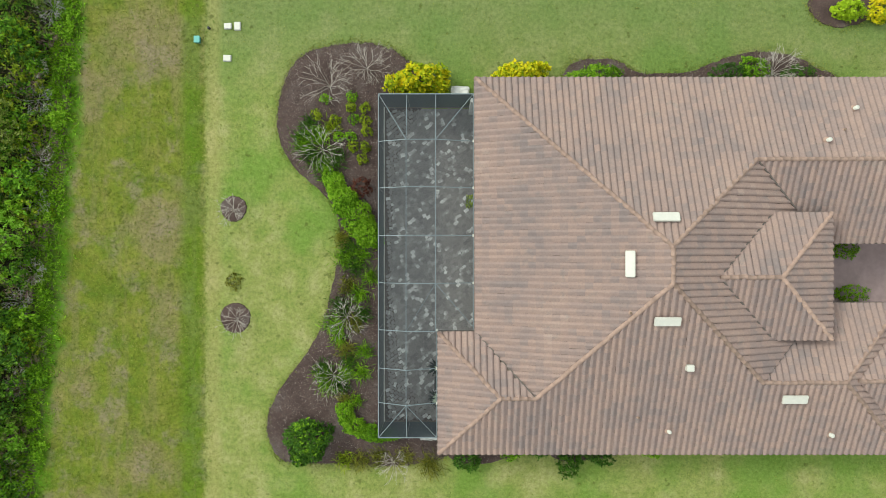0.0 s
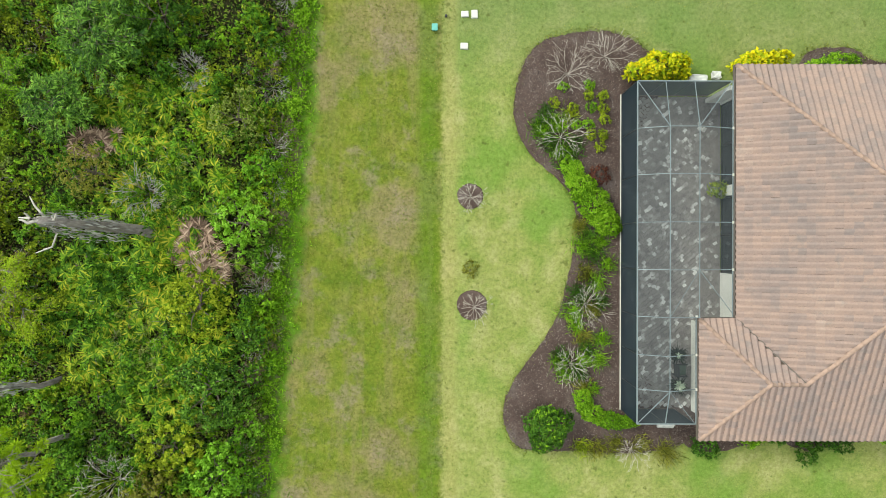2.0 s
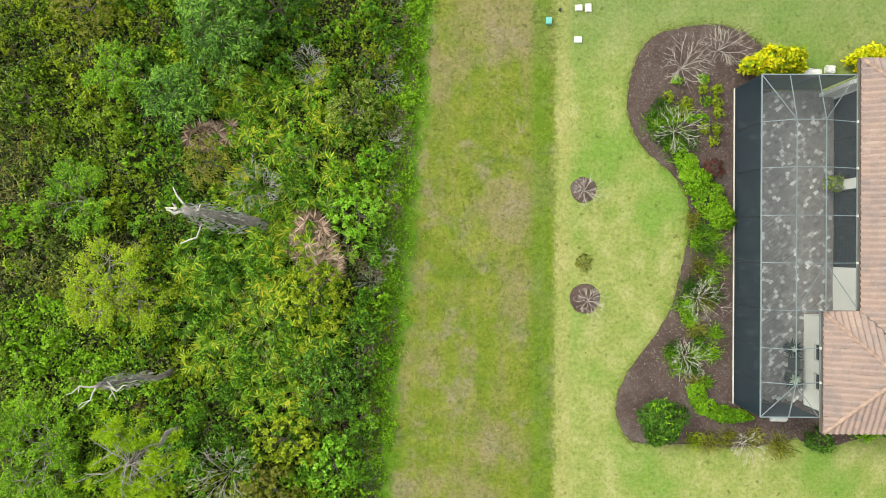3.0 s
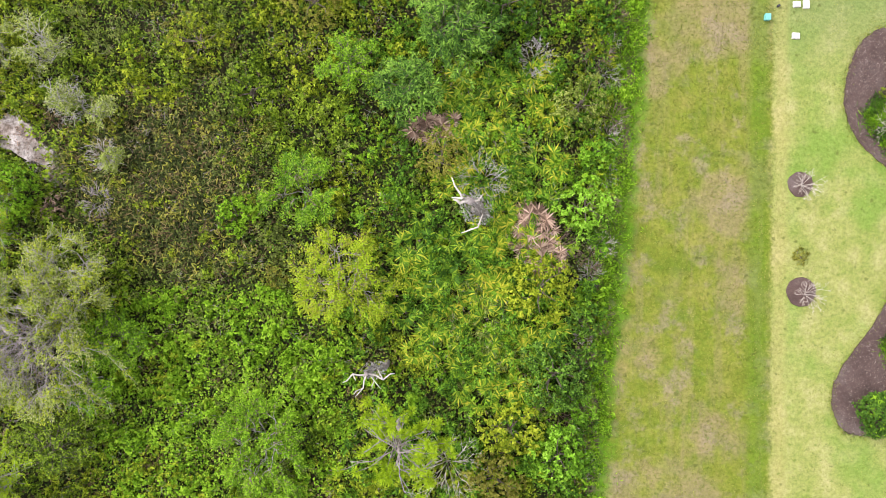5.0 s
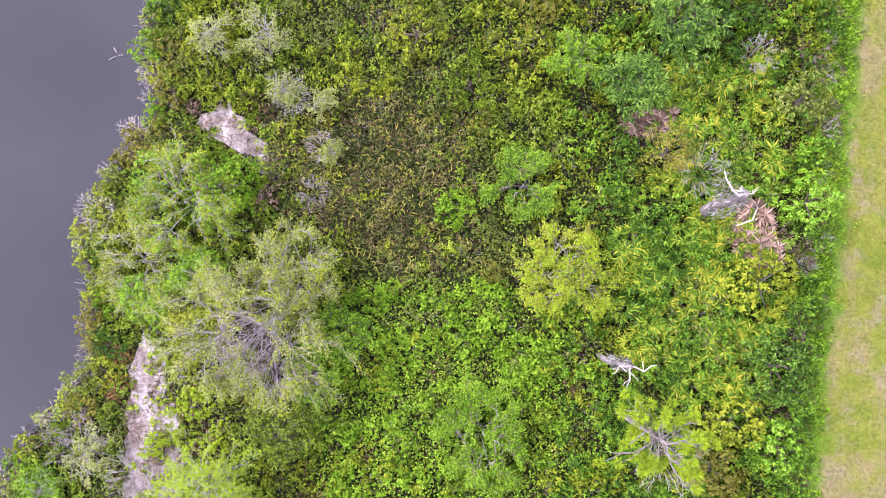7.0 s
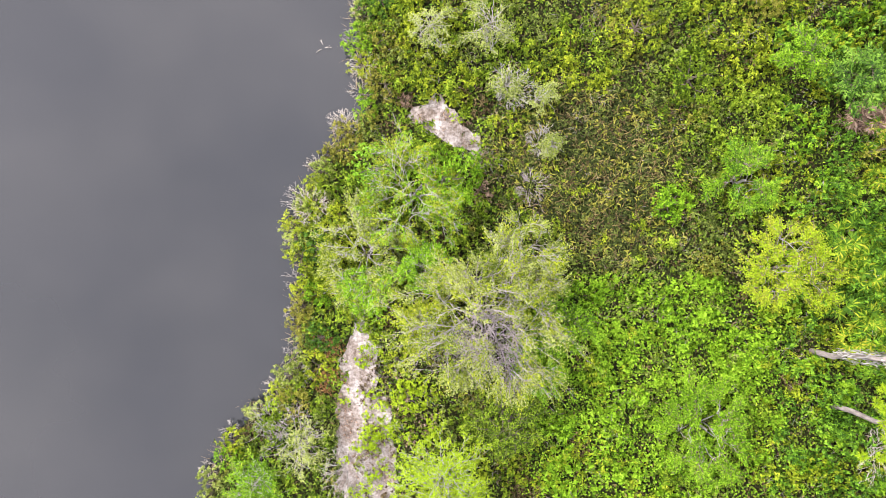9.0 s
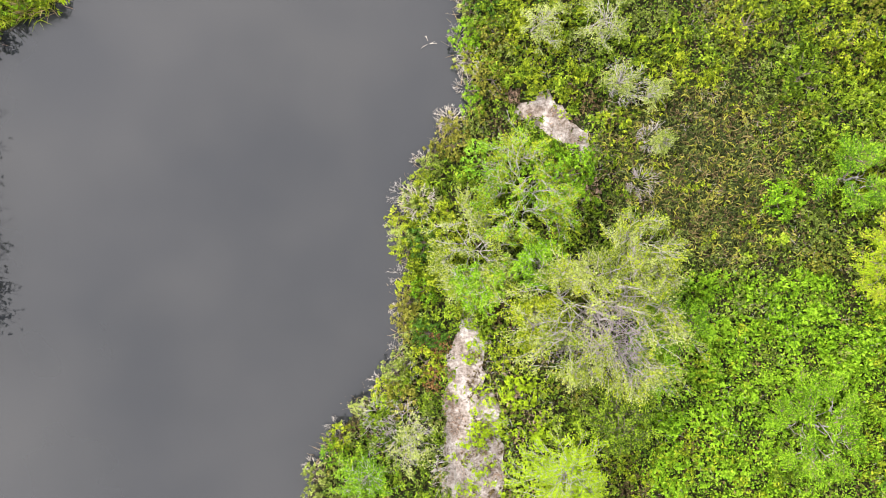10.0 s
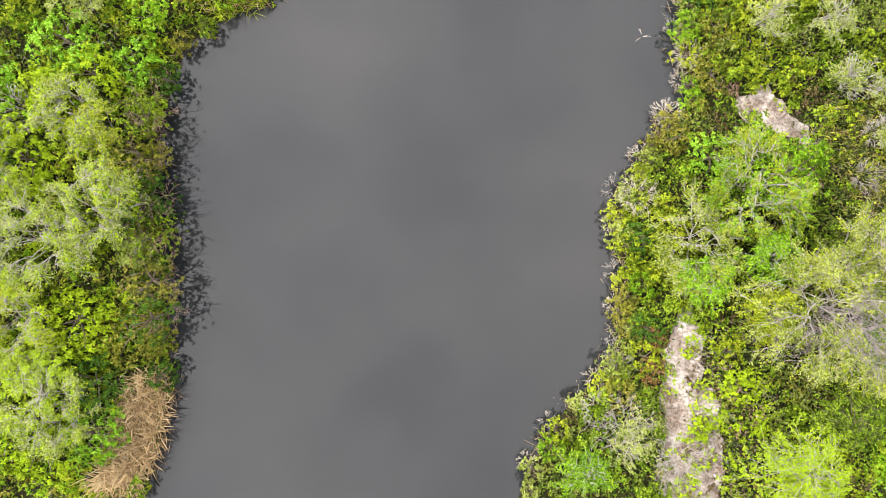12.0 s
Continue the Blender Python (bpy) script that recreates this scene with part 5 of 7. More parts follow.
# far bank
for i, (x, y, r, top, mat, style) in enumerate((
    (-91.6, 6.9, 2.0, 1.2, L_FRESH, 0), (-92.8, 4.3, 1.6, 1.0, L_LIME, 0), (-90.2, 5.3, 1.6, 1.0, L_LIME, 0), (-89.7, 1.9, 2.0, 1.0, L_YELLOWGREEN, 1),
    (-90.8, -7.8, 2.2, 1.0, L_LIME, 0), (-87.6, -4.2, 1.3, 0.4, L_PALE, 1), (-92.6, -10.6, 2.6, 1.2, L_LIME, 1),
    (-88.2, 5.9, 1.5, 0.2, L_FRESH, 0), (-87.9, 3.6, 1.2, -0.2, L_THICKET, 0), (-88.2, -8.7, 1.7, 0.7, L_OLIVE, 0),
    (-93.5, 0.6, 2.2, 1.5, L_LIME, 0), (-89.9, -11.2, 1.8, 0.5, L_DARK, 0), (-89.9, -13.9, 1.9, 0.4, L_FRESH, 0), (-92.4, -14.5, 2.2, 1.0, L_LIME, 0),
    (-88.7, -1.3, 1.5, 0.6, L_LIME, 0), (-96, 4.5, 2.5, 1.5, L_FRESH, 0), (-96.3, -6.6, 2.6, 1.6, L_YELLOWGREEN, 0),
    (-96.4, -12.4, 2.5, 1.6, L_BRIGHT, 1), (-95, 9.4, 2.4, 1.6, L_YELLOWGREEN, 0), (-90.6, 9.4, 2.1, 1.0, L_PALE, 1), (-87.4, 8.6, 1.4, 0.3, L_BRIGHT, 0))):
    lab = {L_BRIGHT: "bright green", L_FRESH: "fresh light green", L_LIME: "yellow-green", L_YELLOWGREEN: "yellow-green", L_PALE: "pale grey-green", L_OLIVE: "olive", L_THICKET: "mid-green", L_DARK: "deep green"}[mat]
    if style:
        spray_tree((x, y), r, top, mat, lab + " spreading willow on the far bank", 200 + i, int(16 * r), 0.15, 0.36, 0.45, TWIG_GREY, "willow_tree", thick=0.022, group="trees on the far bank")
    else:
        broad_tree((x, y), r, top, mat, lab + " leafy tree on the far bank", seed=200 + i, size=0.15, group="trees on the far bank")
for i, (x, y, r) in enumerate(((-87.4, 0.8, 1.1), (-87.1, -1.5, 1.2), (-86.9, -3.4, 1.4), (-86.6, -5.6, 1.3), (-86.4, -7.6, 1.2), (-87.2, 2.9, 1.0))):
    broad_tree((x - 0.25, y), r + 0.35, 2.7 + 0.5 * math.sin(5 * i), (L_OLIVE, L_DARK, L_THICKET)[i % 3], "tall green bush overhanging the lake", "bush", seed=230 + i, size=0.13, name="bush", group="bushes over the far shore", squash=0.8)
    bare_shrub((x + 0.1, y + 0.6), 1.5, 3.6, TWIG_BROWN, "brown leafless shrub overhanging the lake", 240 + i, 9, 0.018, "dead_shrub")
for i, (x, y, r, top, mat) in enumerate(((-89.5, -1.9, 2.7, 2.2, L_PALE), (-92.6, -3.6, 2.8, 2.4, L_PALE), (-95.2, 0.4, 2.4, 2.2, L_YELLOWGREEN), (-91.5, -12.2, 2.6, 1.8, L_PALE), (-93.2, -8.0, 2.3, 2.0, L_YELLOWGREEN), (-91.0, 3.0, 2.0, 1.6, L_PALE))):
    fan_willow((x, y), r, top, mat, ("pale grey-green" if mat is L_PALE else "yellow-green") + " willow with grey limbs on the far bank", 360 + i, int(16 * r), 0.2, group="trees on the far bank", tufts=12, second=L_LIME)
bare_shrub((-93.6, 3.2), 1.3, 2.2, TWIG_GREY, "grey leafless shrub on the far bank", 250, 14, 0.025, "dead_shrub", 7)
rng = np.random.default_rng(43)
stuff("dry_reeds", blades(rng, scatter(rng, DRY, 32), 1.1, 0.055, 1.2, 5, 0.45), L_DRY, "dry tan reeds bent over the lake's edge", "reeds")
TOP = curve_round([(-84.9, 9.2), (-82.2, 9.6), (-81, 11.5), (-83, 13), (-86, 11)])
stuff("reeds", blades(rng, scatter(rng, TOP, 18), 1.1, 0.05, 0.8, 4), L_YELLOWGREEN, "yellow-green reeds at the far shore", "reeds")
stuff("dry_reeds", blades(rng, scatter(rng, TOP, 8), 1.0, 0.05, 0.9, 4), L_DRY, "dry tan reeds at the far shore", "reeds")
y = np.linspace(-16, 12, 110) + rng.normal(size=110) * 0.3
q = np.column_stack([shore(SHORE_E, y) + rng.uniform(-0.3, 0.6, 110), y])
stuff("shore_reeds", blades(rng, q, 0.9, 0.028, 1.0, 6, 0.05), L_DRY, "thin bleached reeds along the water's edge", "reeds")
y = np.linspace(-18, 12, 70) + rng.normal(size=70) * 0.3
q = np.column_stack([shore(SHORE_W, y) + rng.uniform(-0.6, 0.3, 70), y])
stuff("shore_reeds", blades(rng, q, 0.8, 0.03, 1.0, 5, 0.05), L_DEADFROND, "thin brown reeds along the far water's edge", "reeds")

rng = np.random.default_rng(47)
for i, y in enumerate(np.linspace(-16.5, 11.5, 27)):
    y += rng.normal() * 0.3
    x = float(shore(SHORE_E, y)) + rng.uniform(0.1, 0.7)
    mat, lab = ((L_OLIVE, "olive"), (L_PALE, "pale grey-green"), (L_YELLOWGREEN, "yellow-green"), (L_BRIGHT, "bright green"))[int(rng.integers(0, 4))]
    broad_tree((x, y), rng.uniform(0.55, 1.0), LAKE + rng.uniform(0.8, 1.6), mat, lab + " bush leaning over the lake shore", "bush", seed=700 + i, size=0.13, name="bush", group="bushes along the near shore")
    if i % 2:
        bare_shrub((x - 0.35, y + 0.4), rng.uniform(0.5, 0.9), 0.7, TWIG_PALE if i % 4 == 1 else TWIG_GREY, "bleached dead twigs over the lake shore", 740 + i, 9, 0.014, "dead_shrub", 5, group="dead brush along the near shore")
for i, y in enumerate(np.linspace(-10.2, 8.5, 12)):
    y += rng.normal() * 0.3
    x = float(shore(SHORE_W, y)) - rng.uniform(0.0, 0.5)
    broad_tree((x, y), rng.uniform(0.7, 1.2), LAKE + rng.uniform(1.6, 2.8), (L_DARK, L_OLIVE, L_THICKET)[i % 3], "green bush leaning over the far lake shore", "bush", seed=770 + i, size=0.14, name="bush", group="bushes over the far shore", squash=0.7)

for i in range(17):
    y = -15 + i * 1.75 + rng.normal() * 0.4
    bare_shrub((-22.0 + 0.083 * y + rng.normal() * 0.25, y), rng.uniform(0.5, 1.0), rng.uniform(0.3, 0.7), (TWIG_BROWN, TWIG_GREY, TWIG_PALE)[i % 3], "tangle of dead brush along the wood's edge", 800 + i, 12, 0.014, "dead_shrub", 6, group="dead brush along the wood")

bare_shrub((-60.6, 8.7), 0.5, 0.2, TWIG_PALE, "bleached driftwood twigs sticking out of the lake", 830, 3, 0.018, "driftwood", 2, LAKE - float(land(-60.6, 8.7)) - 0.05)

# open scrub that carries the wood on to either side and over the far bank
q = np.concatenate([np.column_stack([rng.uniform(-66, -22, 10000), rng.uniform(14, 80, 10000)]), np.column_stack([rng.uniform(-70, -24, 10000), rng.uniform(-80, -19, 10000)]), np.column_stack([rng.uniform(-150, -97, 8000), rng.uniform(-70, 70, 8000)])])
q = q[(q[:, 0] > shore(SHORE_E, q[:, 1]) + 0.5) | (q[:, 0] < shore(SHORE_W, q[:, 1]) - 0.5)]
at = np.column_stack([q, land(q[:, 0], q[:, 1]) + rng.uniform(0.1, 1.2, len(q))])
stuff("scrub", leaves(at, rng.normal(size=at.shape) * (1, 1, 0.5), np.array([0, 0, 1.0]) + rng.normal(size=at.shape) * 0.6, rng.uniform(0.35, 0.8, len(at)), rng.uniform(0.25, 0.5, len(at))), L_THICKET, "open green scrub that carries the wood on", "scrub")

q = q[rng.uniform(size=len(q)) < 0.6]
at = np.column_stack([q + rng.normal(size=q.shape) * 0.6, land(q[:, 0], q[:, 1]) + rng.uniform(0.05, 0.5, len(q))])
stuff("scrub", leaves(at, rng.normal(size=at.shape) * (1, 1, 0.2), np.array([0, 0, 1.0]) + rng.normal(size=at.shape) * 0.3, rng.uniform(0.8, 1.3, len(at)), rng.uniform(0.5, 0.8, len(at))), L_UNDER, "low deep green growth under the open scrub", "scrub")


# ---- house ----
EAVE, PITCH = 2.95, 0.363
house = thing("house", (0, 0, 0), "single-storey stucco house with a brown clay tile hip roof", "house")
roof = part("roof", slab(9, 10, -2, 0, 4.6, 4.7), DECK, house, "hip roof of weathered brown barrel tiles")

# roof faces: outline in plan, a point of the plane, and how it rises along x and y
WEST = (1.54, 0.0, EAVE, PITCH, 0.0)
NORTH = (0.0, 8.2, EAVE, 0.0, -0.373)
SOUTH = (0.0, -9.81, EAVE, 0.0, 0.3626)
EAST = (9.85, 0.0, 5.97, -0.345, 0.0)
N_IN = (0.0, 4.08, 4.487, 0.0, 0.373)
S_IN = (0.0, -6.1, 4.295, 0.0, -0.3626)
HIP_E = (18.4, 0.0, 4.295, -0.3626, 0.0)
SW_W = (-0.22, 0.0, EAVE, 0.3626, 0.0)
SW_N = (0.0, -3.99, EAVE, 0.0, -0.3626)
LOW_N = (0.0, -6.1, 4.045, 0.0, -0.3626)
LOW_S = (0.0, -6.1, 4.045, 0.0, 0.3626)
TOP_N = (0.0, -1.25, 5.15, 0.0, -0.345)
TOP_S = (0.0, -1.25, 5.15, 0.0, 0.345)
TOP_E = (15.0, 0.0, 5.15, -0.345, 0.0)
A, B, C, D = (9.85, 0.11), (9.85, -1.48), (14.25, 4.08), (14.6, -6.1)
I, J, K, G = (2.67, -6.92), (4.3, -6.92), (1.58, -3.99), (18.4, -6.1)
FACES = [
    (WEST, [(1.54, 8.2), (1.56, -3.99), J, B, A]),
    (NORTH, [(1.54, 8.2), A, C, (14.25, 8.2)]), (NORTH, [(14.25, 8.2), C, (27, 4.08), (27, 8.2)]),
    (SOUTH, [(-0.22, -9.81), (4.3, -9.81), J, I]), (SOUTH, [(4.3, -9.81), (14.6, -9.81), D, B, J]), (SOUTH, [(14.6, -9.81), (22.1, -9.81), G, D]),
    (EAST, [A, B, D, (17.3, -3.3), (17.3, 1.1), C]),
    (N_IN, [C, (18.03, 0.3), (27, 0.3), (27, 4.08)]), (S_IN, [D, G, (21.9, -2.6), (18.1, -2.6)]), (HIP_E, [G, (22.1, -9.81), (21.9, -2.6)]),
    (SW_W, [(-0.22, -9.81), I, (-0.22, -3.99)]), (SW_N, [(-0.22, -3.99), I, J, K]),
    (LOW_N, [(19.1, -6.1), (27, -6.1), (27, -3.05), (22.15, -3.05)]), (LOW_S, [(19.1, -6.1), (22.15, -9.15), (27, -9.15), (27, -6.1)]),
    (TOP_N, [(12.23, -1.25), (15.0, -1.25), (17.85, 1.66), (15.14, 1.66)]), (TOP_S, [(12.23, -1.25), (15.14, -4.15), (17.85, -4.15), (15.0, -1.25)]), (TOP_E, [(15.0, -1.25), (17.85, -4.15), (17.85, 1.66)])]


def height(plane, x, y):
    px, py, pz, sx, sy = plane
    return pz + sx * (x - px) * (1 if sx else 0) + sy * (y - py) * (1 if sy else 0)


WIDE, STEP = 0.30, 0.37
PROFILE = [(-0.15, 0.0), (-0.12, 0.043), (-0.06, 0.08), (0.0, 0.072), (0.06, 0.018), (0.15, 0.0)]


def tile_coords():
    v = []
    for yy, lift in ((0.2, 0.0), (-0.2, 0.005)):
        v += [(px, yy, pz + lift) for px, pz in PROFILE]
    v += [(px, -0.2, pz + 0.005) for px, pz in PROFILE] + [(px, -0.2, -0.01) for px, pz in PROFILE]
    f = [(i, i + 6, i + 7, i + 1) for i in range(5)] + [(i + 12, i + 18, i + 19, i + 13) for i in range(5)]
    return v, f


TILE_V, TILE_F = tile_coords()
tile_mesh = mesh_of("roof_tile", TILE_V, TILE_F, False)
tile_mesh.materials.append(TILE)
single, bulk = [], []
rng = np.random.default_rng(61)
for plane, outline in FACES:
    sx, sy = plane[3], plane[4]
    up = Vector((sx, sy, 0)).normalized()
    slope = math.hypot(sx, sy)
    along = Vector((up.x, up.y, slope)).normalized()
    across = Vector((up.y, -up.x, 0))
    normal = across.cross(along).normalized()
    rot = Matrix((across, along, normal)).transposed().to_4x4()
    pts = np.array(outline)
    cs = pts @ np.array([across.x, across.y])
    us = pts @ np.array([up.x, up.y])
    run = STEP / math.sqrt(1 + slope * slope)
    bm = bmesh.new()
    u0 = us.min() + 0.16
    mid = pts.mean(0)
    for ci in range(math.floor(cs.min() / WIDE) - 1, math.ceil(cs.max() / WIDE) + 2):
        for ui in range(int((us.max() - u0) / run) + 3):
            c, u = (ci + 0.5) * WIDE, u0 + ui * run
            x, y = across.x * c + up.x * u, across.y * c + up.y * u
            near_edge = inside(mid + (pts - mid) * 1.12, np.array([x]), np.array([y]))[0] or min(np.hypot(*(pts - (x, y)).T)) < 0.6
            if not near_edge:
                continue
            m = Matrix.Translation((x, y, height(plane, x, y) + 0.02)) @ rot @ pose(rng.normal() * 0.004, rng.normal() * 0.008, rng.normal() * 0.004, rng.normal() * 0.2, rng.normal() * 0.3, rng.normal() * 0.4)
            whole = all(inside(outline, np.array([x + across.x * a + up.x * b]), np.array([y + across.y * a + up.y * b]))[0] for a, b in ((-0.17, -0.25), (0.17, -0.25), (0.17, 0.25), (-0.17, 0.25)))
            if plane is WEST and whole and -3.3 < y < 3.2 and 2.4 < x < 7.2 and len(single) < 300:
                single.append(m)
                continue
            vs = [bm.verts.new(m @ Vector(v)) for v in TILE_V]
            for f in TILE_F:
                bm.faces.new([vs[k] for k in f])
    for (x0, y0), (x1, y1) in zip(outline, outline[1:] + outline[:1]):
        n = Vector((y1 - y0, x0 - x1, 0)).normalized()
        if n.dot(Vector((mid[0] - x0, mid[1] - y0, 0))) > 0:
            n = -n
        shift = 0.05 if abs((x1 - x0) * up.x + (y1 - y0) * up.y) < 0.05 and ((x0 * up.x + y0 * up.y) - us.min()) < 0.05 else 0.0
        bmesh.ops.bisect_plane(bm, geom=bm.verts[:] + bm.edges[:] + bm.faces[:], plane_co=Vector((x0, y0, 0)) + n * shift, plane_no=n, clear_outer=True)
    for f in bm.faces:
        f.smooth = True
    ob = part("tile_field", bm, TILE_BULK, roof)
    tagged(ob, kind="stuff")
    deck = bmesh.new()
    tops = [deck.verts.new((x, y, height(plane, x, y) - 0.005)) for x, y in outline]
    lows = [deck.verts.new((x, y, height(plane, x, y) - 0.13)) for x, y in outline]
    deck.faces.new(tops)
    deck.faces.new(lows[::-1])
    for k in range(len(tops)):
        j = (k + 1) % len(tops)
        deck.faces.new((tops[k], lows[k], lows[j], tops[j]))
    bmesh.ops.recalc_face_normals(deck, faces=deck.faces)
    part("roof_deck", deck, DECK, roof)


CAP_V = [(math.cos(w) * r, y, math.sin(w) * r * 0.8 - 0.015) for y, r in ((-0.2, 0.105), (0.2, 0.098)) for w in np.linspace(0, math.pi, 7)]
cap_mesh = mesh_of("ridge_tile", CAP_V, [(m, m + 1, m + 8, m + 7) for m in range(6)] + [list(range(7))], False)
cap_mesh.materials.append(CAP)


def caps(p, q, seed):
    """Overlapping half-round ridge tiles from p to q."""
    rng = np.random.default_rng(seed)
    p, q = Vector(p), Vector(q)
    d = (q - p).normalized()
    s = d.cross(Vector((0, 0, 1))).normalized()
    rot = Matrix((s, d, s.cross(d))).transposed().to_4x4()
    k = max(1, int((q - p).length / 0.36))
    for i in range(k):
        ob = part("ridge_tile", cap_mesh, CAP, roof)
        ob.matrix_basis = Matrix.Translation(p + (q - p) * ((i + 0.5) / k)) @ rot @ pose(rng.normal() * 0.008, 0, 0, 1.5, 0, rng.normal())


def on(plane, p):
    return (*p, height(plane, *p) + 0.05)


for i, (p, q) in enumerate((((1.54, 8.2, 3.0), on(WEST, A)), (on(WEST, A), on(WEST, B)), (on(SOUTH, J), on(SOUTH, B)), (on(EAST, A), on(EAST, C)), (on(EAST, B), on(EAST, D)), (on(N_IN, C), (27, 4.08, 4.54)), (on(S_IN, D), on(S_IN, G)), (on(S_IN, G), (22.1, -9.81, 3.0)), (on(S_IN, G), (21.9, -2.6, 3.05)),
                            (on(SOUTH, I), on(SOUTH, J)), ((-0.22, -9.81, 3.0), on(SOUTH, I)), ((-0.22, -3.99, 3.0), on(SOUTH, I)), ((19.1, -6.1, 4.09), (27, -6.1, 4.09)), ((12.23, -1.25, 5.2), (15, -1.25, 5.2)), ((17.85, 1.66, 4.2), (15, -1.25, 5.2)), ((17.85, -4.15, 4.2), (15, -1.25, 5.2)))):
    caps(p, q, 300 + i)
for p, q, n in (((1.6, -4.0, 3.02), (4.3, -6.9, 4.06), 1), ((14.3, 4.0, 4.5), (16.4, 1.9, 3.8), 2), ((12.25, -1.22, 5.2), (15.1, 1.64, 4.2), 3), ((12.25, -1.28, 5.2), (15.1, -4.13, 4.2), 4), ((14.65, -6.0, 4.32), (16.6, -4.1, 3.62), 5)):
    part("valley_flashing", bar(p, q, 0.07, 0.05), FASCIA, roof, "dark metal valley flashing")

# eaves: fascia and soffit
for p, q in (((1.5, 8.2), (1.5, -3.95)), ((1.5, 8.24), (27, 8.24)), ((-0.26, -3.95), (-0.26, -9.81)), ((-0.26, -9.85), (22.1, -9.85)), ((-0.22, -3.95), (1.5, -3.95)), ((17.9, 0.26), (27, 0.26)), ((18, -2.56), (22, -2.56))):
    part("fascia", bar((*p, 2.83), (*q, 2.83), 0.03, 0.2), FASCIA, house, "dark brown fascia board")
for p, q in (((17.88, 1.7), (17.88, -4.19)), ((15.1, 1.7), (17.88, 1.7)), ((15.1, -4.19), (17.88, -4.19))):
    part("fascia", bar((*p, 4.05), (*q, 4.05), 0.03, 0.2), FASCIA, house, "dark brown fascia board")
part("soffit", slab(1.54, 27, 0.3, 8.2, 2.70, 2.73), WHITE, house)
part("soffit", slab(1.54, 17.8, -3.99, 0.3, 2.70, 2.73), WHITE, house)
part("soffit", slab(-0.22, 22, -9.81, -3.99, 2.70, 2.73), WHITE, house)

# walls with openings to the porch
for x0, x1, y0, y1, z0, z1 in ((2.15, 2.35, -3.4, -1.9, 0, 2.7), (2.15, 2.35, 7.0, 7.6, 0, 2.7), (2.15, 2.35, -1.9, 2.1, 2.3, 2.7), (2.15, 2.35, 2.62, 7.0, 2.3, 2.7), (2.02, 2.35, 2.1, 2.62, 0, 2.7), (1.35, 2.15, 7.1, 7.3, 0, 2.7), (0.62, 2.15, -4.6, -4.4, 0, 2.7), (2.15, 2.35, -4.6, -3.4, 0, 2.7),
                               (0.62, 0.82, -9.2, -8.2, 0, 2.7), (0.62, 0.82, -7.3, -6.7, 0, 2.7), (0.62, 0.82, -5.8, -4.6, 0, 2.7), (0.62, 0.82, -8.2, -7.3, 2.1, 2.7), (0.62, 0.82, -6.7, -5.8, 2.1, 2.7), (0.62, 0.82, -8.2, -7.3, 0, 0.9), (0.62, 0.82, -6.7, -5.8, 0, 0.9),
                               (2.35, 26.5, 7.4, 7.6, 0, 2.7), (0.82, 26.5, -9.2, -9.0, 0, 2.7), (17.1, 17.3, -3.5, 1.0, 0, 4.1), (15.2, 17.1, 0.8, 1.0, 2.7, 4.1), (15.2, 17.1, -3.5, -3.3, 2.7, 4.1), (17.3, 26.5, 0.9, 1.1, 0, 2.7), (17.3, 26.5, -3.4, -3.2, 0, 2.7), (26.3, 26.5, 1.1, 7.4, 0, 2.7), (26.3, 26.5, -9.0, -3.4, 0, 2.7)):
    part("wall", slab(x0, x1, y0, y1, z0, z1), STUCCO, house, "cream stucco wall")
for y0, dw in ((-1.9, 2.0), (0.1, 2.0), (2.62, 2.19), (4.81, 2.19)):
    door = part("sliding_door", slab(2.23, 2.26, y0 + 0.07, y0 + dw - 0.07, 0.08, 2.22), GLASSY, house, "tall dark glass sliding door panel")
    for s in ((2.2, 2.29, y0, y0 + 0.07, 0, 2.3), (2.2, 2.29, y0 + dw - 0.07, y0 + dw, 0, 2.3), (2.2, 2.29, y0 + 0.07, y0 + dw - 0.07, 0, 0.08), (2.2, 2.29, y0 + 0.07, y0 + dw - 0.07, 2.22, 2.3)):
        part("door_frame", slab(*s), DARK_METAL, door)
for y0 in (-8.2, -6.7):
    win = part("window", slab(0.70, 0.73, y0 + 0.06, y0 + 0.84, 0.96, 2.04), GLASSY, house, "dark glass window in a white frame")
    for s in ((0.61, 0.77, y0, y0 + 0.06, 0.9, 2.1), (0.61, 0.77, y0 + 0.84, y0 + 0.9, 0.9, 2.1), (0.61, 0.77, y0 + 0.06, y0 + 0.84, 0.9, 0.96), (0.61, 0.77, y0 + 0.06, y0 + 0.84, 2.04, 2.1)):
        part("window_frame", slab(*s), WHITE, win)
part("house_floor", slab(2.35, 26.3, -9.0, 7.4, -0.1, 0.02), CONCRETE, house)


# vents and pipes on the roof
def off_ridge_vent(x, y, plane, turned):
    w, d = (0.42, 1.16) if turned else (1.16, 0.42)
    z = height(plane, x, y)
    v = thing("roof_vent", (x, y, z), "white metal box vent on the tile roof", "roof vent", "white vents on the roof")
    sx, sy = plane[3], plane[4]
    v.rotation_euler = (math.atan(sy), -math.atan(sx), 0)
    hood = slab(-w / 2, w / 2, -d / 2, d / 2, 0.12, 0.24, 0.03)
    part("hood", hood, WHITE, v)
    # dark brown colour stands for the shade under the hood
    part("flange", slab(-w / 2 + 0.06, w / 2 - 0.06, -d / 2 + 0.06, d / 2 - 0.06, -0.02, 0.12), FASCIA, v, "throat under the hood, coloured dark for its shade")


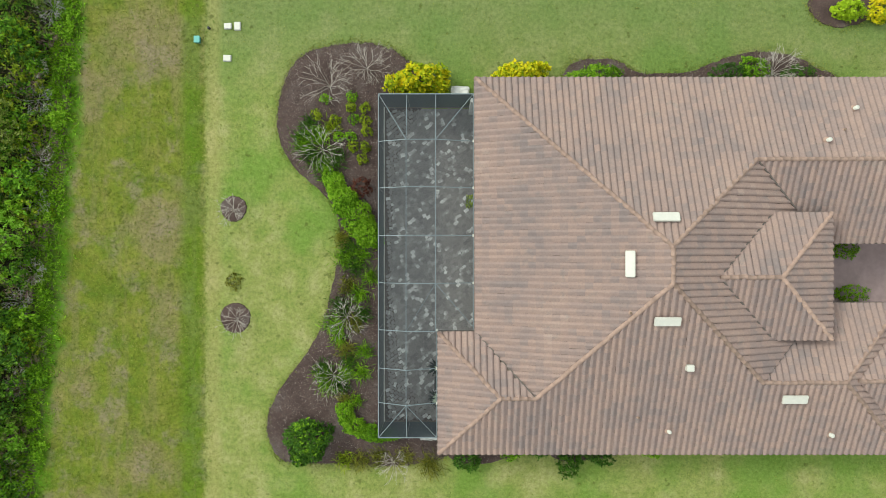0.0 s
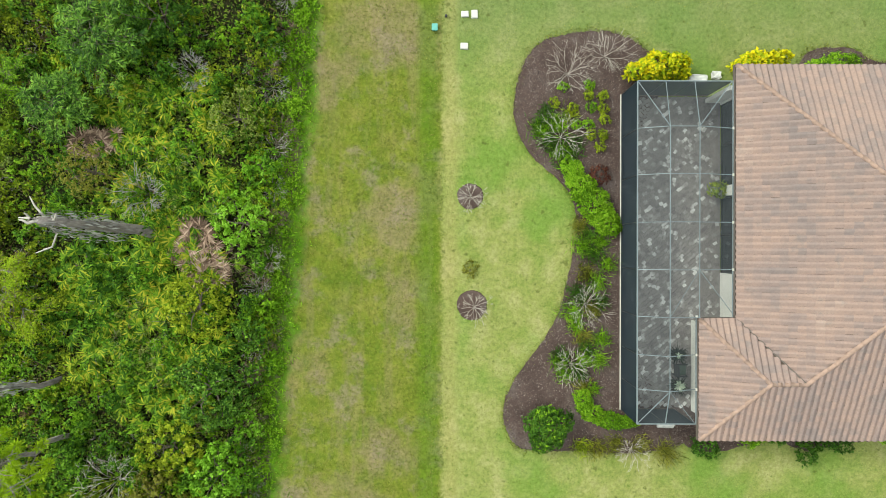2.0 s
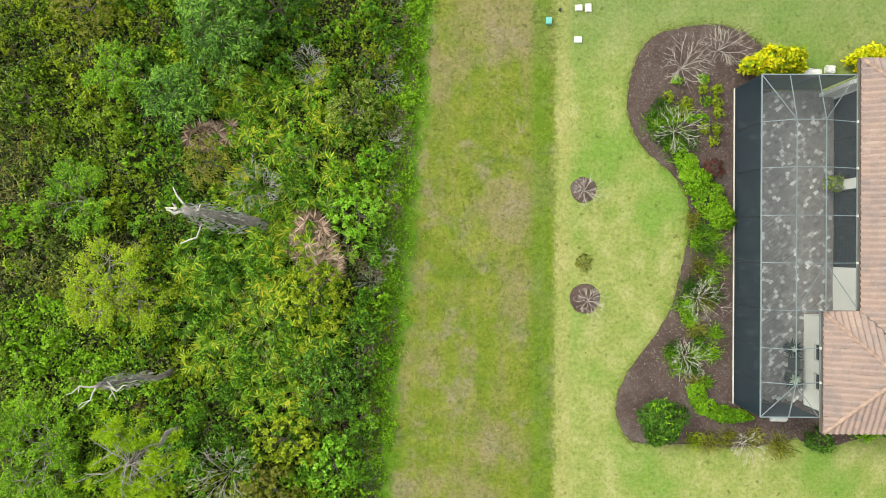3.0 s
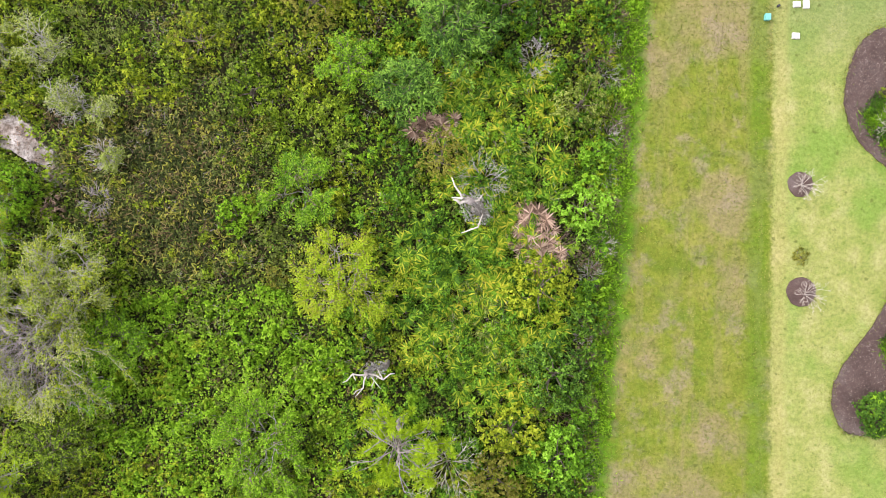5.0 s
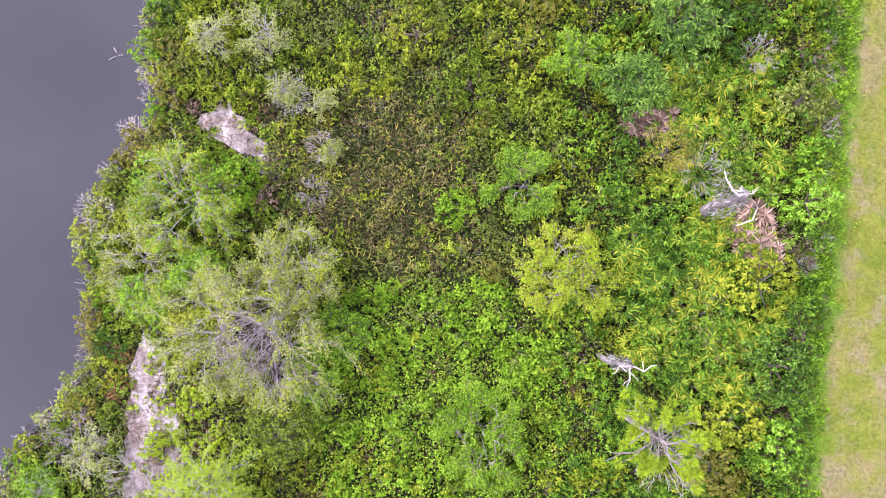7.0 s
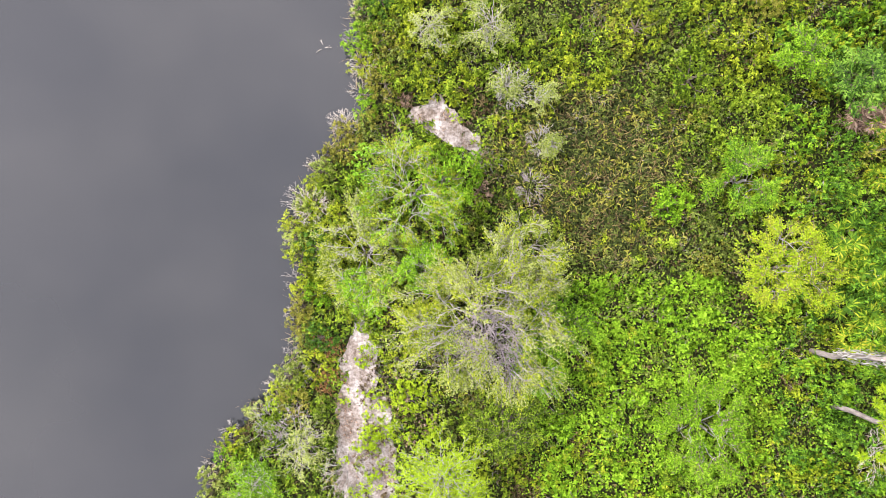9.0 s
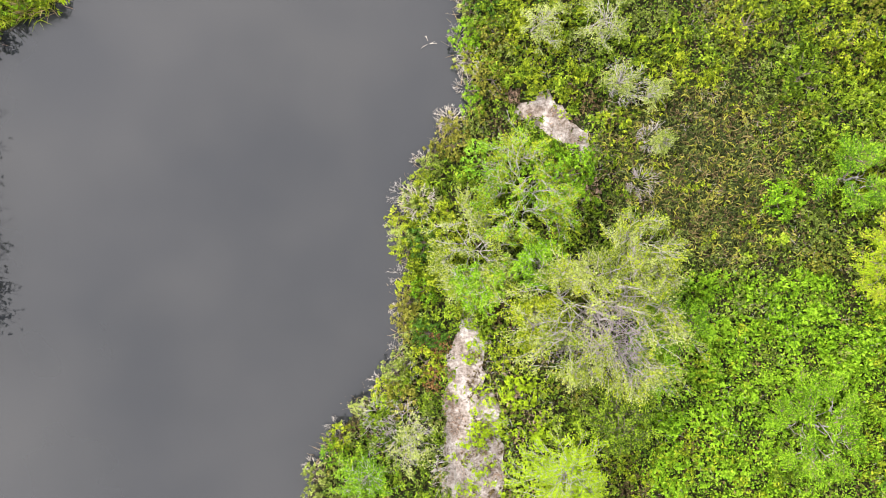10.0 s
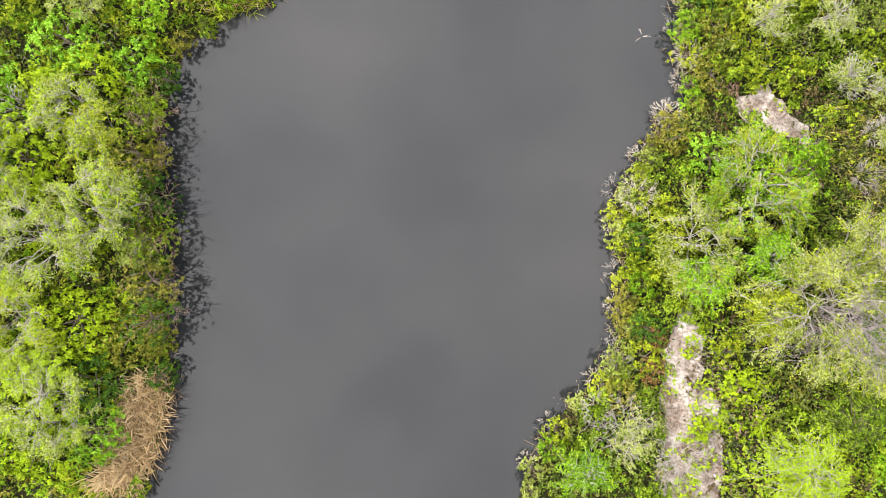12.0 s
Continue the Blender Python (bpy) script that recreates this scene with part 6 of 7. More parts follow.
off_ridge_vent(9.68, 1.33, NORTH, False)
off_ridge_vent(8.22, -0.65, WEST, True)
off_ridge_vent(9.78, -3.1, SOUTH, False)
off_ridge_vent(16.15, -6.85, SOUTH, False)


def pipe(x, y, plane, r, h, mat, label):
    z = height(plane, x, y)
    p = thing("vent_pipe", (x, y, z), label, "vent pipe", "pipes on the roof")
    part("pipe", tubes("pipe", [([(0, 0, -0.05), (0, 0, h), (0, 0, h + 0.01)], [r, r, r * 0.7])], 12), mat, p)
    part("boot", tubes("boot", [([(0, 0, 0.02), (0, 0, 0.1), (0, 0, 0.14)], [r * 1.9, r * 1.5, r * 1.05])], 12), CAP, p, "mortared boot round the pipe")


bm = slab(-0.17, 0.17, -0.15, 0.15, 0.05, 0.32, 0.03)
box_vent = thing("roof_vent", (11.08, -5.34, height(SOUTH, 11.08, -5.34)), "small square white metal vent on the tile roof", "roof vent", "white vents on the roof")
part("hood", bm, WHITE, box_vent)
for x, y, plane, r, h, mat in ((17.6, 4.98, NORTH, 0.10, 0.3, WHITE), (19.25, 6.58, NORTH, 0.10, 0.3, WHITE), (10.6, -8.57, SOUTH, 0.085, 0.3, WHITE), (18.25, -8.75, SOUTH, 0.10, 0.3, WHITE), (9.1, -7.85, SOUTH, 0.05, 0.2, TWIG_BROWN), (18.5, 5.5, NORTH, 0.05, 0.2, TWIG_BROWN), (8.2, -2.8, WEST, 0.06, 0.15, TWIG_BROWN)):
    pipe(x, y, plane, r, h, mat, "short white roof vent pipe in a mortared boot" if mat is WHITE else "thin brown plumbing vent pipe on the roof")

# ---- screened porch ----
cage = thing("screen_enclosure", (0, 0, 0), "aluminium-framed insect screen enclosure over a paved porch", "screen enclosure")
X0, XA, XB, XH, XS = -3.12, -1.75, -0.35, 1.46, -0.30
Y0, Y1 = 7.5, -9.12
ZR, ZM, ZG = 2.72, 3.3, 2.8
BEAMS = [5.2, 2.95, 0.65, -1.63, -3.9, -5.75, -7.42]


def member(p, q, w=0.05, name="beam", label=""):
    part(name, bar(p, q, w * 0.62, w * 0.9), DARK_METAL if name == "post" else ALU, cage, label)


def panel(corners, mat, name):
    part(name, mesh_of(name, corners, [tuple(range(len(corners)))]), mat, cage)


member((X0, Y0, ZR), (X0, Y1, ZR), 0.08, "rail", "white gutter rail")
member((X0, Y0, ZR), (XH, Y0, ZR), 0.07, "rail")
member((X0, Y1, ZR), (XS, Y1, ZR), 0.07, "rail")
member((XH, Y0, ZG), (XH, -3.9, ZG), 0.06, "rail")
member((XS, -3.9, ZG), (XS, Y1, ZG), 0.06, "rail")
for x, ya, yb in ((XA, BEAMS[0], BEAMS[-1]), (XB, BEAMS[0], BEAMS[4])):
    member((x, ya, ZM), (x, yb, ZM), 0.05, "purlin")
for k, y in enumerate(BEAMS):
    member((X0, y, ZR), (XA, y, ZM))
    if k < 5:
        member((XA, y, ZM), (XB, y, ZM))
        member((XB, y, ZM), (XH if k < 4 else XS, y, ZG if k < 4 else ZM))
    else:
        member((XA, y, ZM), (XS, y, ZG))
    hx = XH if k < 4 else XS
    part("bracket", slab(hx - 0.04, hx + 0.06, y - 0.06, y + 0.06, ZG, ZG + 0.1, 0.01), WHITE, cage, "white gutter bracket")
# sloped ends
member((X0, Y0, ZR), (XA, BEAMS[0], ZM), 0.045)
member((XH, Y0, ZR), (XB, BEAMS[0], ZM), 0.045)
member((XA, Y0, ZR), (XA, BEAMS[0], ZM), 0.045)
member((XB, Y0, ZR), (XB, BEAMS[0], ZM), 0.045)
member((X0, Y1, ZR), (XA, BEAMS[-1], ZM), 0.045)
member((XA, Y1, ZR), (XA, BEAMS[-1], ZM), 0.06)
member((XS, Y1, ZR), (XA, BEAMS[-1], ZM), 0.035)
member((XB, BEAMS[3], ZM), (XH, BEAMS[4] + 0.15, ZG), 0.04, "brace")
member((XB, BEAMS[3], ZM), (XA, BEAMS[4], ZM), 0.03, "brace")
ys = [Y0] + BEAMS + [Y1]
for k, (ya, yb) in enumerate(zip(ys[:-1], ys[1:])):
    za, zb = (ZR if k == 0 else ZM), (ZR if k == 7 else ZM)
    xa_a, xa_b = (X0 if k == 0 else XA), (X0 if k == 7 else XA)
    e = 0.02
    panel([(X0, ya, ZR), (X0, yb, ZR), (XA, yb, zb if k < 7 else ZR), (XA, ya, za)], SCREEN_TOP, "roof_screen")
    if k < 4:
        panel([(XA, ya, za), (XA, yb, ZM), (XB, yb, ZM), (XB, ya, za)], SCREEN_TOP, "roof_screen")
        panel([(XB, ya, za), (XB, yb, ZM), (XH, yb, ZG), (XH, ya, ZG if k else ZR)], SCREEN_TOP, "roof_screen")
    elif k == 4:
        panel([(XA, ya, ZM), (XA, yb, ZM), (XB, yb, ZM), (XB, ya, ZM)], SCREEN_TOP, "roof_screen")
        panel([(XB, ya, ZM), (XB, yb, ZM), (XH, yb, ZG), (XH, ya, ZG)], SCREEN_TOP, "roof_screen")
    else:
        panel([(XA, ya, ZM), (XA, yb, zb), (XS, yb, ZG if k < 7 else ZR), (XS, ya, ZG)], SCREEN_TOP, "roof_screen")
    panel([(X0, ya, 0.12), (X0, yb, 0.12), (X0, yb, ZR - 0.05), (X0, ya, ZR - 0.05)], SCREEN_WALL, "wall_screen")
    member((X0, ya, 0.05), (X0, ya, ZR - 0.03), 0.04, "post")
member((X0, Y1, 0.05), (X0, Y1, ZR - 0.03), 0.04, "post")
for x0, x1 in ((X0, XA), (XA, XB), (XB, XH)):
    panel([(x0, Y0, 0.12), (x1, Y0, 0.12), (x1, Y0, ZR - 0.05), (x0, Y0, ZR - 0.05)], SCREEN_WALL, "wall_screen")
    member((x1, Y0, 0.05), (x1, Y0, ZR - 0.03), 0.04, "post")
for x0, x1 in ((X0, XA), (XA, XS)):
    panel([(x0, Y1, 0.12), (x1, Y1, 0.12), (x1, Y1, ZR - 0.05), (x0, Y1, ZR - 0.05)], SCREEN_WALL, "wall_screen")
    member((x1, Y1, 0.05), (x1, Y1, ZR - 0.03), 0.04, "post")
part("kerb", slab(X0 - 0.045, X0 + 0.03, Y1 - 0.045, Y0 + 0.045, -0.05, 0.12, 0.01), WHITE, cage, "white painted kerb under the screen wall")
part("kerb", slab(X0 + 0.03, XH, Y0 - 0.03, Y0 + 0.045, -0.05, 0.12, 0.01), DECK, cage)
part("kerb", slab(X0 + 0.03, XS, Y1 - 0.045, Y1 + 0.03, -0.05, 0.12, 0.01), DECK, cage)


# ---- furniture on the porch ----
def patio_chair(x, y, turn):
    c = thing("patio_chair", (x, y, 0.06), "dark metal patio chair with a grey-green cushion", "chair", "chairs on the porch")
    c.rotation_euler = (0, 0, radians(turn))
    part("seat", slab(-0.29, 0.29, -0.28, 0.3, 0.36, 0.41, 0.015), DARK_METAL, c)
    part("cushion", slab(-0.26, 0.26, -0.25, 0.27, 0.41, 0.5, 0.035), CUSHION, c, "grey-green seat cushion")
    back = slab(-0.29, 0.29, 0.28, 0.34, 0.36, 1.0, 0.02)
    part("backrest", back, DARK_METAL, c)
    part("back_cushion", slab(-0.25, 0.25, 0.2, 0.28, 0.5, 0.95, 0.03), CUSHION, c)
    for sx in (-1, 1):
        part("armrest", bar((sx * 0.3, -0.28, 0.62), (sx * 0.3, 0.32, 0.64), 0.06, 0.03), DARK_METAL, c)
        for yy in (-0.26, 0.3):
            part("leg", bar((sx * 0.28, yy, 0), (sx * 0.3, yy, 0.62), 0.04, 0.04), DARK_METAL, c)


patio_chair(-0.1, -6.95, 90)


def spiky_plant(x, y, seed, star):
    """Strappy dark leaves that arch out of a dark tub, with a pale rosette in the middle."""
    rng = np.random.default_rng(seed)
    p = thing("potted_plant", (x, y, 0.06), "dark strappy potted plant with a pale rosette", "potted plant", "potted plants on the porch")
    part("pot", tubes("pot", [([(0, 0, 0), (0, 0, 0.02), (0, 0, 0.38), (0, 0, 0.43), (0, 0, 0.42)], [0.16, 0.2, 0.26, 0.28, 0.2])], 16), DARK_METAL, p, "dark round tub")
    n = 70
    w = rng.uniform(0, 2 * np.pi, n)
    d = np.column_stack([np.cos(w), np.sin(w), rng.uniform(-0.05, 0.9, n)])
    part("leaves", quads_mesh("leaves", leaves(np.repeat([[0, 0, 0.42]], n, 0), d, np.array([0, 0, 1.0]) + rng.normal(size=(n, 3)) * 0.2, rng.uniform(0.4, 0.72, n), 0.07)), L_TUB, p)
    n = 34 if star else 14
    w = rng.uniform(0, 2 * np.pi, n)
    d = np.column_stack([np.cos(w), np.sin(w), rng.uniform(0.1, 1.0, n)])
    part("rosette", quads_mesh("rosette", leaves(np.repeat([[0, 0, 0.66]], n, 0), d, np.array([0, 0, 1.0]) + rng.normal(size=(n, 3)) * 0.2, 0.34 if star else 0.2, 0.075)), L_STAR, p, "pale grey-green rosette of pointed leaves")


spiky_plant(-0.3, -6.15, 601, False)
spiky_plant(-0.25, -7.75, 602, True)
pot = thing("potted_plant", (1.72, 2.45, 0.06), "leafy green plant in a white pot on the porch", "potted plant")
part("pot", tubes("pot", [([(0, 0, 0), (0, 0, 0.02), (0, 0, 0.4), (0, 0, 0.45), (0, 0, 0.44)], [0.14, 0.17, 0.24, 0.26, 0.2])], 16), TERRA, pot)
rng = np.random.default_rng(71)
p, d = dome(rng, (0, 0, 0.6), 0.42, 0.6, 60, 0.3, 0.3)
part("leaves", quads_mesh("leaves", rosettes(rng, p, d, 7, 0.17, 0.07)), L_YELLOWGREEN, pot)


# ---- garden shrubs ----
def leafy(x, y, rx, ry, h, mat, label, name="shrub", seed=0, size=0.1, wide=0.5, n=None, turn=0.0, group=""):
    """A clipped or mounded shrub with many leaves, on short stems."""
    rng = np.random.default_rng(seed)
    sh = thing(name, (x, y, 0.03), label, "shrub" if name != "hedge" else "hedge", group)
    sh.rotation_euler = (0, 0, radians(turn))
    n = n or int(230 * rx * ry) + 25
    p, d = dome(rng, (0, 0, h * 0.15), 1, 1, n, 0.2, 0.15)
    p = (p - (0, 0, h * 0.15)) * (rx, ry, h * 0.85) + (0, 0, h * 0.15)
    part("foliage", quads_mesh("foliage", rosettes(rng, p, d + np.array([0, 0, 0.5]), 8, size, size * wide)), mat, sh)
    tips = [(rng.uniform(-0.6, 0.6) * rx, rng.uniform(-0.6, 0.6) * ry, h * 0.7) for _ in range(7)]
    part("stems", tubes("stems", branch_lines(rng, (0, 0, -0.05), tips, 0.018, 0.008), 4), BARK, sh)
    return sh


leafy(-1.25, 8.75, 1.65, 0.85, 1.5, L_GOLD, "mounded golden-yellow shrub with ruffled leaves", seed=401, size=0.2, wide=0.6)
leafy(4.05, 8.95, 1.55, 0.7, 1.4, L_GOLD, "mounded golden-yellow shrub by the eaves", seed=402, size=0.2, wide=0.6)
leafy(8.0, 9.0, 1.5, 0.6, 1.1, L_BRIGHT, "green grassy-leaved shrub by the eaves", seed=403, size=0.17, wide=0.3)
leafy(15.0, 9.2, 1.1, 0.6, 0.9, L_DARK, "dark green low shrub by the eaves", seed=404)
leafy(16.3, 9.4, 0.8, 0.7, 1.0, L_BRIGHT, "green arching shrub by the eaves", seed=405, size=0.15, wide=0.3)
leafy(18.6, 9.2, 0.9, 0.5, 0.8, L_DARK, "dark green low shrub by the eaves", seed=406)
bare_shrub((17.4, 9.3), 1.1, 1.3, TWIG_PALE, "pale leafless shrub beside the house", 407, 16, 0.015)
leafy(21.3, 12.55, 0.9, 0.5, 0.8, L_LIME, "lime-green shrub in a round bed", seed=408, size=0.16, wide=0.6)
leafy(23.0, 12.6, 0.7, 0.8, 1.0, L_GOLD, "golden-yellow shrub in a round bed", seed=409, size=0.16)
leafy(-7.05, -10.0, 1.15, 1.3, 1.6, L_DARK, "large rounded deep green shrub in mulch", seed=410, size=0.12, n=700)
leafy(-7.0, -9.9, 1.05, 1.15, 1.68, L_BRIGHT, "rounded fresh green shrub growth in mulch", seed=411, size=0.11, n=180)
for i, (x, y, rx, ry, t) in enumerate(((-5.75, 3.5, 0.85, 0.52, -60), (-5.25, 2.6, 0.95, 0.7, -55), (-4.6, 1.7, 1.15, 0.9, -45), (-3.95, 0.85, 0.85, 0.8, -40))):
    leafy(x, y, rx, ry, 0.75, L_BRIGHT, "low bright green mounded hedge shrub", "shrub", 420 + i, 0.1, 0.6, n=430, turn=t, group="green mounds beside the porch")
for i, (x, y, rx, ry, t) in enumerate(((-5.1, -8.75, 0.5, 0.75, 10), (-4.6, -9.35, 0.75, 0.5, -30), (-3.7, -9.7, 0.75, 0.42, -8), (-2.9, -9.75, 0.6, 0.33, 0))):
    leafy(x, y, rx, ry, 0.75, L_BRIGHT, "low clipped bright green hedge shrub", "shrub", 430 + i, 0.09, 0.6, n=320, turn=t, group="clipped hedge round the corner")
leafy(-4.3, 3.25, 0.6, 0.55, 0.6, L_RED, "dark red-leaved low shrub in mulch", seed=440, size=0.09)
for i, (x, y) in enumerate(((-6.2, 7.9), (-6.7, 7.1), (-5.7, 6.8), (-4.8, 8.05), (-4.87, 7.5), (-4.1, 7.45), (-4.7, 6.85), (-4.1, 6.8), (-4.0, 6.2), (-4.87, 5.95), (-4.75, 5.4), (-4.25, 4.75), (-5.5, 5.9), (-4.1, 5.4))):
    leafy(x, y, 0.3, 0.28, 0.4, L_YELLOWGREEN if i % 3 else L_BRIGHT, "small yellow-green shrub planted in mulch", "shrub", 450 + i, 0.09, 0.5, 40, group="small shrubs in the mulch bed")


def grassy(x, y, r, mat, label, seed, group=""):
    rng = np.random.default_rng(seed)
    n = int(260 * r) + 60
    d = unit(rng.normal(size=(n, 3)) + (0, 0, 0.8))
    d[:, 2] = np.abs(d[:, 2])
    g = part("grass_clump", quads_mesh("grass_clump", leaves(rng.normal(size=(n, 3)) * (r * 0.35, r * 0.35, 0.02), d, rng.normal(size=(n, 3)), r * rng.uniform(0.5, 0.9, n), 0.035, 0.05)), mat)
    g.location = (x, y, 0.06)
    tagged(g, label, "grass", group)


for i, (x, y, r, mat) in enumerate(((-7.0, 6.5, 0.7, L_DARK), (-7.4, 5.5, 0.7, L_BRIGHT), (-6.6, 5.9, 0.8, L_BRIGHT), (-5.7, 4.7, 0.8, L_DARK), (-6.4, 4.4, 0.7, L_BRIGHT), (-5.2, -0.5, 0.7, L_BRIGHT), (-4.6, -0.9, 0.7, L_DARK), (-5.0, -1.9, 0.6, L_OLIVE), (-4.4, -2.4, 0.7, L_BRIGHT), (-4.2, -3.4, 0.6, L_DARK), (-5.5, -4.7, 0.6, L_BRIGHT), (-4.9, -5.9, 0.6, L_DARK), (-4.3, -6.5, 0.6, L_BRIGHT), (-4.2, -5.4, 0.6, L_BRIGHT), (-5.2, -7.9, 0.5, L_OLIVE), (-0.7, -11.4, 0.8, L_OLIVE), (-4.3, -11.2, 0.7, L_OLIVE), (-5.2, -11.1, 0.6, L_YELLOWGREEN), (-6.4, -6.6, 0.6, L_BRIGHT), (-5.3, 0.6, 0.6, L_OLIVE), (-5.7, -3.9, 0.7, L_BRIGHT), (-5.4, -3.0, 0.7, L_DARK), (-4.6, -3.9, 0.6, L_OLIVE), (-6.3, -6.3, 0.6, L_DARK), (-6.2, -7.2, 0.6, L_BRIGHT), (-5.2, -6.5, 0.6, L_BRIGHT), (-5.4, -7.2, 0.6, L_DARK), (-5.1, -5.3, 0.6, L_OLIVE), (-3.8, -1.4, 0.6, L_BRIGHT), (-4.9, 0.1, 0.7, L_DARK), (-4.2, -0.3, 0.6, L_BRIGHT), (-6.9, 4.9, 0.6, L_DARK), (-7.5, 6.0, 0.5, L_DARK), (-5.9, 6.4, 0.6, L_YELLOWGREEN), (-6.1, 3.9, 0.6, L_DARK), (-4.6, -8.0, 0.5, L_BRIGHT), (-2.0, -11.0, 0.6, L_OLIVE), (-3.4, -10.9, 0.6, L_OLIVE))):
    grassy(x, y, r, mat, "arching clump of green strappy grass in mulch", 480 + i, "grass clumps in the bed")
for i, (x, y, r, h) in enumerate(((-4.0, 9.55, 1.35, 1.5), (-5.95, 8.6, 1.35, 1.5), (-6.3, 5.25, 1.4, 1.3), (-11.07, 2.08, 0.8, 1.0), (-10.85, -3.75, 0.85, 1.0), (-5.05, -3.55, 1.2, 1.4), (-5.75, -6.7, 1.15, 1.3), (-2.6, -11.25, 0.85, 0.9))):
    bare_shrub((x, y), r, h, TWIG_PALE, "pale leafless multi-stemmed crape myrtle in mulch", 500 + i, 12, 0.0135, "bare_shrub", 4, 0.04, "bare crape myrtles")
for i, (x, y, rx, ry, mat) in enumerate(((1.25, -11.0, 0.75, 0.6, L_DARK), (6.6, -11.2, 0.7, 0.75, L_DARK), (8.2, -10.8, 0.8, 0.5, L_DARK), (3.6, -10.6, 0.8, 0.4, L_BRIGHT), (5.0, -10.5, 0.7, 0.35, L_DARK), (11.0, -10.5, 0.8, 0.35, L_BRIGHT))):
    leafy(x, y, rx, ry, 1.0, mat, "green shrub tucked under the eaves", seed=520 + i, size=0.12)

leafy(-11.05, -1.75, 0.5, 0.48, 0.1, L_OLIVE, "flat patch of darker weeds in the lawn", "weed_patch", 530, 0.08, 0.4, 70)

# ---- small things on the lawn and beside the house ----
for x, y, w, d, t in ((-11.4, 11.81, 0.40, 0.32, 3), (-10.89, 11.81, 0.34, 0.44, 2), (-11.43, 10.11, 0.42, 0.34, -2)):
    box = thing("utility_box", (x, y, 0), "white plastic utility box lid set in lawn", "utility box", "white lids in the lawn")
    box.rotation_euler = (0, 0, radians(t))
    part("body", slab(-w / 2, w / 2, -d / 2, d / 2, -0.1, 0.05, 0.015), CONCRETE, box)
    part("lid", slab(-w / 2 + 0.02, w / 2 - 0.02, -d / 2 + 0.02, d / 2 - 0.02, 0.05, 0.075, 0.01), WHITE, box, "white plastic lid")
box = thing("cable_box", (-13.0, 11.08, -0.02), "small teal plastic cable pedestal in the grass", "cable box")
part("body", slab(-0.14, 0.14, -0.16, 0.16, -0.1, 0.14, 0.02), TEAL, box)
part("cap", slab(-0.16, 0.16, -0.18, 0.18, 0.14, 0.18, 0.015), TEAL, box)
stake = part("marker_post", tubes("marker_post", [([(0, 0, -0.1), (0, 0, 0.12), (0, 0, 0.13)], [0.07, 0.07, 0.04])], 10), DARK_METAL)
stake.location = (-12.4, 11.7, 0)
tagged(stake, "short black pipe marker in the grass", "marker post")


def stone(x, y, w, d, h, label, seed):
    rng = np.random.default_rng(seed)
    bm = slab(-w / 2, w / 2, -d / 2, d / 2, -0.05, h, 0.05)
    bmesh.ops.subdivide_edges(bm, edges=bm.edges[:], cuts=2, use_grid_fill=True)
    for v in bm.verts:
        v.co += Vector(rng.normal(size=3) * 0.02)
    s = part("stone_slab", bm, CONCRETE)
    s.location = (x, y, 0.0)
    tagged(s, label, "stone slab")


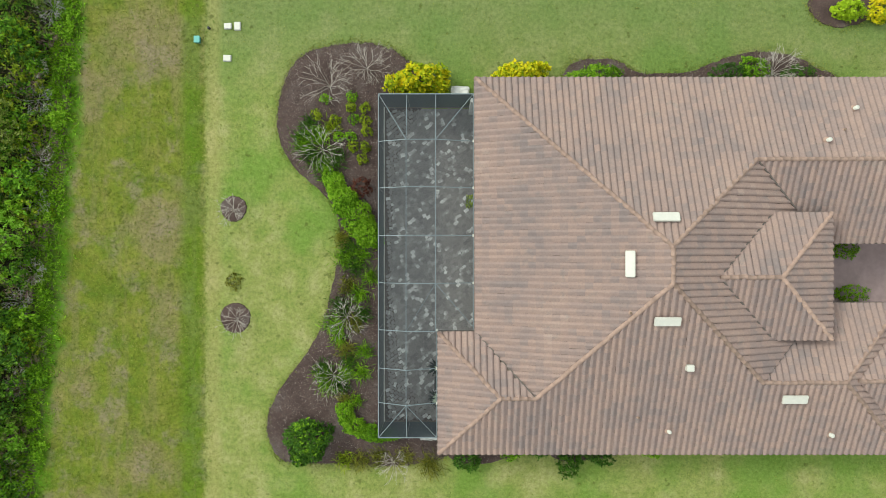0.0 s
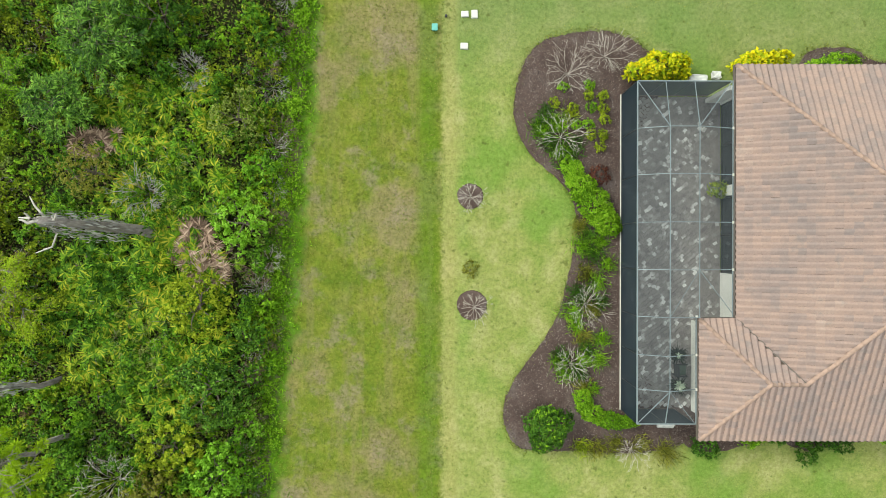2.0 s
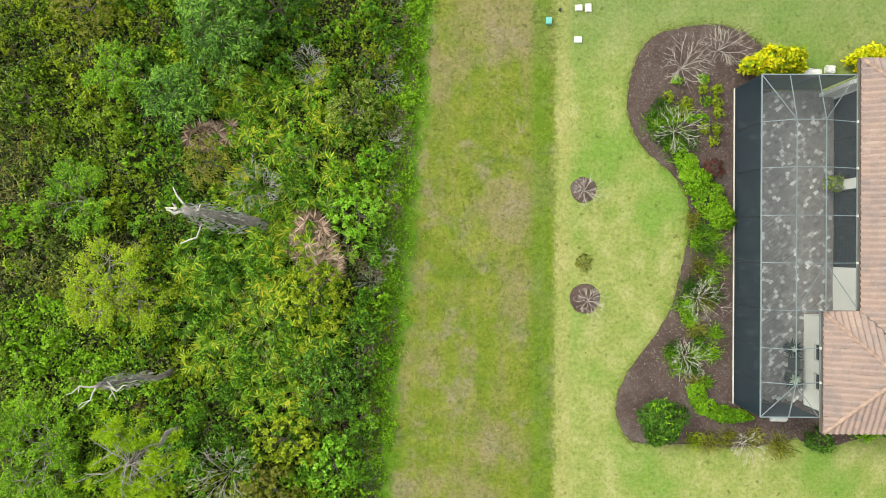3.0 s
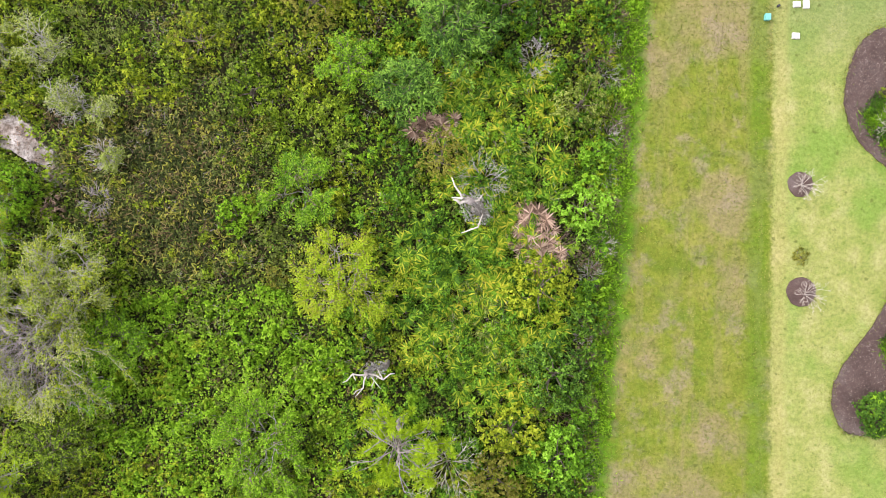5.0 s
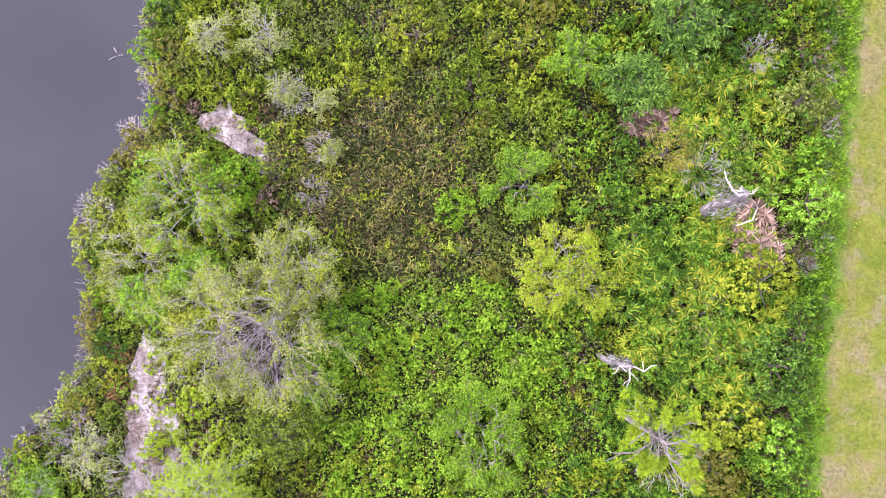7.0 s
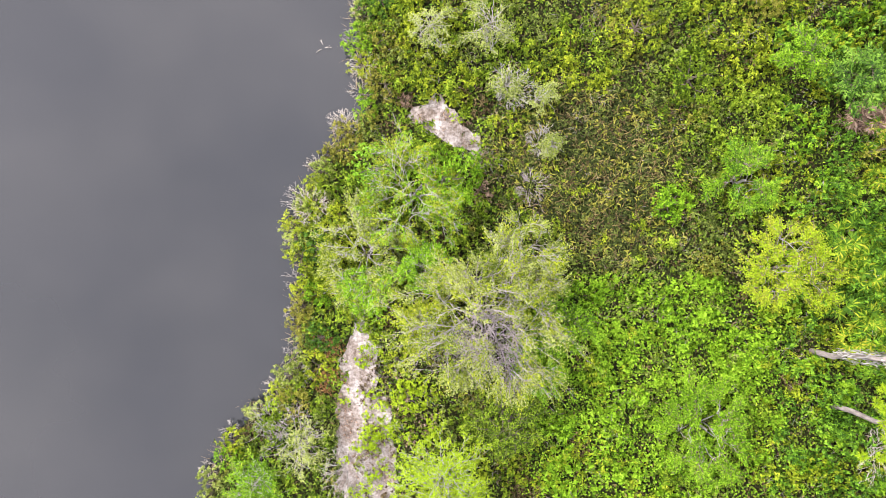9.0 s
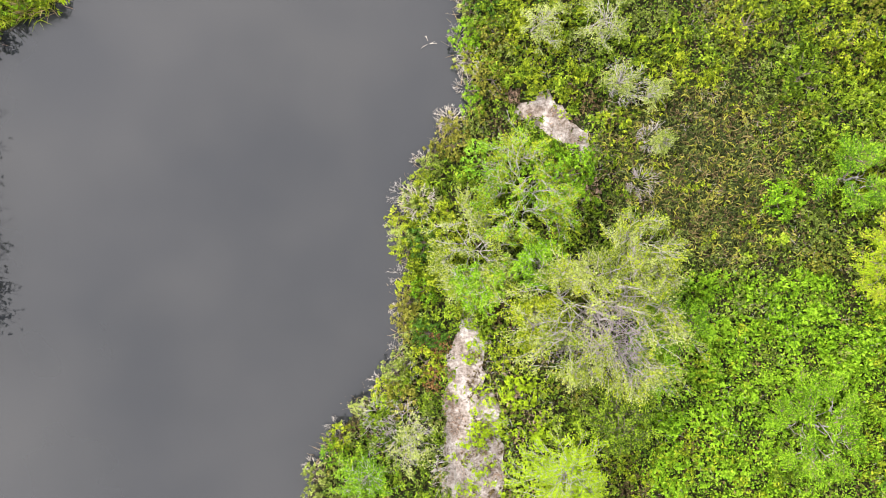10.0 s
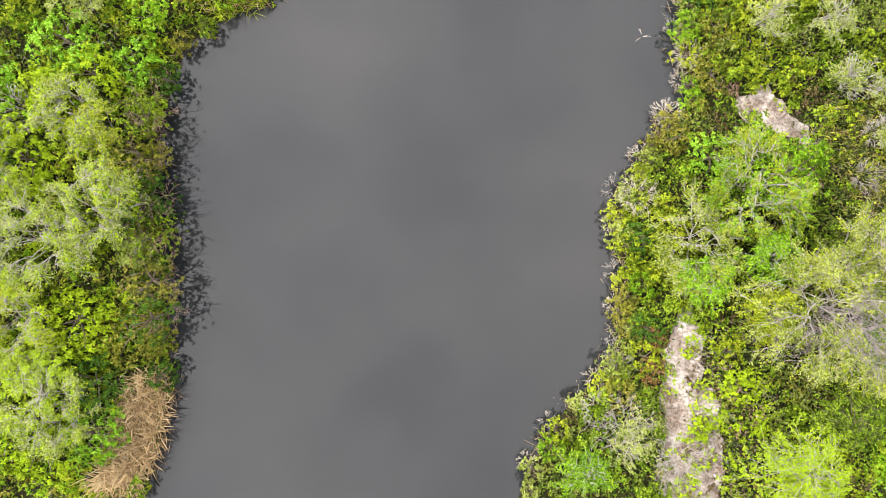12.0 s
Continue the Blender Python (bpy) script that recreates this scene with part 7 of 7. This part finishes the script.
stone(0.9, 8.3, 0.95, 0.5, 0.3, "pale rough stone slab beside the screen wall", 1)
stone(1.9, 8.55, 0.45, 0.4, 0.25, "small pale rough stone beside the screen wall", 2)
stone(-0.75, -9.9, 0.9, 0.4, 0.2, "pale stone doorstep beside the screen wall", 3)
tagged(part("pavement", slab(17.9, 27, -3.2, 0.9, -0.05, 0.06), DRIVE), "pinkish paved entry court between the wings", "pavement", kind="structure")
leafy(21.1, -0.1, 0.8, 0.4, 0.8, L_BRIGHT, "clipped green shrub in the entry court", seed=540)
leafy(21.5, -2.35, 1.0, 0.45, 0.7, L_BRIGHT, "clipped green shrub in the entry court", seed=541)

# ---- paving of the porch ----
base = part("porch_floor", slab(-3.0, 2.15, -9.05, 7.42, -0.05, 0.03), JOINT)
tagged(base, "mottled grey paved porch floor with scattered pale stones", "floor", kind="structure")


def paver_shape(w, d):
    v = [(sx * w / 2, sy * d / 2, 0.0) for sx, sy in ((-1, -1), (1, -1), (1, 1), (-1, 1))] + [(sx * (w / 2 - 0.003), sy * (d / 2 - 0.003), 0.035) for sx, sy in ((-1, -1), (1, -1), (1, 1), (-1, 1))]
    return v, [(4, 5, 6, 7), (0, 1, 5, 4), (1, 2, 6, 5), (2, 3, 7, 6), (3, 0, 4, 7)]


PW, PD = 0.24, 0.19
PV, PF = paver_shape(PW - 0.005, PD - 0.005)
paver_mesh = mesh_of("paver", PV, PF)
paver_mesh.materials.append(PAVER)
verts, faces, count = [], [], 0
ca, sa = math.cos(radians(38)), math.sin(radians(38))
rng = np.random.default_rng(81)
for i in range(-60, 60):
    for j in range(-85, 85):
        u, v = (i + 0.5 * (j % 2)) * PW, j * PD
        x, y = u * ca - v * sa - 0.5, u * sa + v * ca - 1
        limit = 2.12 if y > -4.4 else 0.60
        if not (-2.92 < x < limit - 0.05 and -8.98 < y < 7.34):
            continue
        m = pose(x, y, 0.03 + rng.uniform(0, 0.012), 0, 0, 38 + rng.normal() * 16) @ Matrix.Diagonal((rng.uniform(0.75, 1.25), rng.uniform(0.75, 1.2), 1, 1))
        if -1.8 < x < 0.8 and -2.0 < y < 4.0 and count < 300:
            ob = part("paver", paver_mesh, PAVER, base)
            ob.matrix_basis = m
            count += 1
        else:
            k = len(verts)
            verts += [m @ Vector(c) for c in PV]
            faces += [[a + k for a in f] for f in PF]
tagged(part("paver_field", mesh_of("paver_field", verts, faces), PAVER_BULK, base), kind="stuff")

# ---- single roof tiles ----
for m in single:
    ob = part("roof_tile", tile_mesh, TILE, roof)
    ob.matrix_basis = m
